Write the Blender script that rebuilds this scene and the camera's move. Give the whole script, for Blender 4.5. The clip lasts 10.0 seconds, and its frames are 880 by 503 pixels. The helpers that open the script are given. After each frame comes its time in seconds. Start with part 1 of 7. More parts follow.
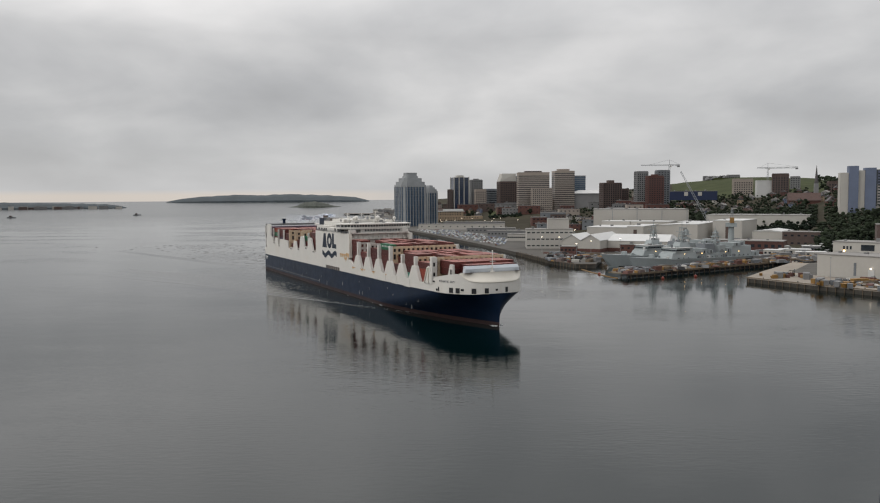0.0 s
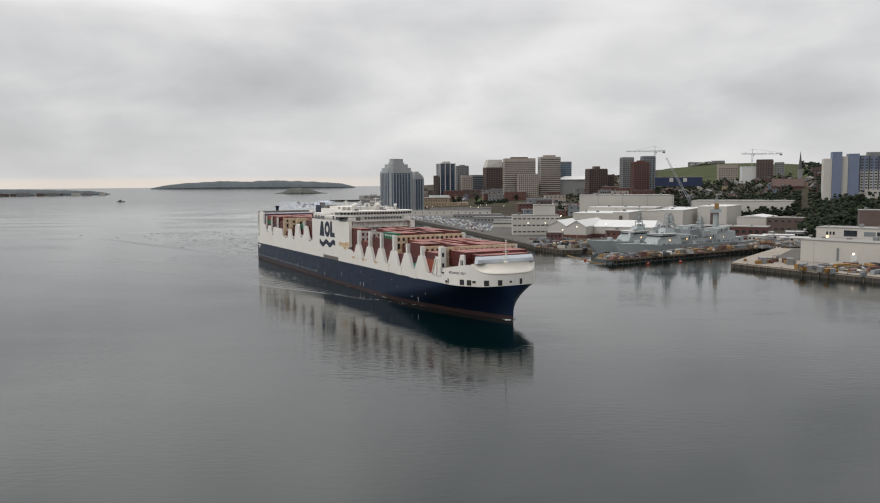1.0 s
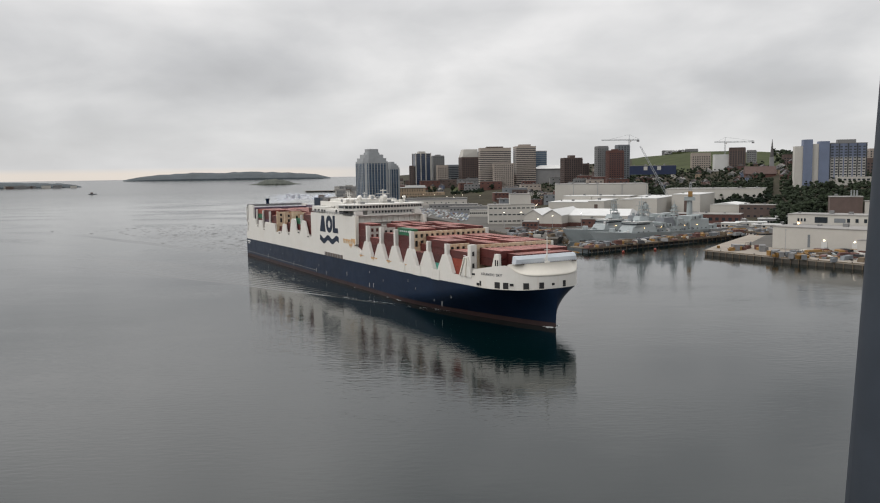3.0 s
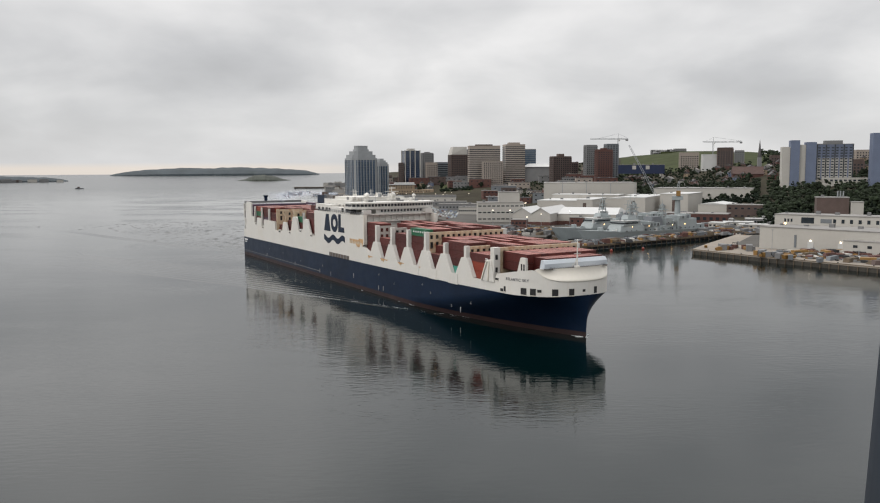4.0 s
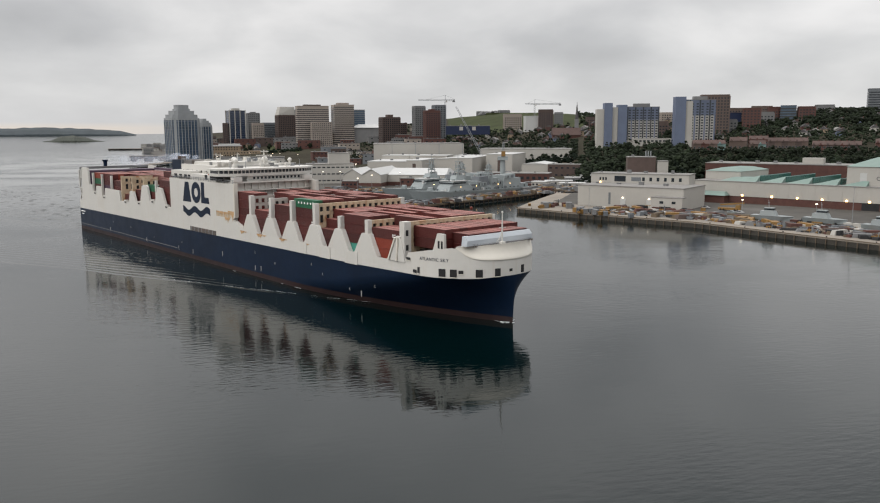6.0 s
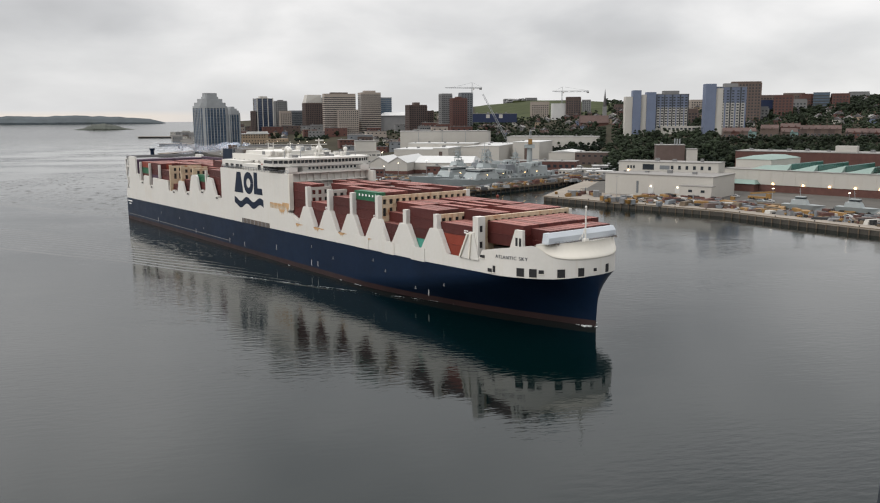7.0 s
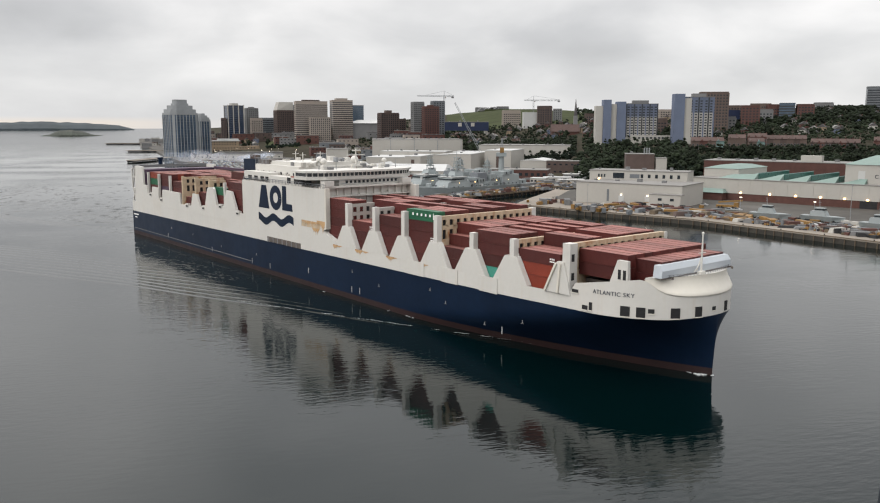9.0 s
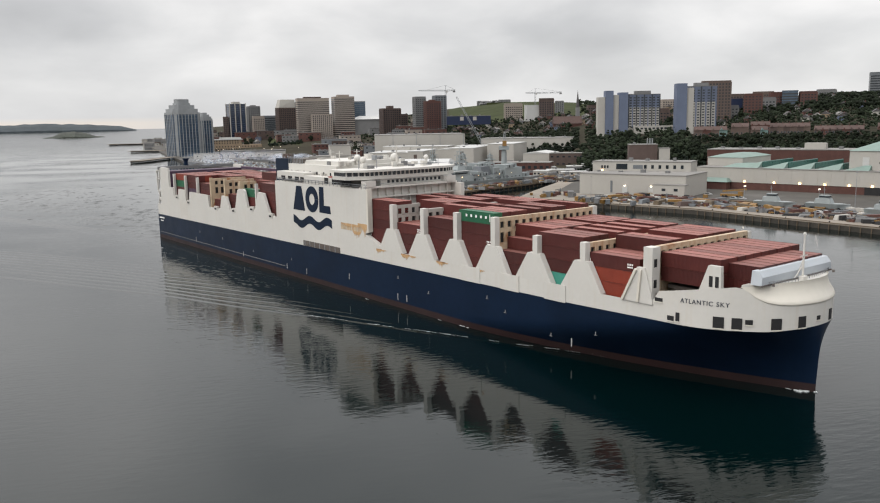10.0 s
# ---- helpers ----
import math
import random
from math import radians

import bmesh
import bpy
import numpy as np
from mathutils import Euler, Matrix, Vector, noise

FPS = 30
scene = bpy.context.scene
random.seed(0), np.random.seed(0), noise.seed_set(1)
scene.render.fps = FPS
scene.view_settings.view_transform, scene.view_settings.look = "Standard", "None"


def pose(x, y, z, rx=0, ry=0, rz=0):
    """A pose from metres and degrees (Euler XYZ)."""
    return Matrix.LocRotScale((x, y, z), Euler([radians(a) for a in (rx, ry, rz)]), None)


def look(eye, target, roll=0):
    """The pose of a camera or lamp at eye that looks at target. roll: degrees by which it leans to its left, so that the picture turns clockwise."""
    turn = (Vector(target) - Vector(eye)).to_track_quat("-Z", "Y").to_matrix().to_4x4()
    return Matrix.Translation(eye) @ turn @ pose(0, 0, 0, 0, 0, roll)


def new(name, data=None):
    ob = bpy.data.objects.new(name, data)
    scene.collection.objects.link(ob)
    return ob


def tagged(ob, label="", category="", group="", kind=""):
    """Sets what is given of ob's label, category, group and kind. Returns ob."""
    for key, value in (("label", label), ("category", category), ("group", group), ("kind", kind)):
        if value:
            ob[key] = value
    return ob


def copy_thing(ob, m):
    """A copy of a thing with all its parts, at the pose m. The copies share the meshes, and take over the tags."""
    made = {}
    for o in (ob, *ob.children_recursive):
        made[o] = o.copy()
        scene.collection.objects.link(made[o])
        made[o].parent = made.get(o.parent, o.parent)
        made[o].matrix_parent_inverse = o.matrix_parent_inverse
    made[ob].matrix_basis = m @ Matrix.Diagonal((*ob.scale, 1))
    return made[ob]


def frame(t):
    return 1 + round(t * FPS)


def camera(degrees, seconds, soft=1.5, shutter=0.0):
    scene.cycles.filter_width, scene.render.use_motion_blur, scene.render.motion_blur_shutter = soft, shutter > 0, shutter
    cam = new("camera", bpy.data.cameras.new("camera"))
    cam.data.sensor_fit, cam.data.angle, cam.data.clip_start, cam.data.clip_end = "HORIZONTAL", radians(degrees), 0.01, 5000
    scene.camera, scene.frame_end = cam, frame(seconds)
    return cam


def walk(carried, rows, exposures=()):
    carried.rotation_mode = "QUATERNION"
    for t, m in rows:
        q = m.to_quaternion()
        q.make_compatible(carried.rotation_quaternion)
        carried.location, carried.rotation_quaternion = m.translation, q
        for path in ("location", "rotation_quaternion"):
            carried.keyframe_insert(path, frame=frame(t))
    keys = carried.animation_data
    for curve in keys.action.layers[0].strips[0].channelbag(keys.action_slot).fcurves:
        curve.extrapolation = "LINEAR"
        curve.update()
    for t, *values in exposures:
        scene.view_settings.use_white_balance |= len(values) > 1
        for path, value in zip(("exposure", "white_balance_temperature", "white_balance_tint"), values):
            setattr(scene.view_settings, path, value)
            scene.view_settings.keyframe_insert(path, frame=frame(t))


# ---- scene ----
CAM_Z = 48.02
cam = camera(57.23, 10.0, 1.15)
CAM_ROWS = [
    (0, 0.026, -0.016, 48.02, 86.10, 0.35, 0.00),
    (0.5, 0.017, -0.011, 48.02, 86.39, 0.71, -0.74),
    (1, -0.001, 0.001, 48.02, 85.12, 0.40, -0.98),
    (1.5, 0.017, -0.011, 48.02, 83.30, 1.26, -1.76),
    (2, 0.010, -0.006, 48.02, 83.56, 1.12, -2.21),
    (2.5, 0.011, -0.007, 48.02, 84.19, 1.02, -2.42),
    (2.7, 0.015, -0.009, 48.02, 84.45, 0.97, -2.50),
    (3.8, 0.008, -0.005, 48.02, 84.14, 0.34, -3.18),
    (4, -0.010, 0.006, 48.02, 84.20, 0.29, -3.46),
    (4.5, -0.022, 0.013, 48.02, 84.89, 0.47, -9.22),
    (5, -0.090, 0.056, 48.02, 87.10, 0.37, -12.66),
    (5.5, -0.189, 0.118, 48.02, 85.07, 0.64, -16.49),
    (6, -0.176, 0.110, 48.02, 81.41, 0.20, -15.45),
    (6.2, -0.165, 0.103, 48.02, 80.48, 0.25, -14.56),
    (7.3, -0.152, 0.095, 48.02, 80.71, 0.26, -13.55),
    (7.5, -0.153, 0.096, 48.02, 80.97, 0.26, -13.59),
    (8, -0.162, 0.101, 48.02, 81.23, 0.14, -14.34),
    (8.5, -0.171, 0.107, 48.02, 81.15, 0.21, -15.03),
    (9, -0.177, 0.111, 48.02, 81.13, -0.07, -15.54),
    (9.5, -0.184, 0.115, 48.02, 81.56, -0.33, -16.06),
    (10, -0.176, 0.110, 48.02, 80.75, 1.05, -15.40),
]
EXPOSURES = [(0, -0.36), (0.5, -0.38), (1, -0.12), (2.5, -0.10), (4.5, -0.05), (5, -0.40), (5.5, -0.16), (6, -0.14), (7.5, 0.05), (9, 0.05), (10, 0.02)]
walk(cam, [(t, pose(x, y, z, rx, ry, rz)) for t, x, y, z, rx, ry, rz in CAM_ROWS], EXPOSURES)
SHIP_ROWS = [
    (0, 20.94, 297.12, -63.95),
    (0.5, 25.08, 288.14, -63.97),
    (1, 29.21, 279.11, -63.98),
    (1.5, 33.36, 270.17, -63.97),
    (2, 37.48, 261.31, -63.94),
    (2.5, 41.38, 252.46, -63.89),
    (4, 54.47, 226.00, -63.78),
    (4.5, 58.32, 216.24, -63.91),
    (5, 61.85, 206.52, -64.10),
    (5.5, 65.57, 196.79, -64.39),
    (6, 69.19, 187.26, -64.74),
    (7.5, 80.41, 161.09, -65.54),
    (8, 83.92, 151.94, -65.87),
    (8.5, 87.34, 142.71, -66.26),
    (9, 90.73, 133.35, -66.68),
    (9.5, 94.06, 124.03, -67.12),
    (10, 97.13, 114.50, -67.55),
]


# ---- world and light ----
def make_world():
    w = bpy.data.worlds.new("overcast")
    scene.world = w
    w.use_nodes = True
    nt = w.node_tree
    nt.nodes.clear()
    N, K = nt.nodes.new, nt.links.new

    def math_(op, a, b=None, clamp=False):
        n = N("ShaderNodeMath")
        n.operation, n.use_clamp = op, clamp
        for i, v in ((0, a), (1, b)):
            if v is None:
                continue
            if isinstance(v, (int, float)):
                n.inputs[i].default_value = v
            else:
                K(v, n.inputs[i])
        return n.outputs[0]

    def ramp(fac, stops):
        n = N("ShaderNodeValToRGB")
        while len(n.color_ramp.elements) < len(stops):
            n.color_ramp.elements.new(0.5)
        for e, (p, c) in zip(n.color_ramp.elements, stops):
            e.position, e.color = p, (*c, 1)
        K(fac, n.inputs[0])
        return n.outputs[0]

    def mix(fac, a, b, blend="MIX"):
        n = N("ShaderNodeMix")
        n.data_type, n.blend_type = "RGBA", blend
        for s, v in ((n.inputs[0], fac), (n.inputs[6], a), (n.inputs[7], b)):
            if isinstance(v, (int, float)):
                s.default_value = v
            elif isinstance(v, tuple):
                s.default_value = (*v, 1)
            else:
                K(v, s)
        return n.outputs[2]

    tc = N("ShaderNodeTexCoord").outputs["Generated"]
    sep = N("ShaderNodeSeparateXYZ")
    K(tc, sep.inputs[0])
    x, y, z = sep.outputs
    up = math_("MAXIMUM", z, 0.0)
    # a flat cloud deck seen in perspective
    den = math_("ADD", up, 0.32)
    comb = N("ShaderNodeCombineXYZ")
    K(math_("DIVIDE", x, den), comb.inputs[0])
    K(math_("DIVIDE", y, den), comb.inputs[1])

    def noise_(scale, detail, seed, rough=0.5):
        n = N("ShaderNodeTexNoise")
        n.noise_dimensions = "4D"
        n.inputs["W"].default_value = seed
        n.inputs["Scale"].default_value, n.inputs["Detail"].default_value = scale, detail
        n.inputs["Roughness"].default_value = rough
        n.inputs["Distortion"].default_value = 0.25
        K(comb.outputs[0], n.inputs["Vector"])
        return n.outputs["Fac"]

    big = noise_(0.85, 3.0, 3.1)
    fine = noise_(2.4, 5.0, 8.4, 0.5)
    both = math_("ADD", math_("MULTIPLY", big, 0.65), math_("MULTIPLY", fine, 0.35))
    cloud = ramp(both, [(0.36, (0.53, 0.53, 0.54)), (0.455, (0.69, 0.69, 0.70)), (0.54, (0.885, 0.878, 0.878)), (0.63, (1.12, 1.10, 1.09))])
    # the deck glows more towards the zenith, as overcast skies do
    lift = math_("ADD", 0.90, math_("MULTIPLY", math_("POWER", math_("MAXIMUM", math_("SUBTRACT", up, 0.19), 0.0), 0.85), 2.35))
    cloud = mix(1.0, cloud, math_("ADD", lift, 0.0), "MULTIPLY")
    # smooth grey bank low down
    low = ramp(up, [(0.0, (1, 1, 1)), (0.11, (0, 0, 0))])
    cloud = mix(math_("MULTIPLY", low, 0.55), cloud, (0.86, 0.862, 0.868))
    # cream strip of clear sky along the sea horizon
    strip = ramp(math_("ADD", math_("MULTIPLY", z, 10.0), 0.5), [(0.40, (1, 1, 1)), (0.535, (1, 1, 1)), (0.60, (0, 0, 0))])
    west = ramp(math_("ADD", math_("MULTIPLY", x, 0.5), 0.5), [(0.44, (1, 1, 1)), (0.52, (0, 0, 0))])
    cloud = mix(math_("MULTIPLY", math_("MULTIPLY", strip, west), 0.62), cloud, (0.92, 0.80, 0.68))
    sky = N("ShaderNodeTexSky")
    sky.sky_type, sky.sun_disc = "NISHITA", False
    sky.sun_elevation, sky.sun_rotation = radians(35), radians(253)
    skyc = mix(1.0, sky.outputs[0], (0.1, 0.1, 0.1), "MULTIPLY")
    col = mix(0.94, skyc, cloud)
    bg = N("ShaderNodeBackground")
    K(col, bg.inputs[0])
    bg.inputs[1].default_value = 1.0
    out = N("ShaderNodeOutputWorld")
    K(bg.outputs[0], out.inputs[0])


make_world()
sun = new("sun", bpy.data.lights.new("sun", "SUN"))
sun.data.energy, sun.data.angle, sun.data.color = 1.3, radians(30), (1.0, 0.965, 0.92)
sun.matrix_world = look((-230, -70, 170), (0, 0, 0))


# ---- materials ----
def material(name, colour, rough=0.6, metal=0.0, scale=0.4, vary=0.12, bump=0.05, stain=0.0, stain_colour=(0.2, 0.1, 0.05),
             rand=0.0, streak=0.0, spec=0.4, ribs=0.0, rib_axis="x", rib_pitch=0.28, isle=0.0):
    m = bpy.data.materials.new(name)
    m.use_nodes = True
    nt = m.node_tree
    N, K = nt.nodes.new, nt.links.new
    b = nt.nodes["Principled BSDF"]
    b.inputs["Roughness"].default_value, b.inputs["Metallic"].default_value = rough, metal
    b.inputs["Specular IOR Level"].default_value = spec
    tc = N("ShaderNodeTexCoord").outputs["Object"]

    def noise_(s, detail=4.0, stretch=None):
        n = N("ShaderNodeTexNoise")
        n.inputs["Scale"].default_value, n.inputs["Detail"].default_value = s, detail
        if stretch:
            mp = N("ShaderNodeMapping")
            mp.inputs["Scale"].default_value = stretch
            K(tc, mp.inputs[0])
            K(mp.outputs[0], n.inputs["Vector"])
        else:
            K(tc, n.inputs["Vector"])
        return n.outputs["Fac"]

    def mix(fac, a, c, blend="MIX"):
        n = N("ShaderNodeMix")
        n.data_type, n.blend_type = "RGBA", blend
        for s, v in ((n.inputs[0], fac), (n.inputs[6], a), (n.inputs[7], c)):
            if isinstance(v, (int, float)):
                s.default_value = v
            elif isinstance(v, tuple):
                s.default_value = (*v, 1)
            else:
                K(v, s)
        return n.outputs[2]

    def band(fac, lo, hi):
        n = N("ShaderNodeMapRange")
        n.inputs[1].default_value, n.inputs[2].default_value = lo, hi
        K(fac, n.inputs[0])
        return n.outputs[0]

    dark = tuple(c * (1 - vary) for c in colour)
    light = tuple(min(1, c * (1 + vary)) for c in colour)
    col = mix(band(noise_(scale), 0.3, 0.7), dark, light)
    col = mix(0.35, col, mix(band(noise_(scale * 9, 3), 0.3, 0.7), dark, light))
    if streak:
        col = mix(band(noise_(1.0, 4, (0.9, 0.9, 0.05)), 0.55, 0.85), col, mix(streak, col, stain_colour))
    if stain:
        col = mix(band(noise_(scale * 0.7, 6), 0.58, 0.75), col, mix(stain, col, stain_colour))
    if rand:
        oi = N("ShaderNodeObjectInfo").outputs["Random"]
        hsv = N("ShaderNodeHueSaturation")
        K(col, hsv.inputs["Color"])
        mr = N("ShaderNodeMapRange")
        mr.inputs[3].default_value, mr.inputs[4].default_value = 1 - rand, 1 + rand
        K(oi, mr.inputs[0])
        K(mr.outputs[0], hsv.inputs["Value"])
        col = hsv.outputs[0]
    if isle:
        hs = N("ShaderNodeHueSaturation")
        K(col, hs.inputs["Color"])
        mi = N("ShaderNodeMapRange")
        mi.inputs[3].default_value, mi.inputs[4].default_value = 1 - isle, 1 + isle
        K(N("ShaderNodeNewGeometry").outputs["Random Per Island"], mi.inputs[0])
        K(mi.outputs[0], hs.inputs["Value"])
        col = hs.outputs[0]
    K(col, b.inputs["Base Color"])
    rr = band(noise_(scale * 3), 0.0, 1.0)
    mr = N("ShaderNodeMapRange")
    mr.inputs[3].default_value, mr.inputs[4].default_value = max(0, rough - 0.1), min(1, rough + 0.1)
    K(rr, mr.inputs[0])
    K(mr.outputs[0], b.inputs["Roughness"])
    h = noise_(scale * 12, 3)
    bp = N("ShaderNodeBump")
    bp.inputs["Strength"].default_value, bp.inputs["Distance"].default_value = min(1, bump * 4), 0.05
    if ribs:
        wv = N("ShaderNodeTexWave")
        wv.bands_direction = rib_axis.upper()
        wv.inputs["Scale"].default_value = 0.314 / rib_pitch
        K(tc, wv.inputs["Vector"])
        K(wv.outputs["Fac"], bp.inputs["Height"])
        bp.inputs["Strength"].default_value, bp.inputs["Distance"].default_value = ribs, 0.06
    else:
        K(h, bp.inputs["Height"])
    K(bp.outputs[0], b.inputs["Normal"])
    return m


def glow(name, colour, strength):
    m = bpy.data.materials.new(name)
    m.use_nodes = True
    b = m.node_tree.nodes["Principled BSDF"]
    b.inputs["Base Color"].default_value = (*colour, 1)
    b.inputs["Emission Color"].default_value = (*colour, 1)
    b.inputs["Emission Strength"].default_value = strength
    return m


def water_material():
    m = bpy.data.materials.new("harbour_water")
    m.use_nodes = True
    nt = m.node_tree
    N, K = nt.nodes.new, nt.links.new
    b = nt.nodes["Principled BSDF"]
    b.inputs["Base Color"].default_value = (0.0004, 0.0044, 0.0045, 1)
    b.inputs["Roughness"].default_value = 0.02
    b.inputs["IOR"].default_value = 1.33
    tc = N("ShaderNodeTexCoord").outputs["Object"]

    def noise_(s, detail, stretch=(1, 1, 1), turn=0.0, dist=0.0):
        mp = N("ShaderNodeMapping")
        mp.inputs["Scale"].default_value = stretch
        mp.inputs["Rotation"].default_value = (0, 0, radians(turn))
        K(tc, mp.inputs[0])
        n = N("ShaderNodeTexNoise")
        n.inputs["Scale"].default_value, n.inputs["Detail"].default_value = s, detail
        n.inputs["Distortion"].default_value = dist
        K(mp.outputs[0], n.inputs["Vector"])
        return n.outputs["Fac"]

    def math_(op, a, c):
        n = N("ShaderNodeMath")
        n.operation = op
        for i, v in ((0, a), (1, c)):
            if isinstance(v, (int, float)):
                n.inputs[i].default_value = v
            else:
                K(v, n.inputs[i])
        return n.outputs[0]

    # calm slicks and ruffled patches
    patch = N("ShaderNodeMapRange")
    patch.inputs[1].default_value, patch.inputs[2].default_value = 0.42, 0.62
    patch.inputs[3].default_value, patch.inputs[4].default_value = 0.38, 1.75
    K(noise_(0.008, 3, (1, 2.2, 1), 20), patch.inputs[0])
    waves = math_("ADD", math_("MULTIPLY", noise_(0.30, 1.2, (1, 2.8, 1), 12), 0.85), math_("MULTIPLY", noise_(0.95, 1.5, (1, 3.4, 1), -8), 0.24))
    # rougher water out towards the open sea
    vl = N("ShaderNodeVectorMath")
    vl.operation = "LENGTH"
    K(tc, vl.inputs[0])
    sea = N("ShaderNodeMapRange")
    sea.inputs[1].default_value, sea.inputs[2].default_value, sea.inputs[3].default_value, sea.inputs[4].default_value = 700, 2400, 1.0, 1.1
    K(vl.outputs["Value"], sea.inputs[0])
    waves = math_("MULTIPLY", waves, sea.outputs[0])
    chop = N("ShaderNodeMapRange")
    chop.inputs[1].default_value, chop.inputs[2].default_value, chop.inputs[3].default_value, chop.inputs[4].default_value = 900, 2300, 0.015, 0.18
    K(vl.outputs["Value"], chop.inputs[0])
    # a breeze off the quays ruffles the basin to starboard
    sx = N("ShaderNodeSeparateXYZ")
    K(tc, sx.inputs[0])
    breeze = N("ShaderNodeMapRange")
    breeze.interpolation_type = "SMOOTHSTEP"
    breeze.inputs[1].default_value, breeze.inputs[2].default_value, breeze.inputs[3].default_value, breeze.inputs[4].default_value = 70, 210, 0.0, 0.06
    K(sx.outputs[0], breeze.inputs[0])
    K(math_("ADD", chop.outputs[0], breeze.outputs[0]), b.inputs["Roughness"])
    swell = math_("MULTIPLY", noise_(0.06, 2, (1, 2.0, 1), 30), 0.9)
    hgt = math_("ADD", math_("MULTIPLY", waves, patch.outputs[0]), swell)
    bp = N("ShaderNodeBump")
    bp.inputs["Strength"].default_value, bp.inputs["Distance"].default_value = 1.0, 0.043
    K(hgt, bp.inputs["Height"])
    K(bp.outputs[0], b.inputs["Normal"])
    return m


WATER = water_material()
NAVY = material("navy_hull_paint", (0.0044, 0.0118, 0.0285), 0.38, 0, 0.08, 0.25, 0.02, 0.25, (0.008, 0.015, 0.036), spec=0.12)
BOOT = material("red_boot_topping", (0.017, 0.0062, 0.006), 0.6, 0, 0.15, 0.3, 0.04, 0.4, (0.025, 0.014, 0.013))
WHITE = material("white_ship_paint", (0.53, 0.515, 0.48), 0.45, 0, 0.12, 0.05, 0.02, 0.12, (0.45, 0.33, 0.2), streak=0.22)
CREAM = material("cream_and_sky_lit_bow_paint", (0.58, 0.55, 0.485), 0.45, 0, 0.1, 0.05, 0.02, 0.1, (0.6, 0.5, 0.35))
RUSTY = material("rust_streaked_paint", (0.43, 0.34, 0.235), 0.6, 0, 0.5, 0.25, 0.06, 0.95, (0.27, 0.10, 0.025), streak=0.9)
RUST = material("bare_rust", (0.3, 0.15, 0.055), 0.8, 0, 0.6, 0.4, 0.1, 0.6, (0.6, 0.5, 0.4))
RUNS = material("thin_rust_runs", (0.44, 0.28, 0.14), 0.7, 0, 0.5, 0.15, 0.03, 0.5, (0.40, 0.22, 0.08), streak=0.9)
DECKG = material("dark_steel_deck", (0.10, 0.085, 0.075), 0.7, 0, 0.2, 0.3, 0.05, 0.5, (0.2, 0.08, 0.05))
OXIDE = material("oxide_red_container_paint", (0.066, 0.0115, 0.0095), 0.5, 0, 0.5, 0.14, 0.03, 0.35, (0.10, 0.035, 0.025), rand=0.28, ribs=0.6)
OXTOP = material("pale_pink_container_roof", (0.215, 0.085, 0.07), 0.65, 0, 0.4, 0.16, 0.03, 0.5, (0.27, 0.15, 0.125), rand=0.25, ribs=0.5)
ORANGER = material("orange_red_container_paint", (0.19, 0.03, 0.015), 0.5, 0, 0.5, 0.14, 0.03, 0.3, (0.2, 0.05, 0.03), rand=0.15, ribs=0.6)
GREENC = material("green_container_paint", (0.012, 0.095, 0.045), 0.5, 0, 0.5, 0.14, 0.03, 0.3, (0.03, 0.06, 0.03), ribs=0.6)
TEALC = material("teal_container_paint", (0.05, 0.25, 0.19), 0.5, 0, 0.5, 0.14, 0.03, 0.3, (0.1, 0.15, 0.1), ribs=0.6)
PURPLE = material("plum_container_paint", (0.06, 0.035, 0.06), 0.5, 0, 0.5, 0.14, 0.03, 0.3, (0.1, 0.06, 0.05), ribs=0.6)
SHIELD = material("pale_blue_grey_paint", (0.40, 0.43, 0.46), 0.45, 0, 0.2, 0.06, 0.02, 0.2, (0.42, 0.44, 0.45))
GLASS = material("dark_window_glass", (0.02, 0.025, 0.03), 0.12, 0, 0.3, 0.3, 0.01, spec=0.6)
GLASSB = material("blue_grey_window_glass", (0.035, 0.06, 0.09), 0.1, 0, 0.05, 0.4, 0.02, spec=0.8)
# near-black: shade inside openings put into colour, and plain black parts
BLACK = material("black_parts_and_opening_shade", (0.015, 0.015, 0.016), 0.8, 0, 0.5, 0.3, 0.02)
PRINT = material("white_lettering", (0.75, 0.74, 0.72), 0.6, 0, 1.0, 0.08, 0.0)
INK = material("dark_lettering", (0.03, 0.035, 0.05), 0.6, 0, 1.0, 0.08, 0.0)
FOAM = material("white_foam", (0.62, 0.65, 0.65), 0.9, 0, 0.6, 0.25, 0.2)
CONC = material("quay_concrete", (0.2, 0.174, 0.143), 0.9, 0, 0.08, 0.18, 0.08, 0.5, (0.18, 0.16, 0.14))
QUAYW = material("weedy_quay_wall", (0.045, 0.04, 0.033), 0.9, 0, 0.3, 0.4, 0.3, 0.7, (0.03, 0.03, 0.025), streak=0.4)
TIMBER = material("tarred_timber", (0.10, 0.075, 0.05), 0.9, 0, 0.5, 0.4, 0.2, 0.5, (0.03, 0.03, 0.03))
JETTY = material("weathered_jetty_planks", (0.12, 0.098, 0.07), 0.9, 0, 0.2, 0.3, 0.1, 0.5, (0.06, 0.05, 0.04))
ASPHALT = material("asphalt_yard", (0.058, 0.053, 0.046), 0.92, 0, 0.02, 0.35, 0.05, 0.5, (0.16, 0.15, 0.14))
GRASS = material("hill_grass", (0.043, 0.05, 0.024), 0.95, 0, 0.03, 0.3, 0.2, 0.5, (0.04, 0.05, 0.02), spec=0.05)
SOIL = material("city_ground", (0.042, 0.038, 0.028), 0.95, 0, 0.02, 0.4, 0.2, 0.6, (0.045, 0.046, 0.028), spec=0.03)
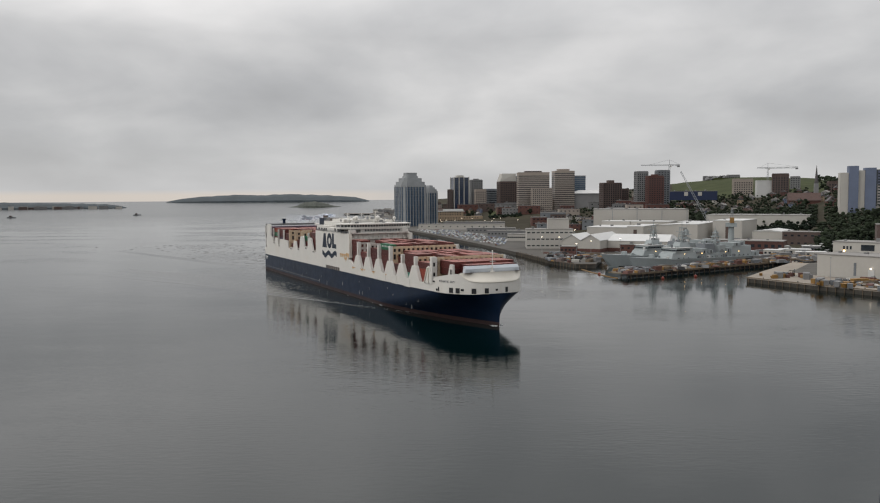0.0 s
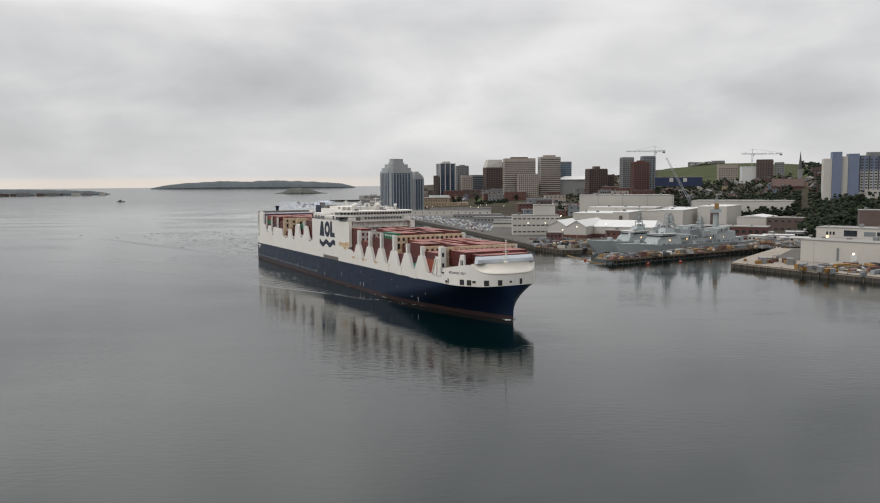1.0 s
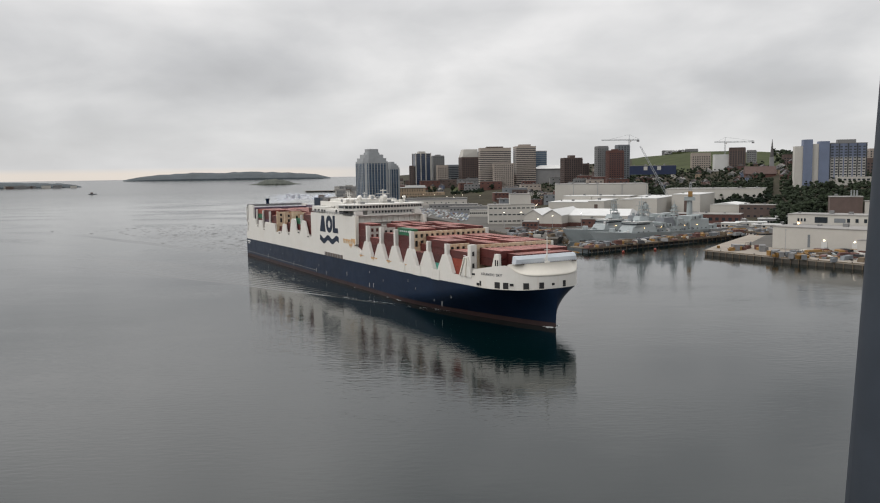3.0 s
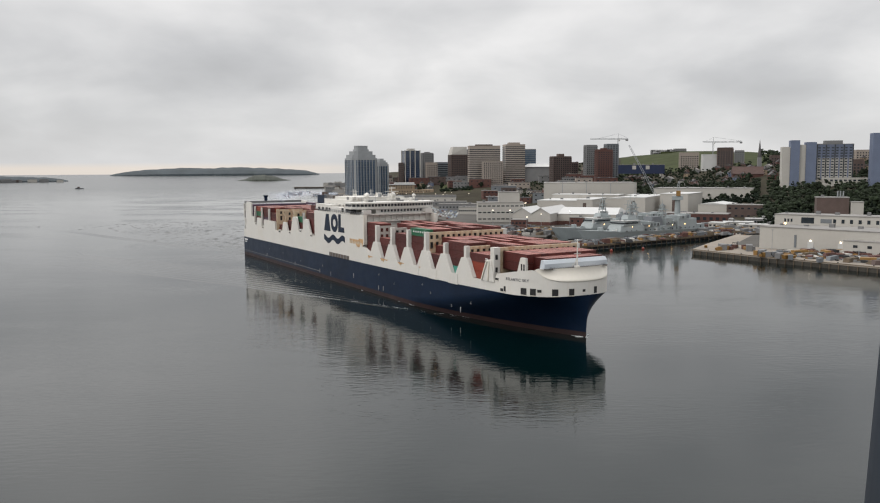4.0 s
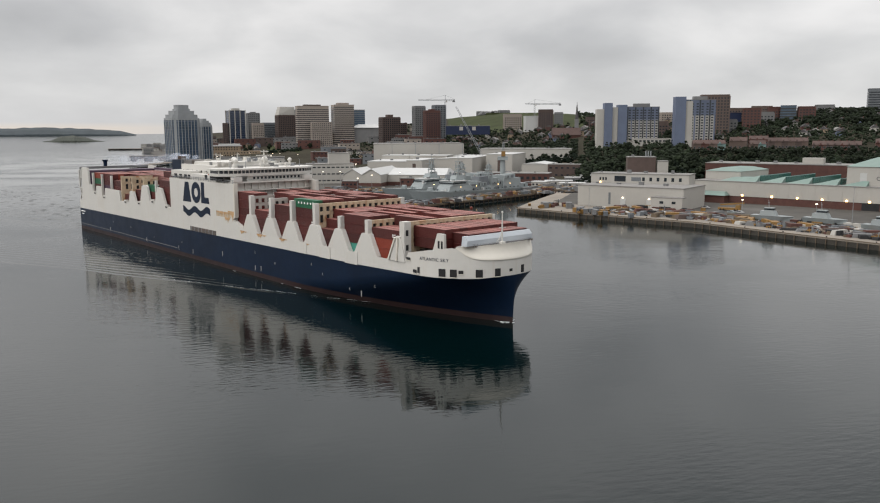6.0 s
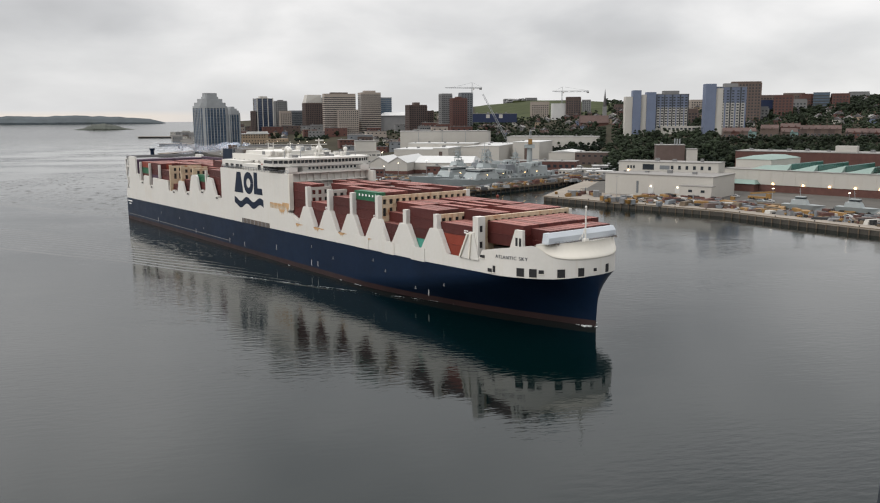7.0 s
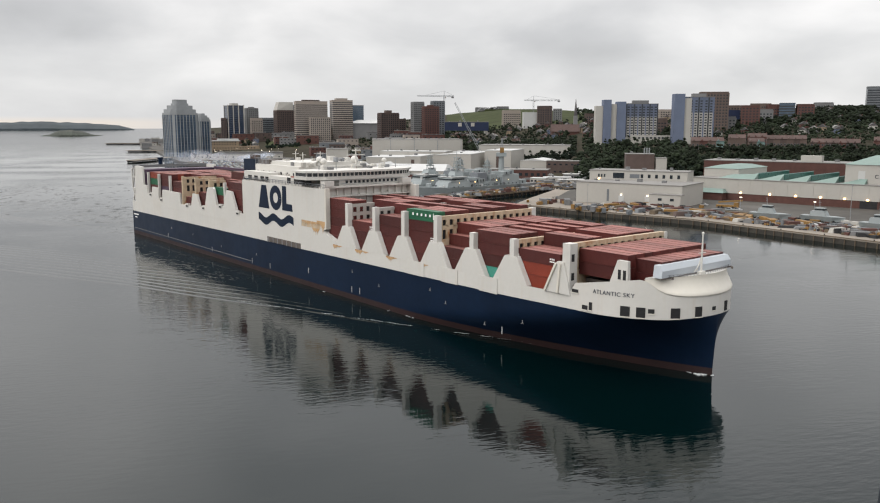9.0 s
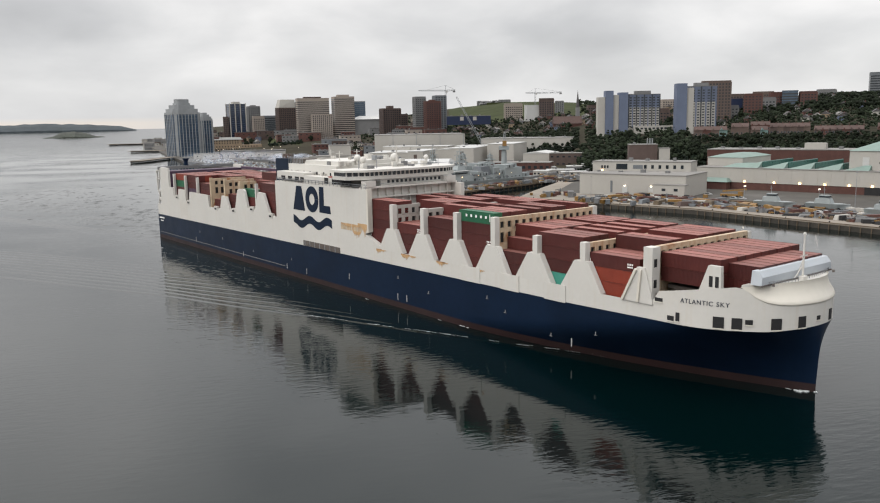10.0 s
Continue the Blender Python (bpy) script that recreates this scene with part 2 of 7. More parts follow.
BRICK = material("red_brick", (0.08, 0.036, 0.029), 0.85, 0, 0.3, 0.22, 0.1, 0.4, (0.1, 0.05, 0.04), rand=0.12)
BROWN = material("brown_brick", (0.075, 0.053, 0.046), 0.85, 0, 0.2, 0.2, 0.1, 0.3, (0.08, 0.06, 0.05), rand=0.15)
BEIGE = material("beige_precast_concrete", (0.27, 0.232, 0.2), 0.85, 0, 0.1, 0.1, 0.05, 0.3, (0.2, 0.17, 0.15))
SAND = material("sandstone_cladding", (0.25, 0.19, 0.13), 0.85, 0, 0.1, 0.12, 0.05, 0.3, (0.2, 0.15, 0.1))
GREYC = material("grey_concrete", (0.145, 0.145, 0.145), 0.85, 0, 0.1, 0.1, 0.05, 0.3, (0.2, 0.2, 0.2), rand=0.1)
STONE = material("pale_grey_stone", (0.33, 0.33, 0.325), 0.8, 0, 0.1, 0.1, 0.04, 0.3, (0.22, 0.22, 0.22))
PALE = material("pale_panel_cladding", (0.35, 0.335, 0.305), 0.7, 0, 0.06, 0.06, 0.03, 0.2, (0.4, 0.37, 0.33), streak=0.15)
SLATEB = material("slate_blue_panel", (0.105, 0.128, 0.185), 0.7, 0, 0.1, 0.12, 0.03)
BLUE = material("bright_blue_hoarding", (0.006, 0.014, 0.045), 0.6, 0, 0.2, 0.15, 0.02)
ROOFG = material("grey_roof_membrane", (0.19, 0.183, 0.172), 0.85, 0, 0.05, 0.14, 0.05, 0.5, (0.25, 0.24, 0.22))
ROOFW = material("white_metal_roof", (0.42, 0.42, 0.41), 0.5, 0, 0.1, 0.06, 0.03, 0.2, (0.5, 0.48, 0.45))
ROOFD = material("dark_shingle_roof", (0.07, 0.065, 0.065), 0.9, 0, 0.4, 0.3, 0.1, rand=0.2)
ROOFR = material("terracotta_roof", (0.072, 0.046, 0.04), 0.85, 0, 0.4, 0.2, 0.1, rand=0.15)
COPPER = material("verdigris_roof", (0.165, 0.225, 0.2), 0.7, 0, 0.1, 0.1, 0.04, 0.3, (0.2, 0.35, 0.3))
TEALG = material("dark_teal_rooflight", (0.01, 0.075, 0.06), 0.3, 0, 0.2, 0.2, 0.02)
NAVAL = material("naval_grey_paint", (0.235, 0.26, 0.262), 0.55, 0, 0.15, 0.1, 0.03, 0.2, (0.2, 0.2, 0.2))
NAVALD = material("dark_naval_grey", (0.12, 0.13, 0.14), 0.6, 0, 0.2, 0.2, 0.03)
NAVYGL = material("navy_tower_glass", (0.012, 0.022, 0.045), 0.12, 0, 0.05, 0.4, 0.02, spec=0.6)
STEEL = material("galvanised_steel", (0.24, 0.25, 0.26), 0.5, 0.3, 1.0, 0.15, 0.04)
YELLOW = material("yellow_machine_paint", (0.2, 0.11, 0.03), 0.55, 0, 0.5, 0.15, 0.03, 0.3, (0.25, 0.13, 0.04))
BAR = material("blue_grey_bridge_steel", (0.04, 0.05, 0.066), 0.6, 0, 4.0, 0.22, 0.0, 0.4, (0.025, 0.028, 0.036))
TAN = material("tan_brick", (0.1, 0.072, 0.06), 0.85, 0, 0.2, 0.15, 0.1, 0.3, (0.1, 0.07, 0.06), rand=0.12)
STONED = material("weathered_grey_stone", (0.235, 0.245, 0.25), 0.8, 0, 0.1, 0.15, 0.04, 0.3, (0.13, 0.13, 0.135))
TEALH = material("sea_green_clapboard", (0.13, 0.20, 0.19), 0.8, 0, 0.3, 0.12, 0.03)
LEAF = material("summer_leaves", (0.0135, 0.0185, 0.0105), 0.9, 0, 0.35, 0.45, 0.3, rand=0.3, spec=0.1, isle=0.5)
LEAFD = material("conifer_leaves", (0.0085, 0.014, 0.0085), 0.9, 0, 0.35, 0.4, 0.3, rand=0.25, spec=0.1, isle=0.4)
BARK = material("bark", (0.06, 0.045, 0.035), 0.95, 0, 2.0, 0.3, 0.3)
ISLET = material("olive_islet_scrub", (0.038, 0.043, 0.034), 0.95, 0, 0.03, 0.3, 0.2, 0.6, (0.10, 0.095, 0.075))
# the haze of distance is mixed into this blue-grey
ISLE = material("haze_tinted_island_woods", (0.04, 0.05, 0.056), 0.95, 0, 0.012, 0.25, 0.2, 0.5, (0.03, 0.04, 0.035))
LAMPLIT = glow("warm_lamp_light", (1.0, 0.62, 0.25), 9.0)
LAMPW = glow("white_lamp_light", (1.0, 0.88, 0.7), 4.0)


# ---- mesh helpers ----
def B():
    return bmesh.new()


def box(bm, x0, x1, y0, y1, z0, z1):
    v = [bm.verts.new((x, y, z)) for z in (z0, z1) for x, y in ((x0, y0), (x1, y0), (x1, y1), (x0, y1))]
    for f in ((3, 2, 1, 0), (4, 5, 6, 7), (0, 1, 5, 4), (1, 2, 6, 5), (2, 3, 7, 6), (3, 0, 4, 7)):
        bm.faces.new([v[i] for i in f])
    return bm


def prism(bm, pts, z0, z1, top=None):
    """An upright prism on the outline pts (counter-clockwise); top: another outline for its upper end."""
    a = [bm.verts.new((x, y, z0)) for x, y in pts]
    b = [bm.verts.new((x, y, z1)) for x, y in (top or pts)]
    n = len(pts)
    bm.faces.new(a[::-1])
    bm.faces.new(b)
    for i in range(n):
        j = (i + 1) % n
        bm.faces.new((a[i], a[j], b[j], b[i]))
    return bm


def profile(bm, pts, y0, y1):
    """An outline in x and z, drawn out along y."""
    a = [bm.verts.new((x, y0, z)) for x, z in pts]
    b = [bm.verts.new((x, y1, z)) for x, z in pts]
    n = len(pts)
    bm.faces.new(a)
    bm.faces.new(b[::-1])
    for i in range(n):
        j = (i + 1) % n
        bm.faces.new((a[j], a[i], b[i], b[j]))
    return bm


def cross(bm, pts, x0, x1):
    """An outline in y and z, drawn out along x."""
    a = [bm.verts.new((x0, y, z)) for y, z in pts]
    b = [bm.verts.new((x1, y, z)) for y, z in pts]
    n = len(pts)
    bm.faces.new(a[::-1])
    bm.faces.new(b)
    for i in range(n):
        j = (i + 1) % n
        bm.faces.new((a[i], a[j], b[j], b[i]))
    return bm


def cyl(bm, x, y, z0, z1, r, r2=None, n=10):
    r2 = r if r2 is None else r2
    c = [(math.cos(2 * math.pi * i / n), math.sin(2 * math.pi * i / n)) for i in range(n)]
    return prism(bm, [(x + r * a, y + r * b) for a, b in c], z0, z1, [(x + r2 * a, y + r2 * b) for a, b in c])


def beam(bm, p, q, w=0.3):
    p, q = Vector(p), Vector(q)
    d = (q - p).normalized()
    s = d.cross(Vector((0, 0, 1)))
    s = s.normalized() if s.length > 1e-3 else Vector((1, 0, 0))
    t = d.cross(s)
    v = [bm.verts.new(o + s * a * w / 2 + t * b * w / 2) for o in (p, q) for a, b in ((-1, -1), (1, -1), (1, 1), (-1, 1))]
    for f in ((3, 2, 1, 0), (4, 5, 6, 7), (0, 1, 5, 4), (1, 2, 6, 5), (2, 3, 7, 6), (3, 0, 4, 7)):
        bm.faces.new([v[i] for i in f])
    return bm


def ball(bm, x, y, z, r, n=2, squash=1.0):
    m = Matrix.Translation((x, y, z)) @ Matrix.Diagonal((r, r, r * squash, 1))
    bmesh.ops.create_icosphere(bm, subdivisions=n, radius=1, matrix=m)
    return bm


def mesh_of(bm, name, *mats, smooth=False):
    bmesh.ops.recalc_face_normals(bm, faces=bm.faces)
    me = bpy.data.meshes.new(name)
    bm.to_mesh(me)
    bm.free()
    for m in mats:
        me.materials.append(m)
    if smooth:
        me.polygons.foreach_set("use_smooth", [True] * len(me.polygons))
    return me


def part(name, bm, mat, parent, label="", smooth=False, at=None):
    me = bm if isinstance(bm, bpy.types.Mesh) else mesh_of(bm, name, mat, smooth=smooth)
    ob = new(name, me)
    ob.parent = parent
    if at is not None:
        ob.matrix_basis = at
    return tagged(ob, label)


def thing(name, label, category, m=None, group="", kind=""):
    ob = new(name)
    ob.matrix_basis = m or Matrix()
    return tagged(ob, label, category, group, kind)


def solid(name, bm, mat, label, category="", kind="", m=None, smooth=False, group=""):
    ob = new(name, mesh_of(bm, name, mat, smooth=smooth))
    if m is not None:
        ob.matrix_basis = m
    return tagged(ob, label, category, group, kind)


def polar(az, d, z=0.0):
    a = radians(az)
    return (d * math.sin(a), d * math.cos(a), z)


def facing(az, d, z=0.0, turn=0.0):
    """A pose at that bearing whose -y side looks at the bridge, turned by some degrees."""
    return pose(*polar(az, d, z), 0, 0, -az + turn)

# ---- water, land and quays ----
def table(x, pts):
    for (a, p), (b, q) in zip(pts, pts[1:]):
        if x <= b:
            return p + (q - p) * max(0.0, (x - a) / (b - a))
    return pts[-1][1]


def sea_level(r):
    return 0.0 if r <= 2200 else 29.5 * ((r - 2200) / 2750) ** 1.5


def water():
    """One sheet; far out it rises a little, to meet the eye at the sea's horizon."""
    bm = B()
    rings = [0, 60, 150, 300, 600, 1200, 2200, 2600, 3000, 3400, 3800, 4200, 4600, 4950]
    n = 96
    prev = None
    for r in rings:
        z = sea_level(r)
        if r == 0:
            cur = [bm.verts.new((0, 0, 0))]
        else:
            cur = [bm.verts.new((r * math.sin(2 * math.pi * i / n), r * math.cos(2 * math.pi * i / n), z)) for i in range(n)]
        if prev:
            for i in range(n):
                j = (i + 1) % n
                bm.faces.new((prev[0], cur[j], cur[i]) if len(prev) == 1 else (prev[i], prev[j], cur[j], cur[i]))
        prev = cur
    solid("water", bm, WATER, "calm grey-green harbour water with faint ripples", "water", "structure", smooth=True)


# start of the land by bearing, and the heights of the ground by bearing and distance
SHORE = [(-4.7, 2350), (-4.3, 1900), (-3.8, 1600), (-3.0, 1215), (0, 1080), (3, 840), (5.6, 650), (9.0, 625), (22, 640), (25, 540), (30, 470), (38, 400), (48, 345), (85, 330)]
HILLS = [
    (-4.7, [(0, 2.2), (4900, 2.2)]),
    (-2.5, [(0, 2.2), (1700, 2.2), (2200, 6), (2700, 4), (4900, 4)]),
    (0, [(0, 2.2), (1350, 2.2), (1500, 16), (2000, 32), (4900, 36)]),
    (9, [(0, 2.2), (1100, 2.2), (1400, 20), (1900, 40), (4900, 44)]),
    (14, [(0, 2.2), (850, 2.2), (1150, 18), (1600, 50), (1900, 66), (4900, 66)]),
    (16.5, [(0, 2.2), (800, 2.2), (1100, 22), (1500, 46), (1750, 73), (2000, 76), (4900, 70)]),
    (20, [(0, 2.2), (800, 2.2), (1000, 16), (1400, 50), (1700, 82), (2000, 82), (4900, 70)]),
    (24.5, [(0, 2.2), (720, 2.2), (1000, 22), (1400, 56), (1700, 80), (2000, 80), (4900, 72)]),
    (27, [(0, 2.2), (640, 2.2), (900, 30), (1300, 54), (1800, 70), (4900, 72)]),
    (36, [(0, 2.2), (620, 2.2), (900, 33), (1200, 54), (1800, 72), (4900, 76)]),
    (41, [(0, 2.2), (600, 2.2), (850, 28), (1250, 66), (1800, 78), (4900, 80)]),
    (85, [(0, 2.2), (600, 2.2), (850, 28), (1250, 70), (1800, 80), (4900, 84)]),
]


def height(az, d):
    for (a, p), (b, q) in zip(HILLS, HILLS[1:]):
        if az <= b:
            k = max(0.0, (az - a) / (b - a))
            return table(d, p) * (1 - k) + table(d, q) * k
    return table(d, HILLS[-1][1])


def land():
    bm = B()
    prev = None
    for i in range(121):
        az = -4.7 + i * 0.74
        s = table(az, SHORE)
        end = table(az, [(-4.7, 2450), (-2.6, 2700), (-1.5, 4900)])
        dists = [s] + [s + 4 + (end - s - 4) * (k / 52) ** 1.9 for k in range(53)]
        cur = []
        for k, d in enumerate(dists):
            z = -4 if k == 0 else height(az, d)
            if k > 1 and z > 4:
                z += 1.2 * noise.noise((az * 2.1, d * 0.012, 0.3))
            cur.append(bm.verts.new(polar(az, d, z)))
        if prev:
            for a, b, c, e in zip(prev, prev[1:], cur[1:], cur):
                bm.faces.new((a, b, c, e))
        prev = cur
    bmesh.ops.recalc_face_normals(bm, faces=bm.faces)
    me = mesh_of(bm, "ground", SOIL, ASPHALT, GRASS, smooth=True)
    for p in me.polygons:
        c = p.center
        az, d = math.degrees(math.atan2(c.x, c.y)), math.hypot(c.x, c.y)
        if c.z < 3.2:
            p.material_index = 1
        elif (15.8 < az < 25.5 and 1350 < d < 2300) or (3.6 < az < 5.6 and 1380 < d < 1500):
            p.material_index = 2
    tagged(new("ground", me), "city ground rising from paved dockyard to a grassy hill", "ground", kind="structure")


def quay(name, pts, z=2.6, label="", top=CONC):
    """A quay: a concrete apron over a weedy wall, which goes down into the water."""
    q = thing(name, label, "quay", kind="structure")
    part("apron", prism(B(), pts, z - 0.5, z), top, q, "pale worn concrete apron")
    cx, cy = sum(p[0] for p in pts) / len(pts), sum(p[1] for p in pts) / len(pts)
    ins = [(x + (cx - x) * 0.004, y + (cy - y) * 0.004) for x, y in pts]
    part("wall", prism(B(), ins, -4, z - 0.5), QUAYW, q, "dark weed-stained quay wall")
    return q


def fenders(q, p0, p1, step, z=2.6):
    """Timber piles and a kerb along an edge of a quay."""
    a, b = Vector((*p0, 0)), Vector((*p1, 0))
    n = int((b - a).length / step)
    d = (b - a).normalized()
    out = Vector((d.y, -d.x, 0))
    if out.dot(Vector((0, 0, 0)) - a) < 0:
        out = -out
    me = mesh_of(cyl(B(), 0, 0, -3, z - 0.35, 0.28, 0.24, 7), "pile", TIMBER)
    for i in range(n):
        p = a + d * (i + 0.5) * step + out * 0.35
        part("pile", me, None, q, at=pose(p.x, p.y, 0, 0, 0, i * 40))
    bm = B()
    m0, m1 = a - out * 0.3 + Vector((0, 0, z + 0.15)), b - out * 0.3 + Vector((0, 0, z + 0.15))
    beam(bm, m0, m1, 0.34)
    part("kerb", bm, TIMBER, q, "timber kerb along the edge")


water()
land()
RIGHT_EDGE = [(168, 442), (188, 403), (224, 347), (241, 290), (254, 250), (285, 120), (310, 0)]
q1 = quay("quay_1", RIGHT_EDGE[::-1] + [(192, 478), (262, 575), (480, 470), (560, 0)], label="long concrete quay with weedy wall and stored equipment")
for a, b in zip(RIGHT_EDGE, RIGHT_EDGE[1:5]):
    fenders(q1, a, b, 4.5)
solid("yard", prism(B(), [(262, 255), (330, 40), (520, 20), (470, 460), (262, 560), (205, 470), (236, 372), (255, 300)], 2.3, 2.606), ASPHALT, "dark worn asphalt yard behind the quay edge", "yard", "structure")
q2 = quay("quay_2", [(62, 655), (79, 563), (90, 533), (103, 533), (118, 588), (132, 655)], label="dark worn quay beside the white dockyard sheds", top=ASPHALT)
fenders(q2, (62, 655), (79, 563), 4.5)
fenders(q2, (79, 563), (90, 533), 4.5)
fenders(q2, (90, 533), (103, 533), 4.5)
q3 = quay("quay_3", [(-62, 1236), (-45, 1100), (0, 930), (40, 760), (62, 655), (110, 655), (90, 1240)], label="distant paved quay with parked cars", top=ASPHALT)


def finger_pier(name, a, b, w, z, label, deck=CONC, step=5.0):
    """A deck on rows of timber piles."""
    a, b = Vector((*a, 0)), Vector((*b, 0))
    d = (b - a).normalized()
    L = (b - a).length
    th = thing(name, label, "pier", pose(a.x, a.y, 0, 0, 0, math.degrees(math.atan2(d.y, d.x))), kind="structure")
    part("deck", box(B(), 0, L, -w / 2, w / 2, z - 0.6, z), deck, th, "worn deck with timber edge")
    part("edge_beam", box(B(), 0, L, -w / 2 - 0.25, -w / 2 - 0.003, z - 0.9, z + 0.25), TIMBER, th)
    me = mesh_of(cyl(B(), 0, 0, -3, z - 0.6, 0.3, None, 7), "pile", TIMBER)
    for i in range(int(L / step)):
        for y in (-w / 2 + 0.4, 0):
            part("pile", me, None, th, at=pose((i + 0.5) * step, y, 0))
    # one near-black sheet along the pier, just behind the front piles
    part("bracing", box(B(), 1, L - 1, -w / 2 + 0.8, -w / 2 + 1.0, 0.3, z - 0.6), BLACK, th, "dark sheet behind the piles below the deck")
    return th


finger_pier("pier_1", (104, 470), (262, 574), 16, 2.8, "low timber jetty crowded with stores beside the warships", deck=JETTY)
finger_pier("pier_2", (-60, 1236), (-104, 1121), 14, 3.0, "old timber finger pier")
finger_pier("pier_3", (-92, 1560), (-154, 1572), 16, 3.0, "old timber finger pier")
finger_pier("pier_4", (-150, 2150), (-260, 2165), 24, 4.0, "distant waterfront pier")


def island(name, az0, az1, d, tops, label, mat=ISLE):
    """A low wooded island with a ragged skyline; tops: heights along it."""
    bm = B()
    n = 90
    x0 = [polar(az0 + (az1 - az0) * i / n, 1)[:2] for i in range(n + 1)]
    prev = None
    for i, (sx, sy) in enumerate(x0):
        k = i / n
        h = table(k, tops) * (1 + 0.10 * noise.noise((k * 26, 0, d * 0.01)) + 0.06 * noise.noise((k * 90, 3, 0)))
        base = sea_level(d)
        wdt = 40 + 6 * h
        cur = [bm.verts.new((sx * r, sy * r, base + z)) for r, z in ((d - wdt / 2, -3), (d - wdt / 2 + 4, h * 0.18 + 0.3), (d - wdt / 4, h * 0.7), (d, h), (d + wdt / 2, -3))]
        if prev:
            for a, b, c, e in zip(prev, prev[1:], cur[1:], cur):
                bm.faces.new((a, b, c, e))
        prev = cur
    solid(name, bm, mat, label, "island", "structure")


island("island_1", -18.7, -5.0, 4600, [(0, 4), (0.06, 18), (0.15, 30), (0.33, 40), (0.45, 37), (0.6, 43), (0.8, 34), (0.93, 24), (1, 4)], "long low wooded island tinted with haze")
island("island_2", -10.6, -6.95, 3350, [(0, 1), (0.15, 6), (0.3, 20), (0.5, 23), (0.68, 17), (0.85, 5), (1, 1)], "small wooded islet with grassy shore", ISLET)
island("headland", -34, -21.2, 3500, [(0, 30), (0.4, 26), (0.7, 21), (0.9, 16), (0.97, 9), (1, 2)], "distant built-up headland tinted with haze")


# ---- the container ship; its own x runs to the bow, z up from the water ----
BEAM = 16.8
STERN = -282.0


def sheer(x):
    """Top of the navy paint."""
    return table(x, [(-282, 10.2), (-130, 10.9), (-40, 11.4), (-20, 11.8), (-8, 11.9), (-1, 12.0), (2.4, 12.4)])


def rail(x):
    """Top of the white hull."""
    return table(x, [(-282, 14.6), (-20.5, 14.6), (-20.4, 17.0), (-12, 18.5), (-5, 19.6), (2.4, 20.3)])


def ledge(x):
    """Lower lip of the scooped bow plating; further aft it runs out into the rail."""
    return min(rail(x), table(x, [(-5.2, 19.58), (-4.0, 18.6), (-3.1, 17.65), (-1.9, 16.9), (-0.5, 16.5), (0.7, 16.35), (2.4, 16.3)]))


def half_breadth(x, s):
    """Half the width of the hull; s runs from 0 at the fine waterline to 1 at the full, round upper bow."""
    s = min(1.0, s)
    tip, length = 1.7 + 0.6 * s, 92 - 73 * s ** 0.8
    p, q = 1.75 + 0.25 * s, 1.0 - 0.5 * s ** 1.2
    u = (x - (tip - length)) / length
    return BEAM if u <= 0 else BEAM * max(0.0, 1 - min(1, u) ** p) ** q


def hull_loft(lo, hi, levels, s0, s1, xs_from=STERN):
    """A strip of shell round the bow between two heights given along x; s: how far up the flare it lies."""
    bm = B()
    cols = [xs_from + (-92 - xs_from) * i / 18 for i in range(18)]
    rings = []
    for k in range(levels + 1):
        v = k / levels
        s = s0 + (s1 - s0) * v
        tip = 1.7 + 0.6 * min(1, s)
        xs = cols + [-92 + (tip + 92) * (1 - (1 - i / 55) ** 2.2) for i in range(56)]
        rings.append([(x, half_breadth(x, s), lo(x) + (hi(x) - lo(x)) * v) for x in xs])
    for side in (-1, 1):
        vs = [[bm.verts.new((x, side * max(y, 0.0), z)) for x, y, z in r] for r in rings]
        for a, b in zip(vs, vs[1:]):
            for i in range(len(a) - 1):
                bm.faces.new((a[i], a[i + 1], b[i + 1], b[i]))
    bmesh.ops.remove_doubles(bm, verts=bm.verts, dist=0.01)
    return bm


def bow_scoop():
    """The hollow plating over the lip: it overhangs a little below and draws in towards the rail."""
    bm = B()
    cols = [-5.2 + 7.5 * (1 - (1 - i / 40) ** 2.0) for i in range(41)]
    prof = [(0.0, 0.0), (0.02, 0.14), (0.08, 0.16), (0.2, -0.10), (0.36, -0.50), (0.55, -0.85), (0.75, -1.08), (0.92, -1.15), (1.0, -1.1)]
    for side in (-1, 1):
        prev = None
        for x in cols:
            grow = min(1.0, max(0.0, (x + 4.6) / 3.4))
            y = half_breadth(x, 1)
            n = Vector(((x + 16.7) / 361, y / BEAM ** 2, 0)).normalized()
            cur = []
            for v, out in prof:
                z = ledge(x) - 0.02 + (rail(x) + 0.02 - ledge(x)) * v
                d = out * grow * min(1.0, (rail(x) - ledge(x)) / 2.5 + 0.05)
                cur.append(bm.verts.new((x + n.x * d, side * max(0.0, y + n.y * d), z)))
            if prev:
                for a, b, c, e in zip(prev, prev[1:], cur[1:], cur):
                    bm.faces.new((a, b, c, e))
            prev = cur
    bmesh.ops.remove_doubles(bm, verts=bm.verts, dist=0.01)
    return bm


def shell(x, z):
    """Half breadth of the white hull, whose sides are upright."""
    return half_breadth(x, 1)


ship = thing("container_ship", "large navy and white container ship loaded with red containers", "ship")
part("boot_topping", hull_loft(lambda x: -3.0, lambda x: 1.5, 2, 0.0, 0.12), BOOT, ship, "faded red band at the waterline", smooth=True)
part("hull", hull_loft(lambda x: 1.5, sheer, 8, 0.12, 1.0), NAVY, ship, "navy blue painted steel hull", smooth=True)
part("upper_hull", hull_loft(sheer, ledge, 4, 1.0, 1.0), WHITE, ship, "off-white upper hull with rust marks", smooth=True)
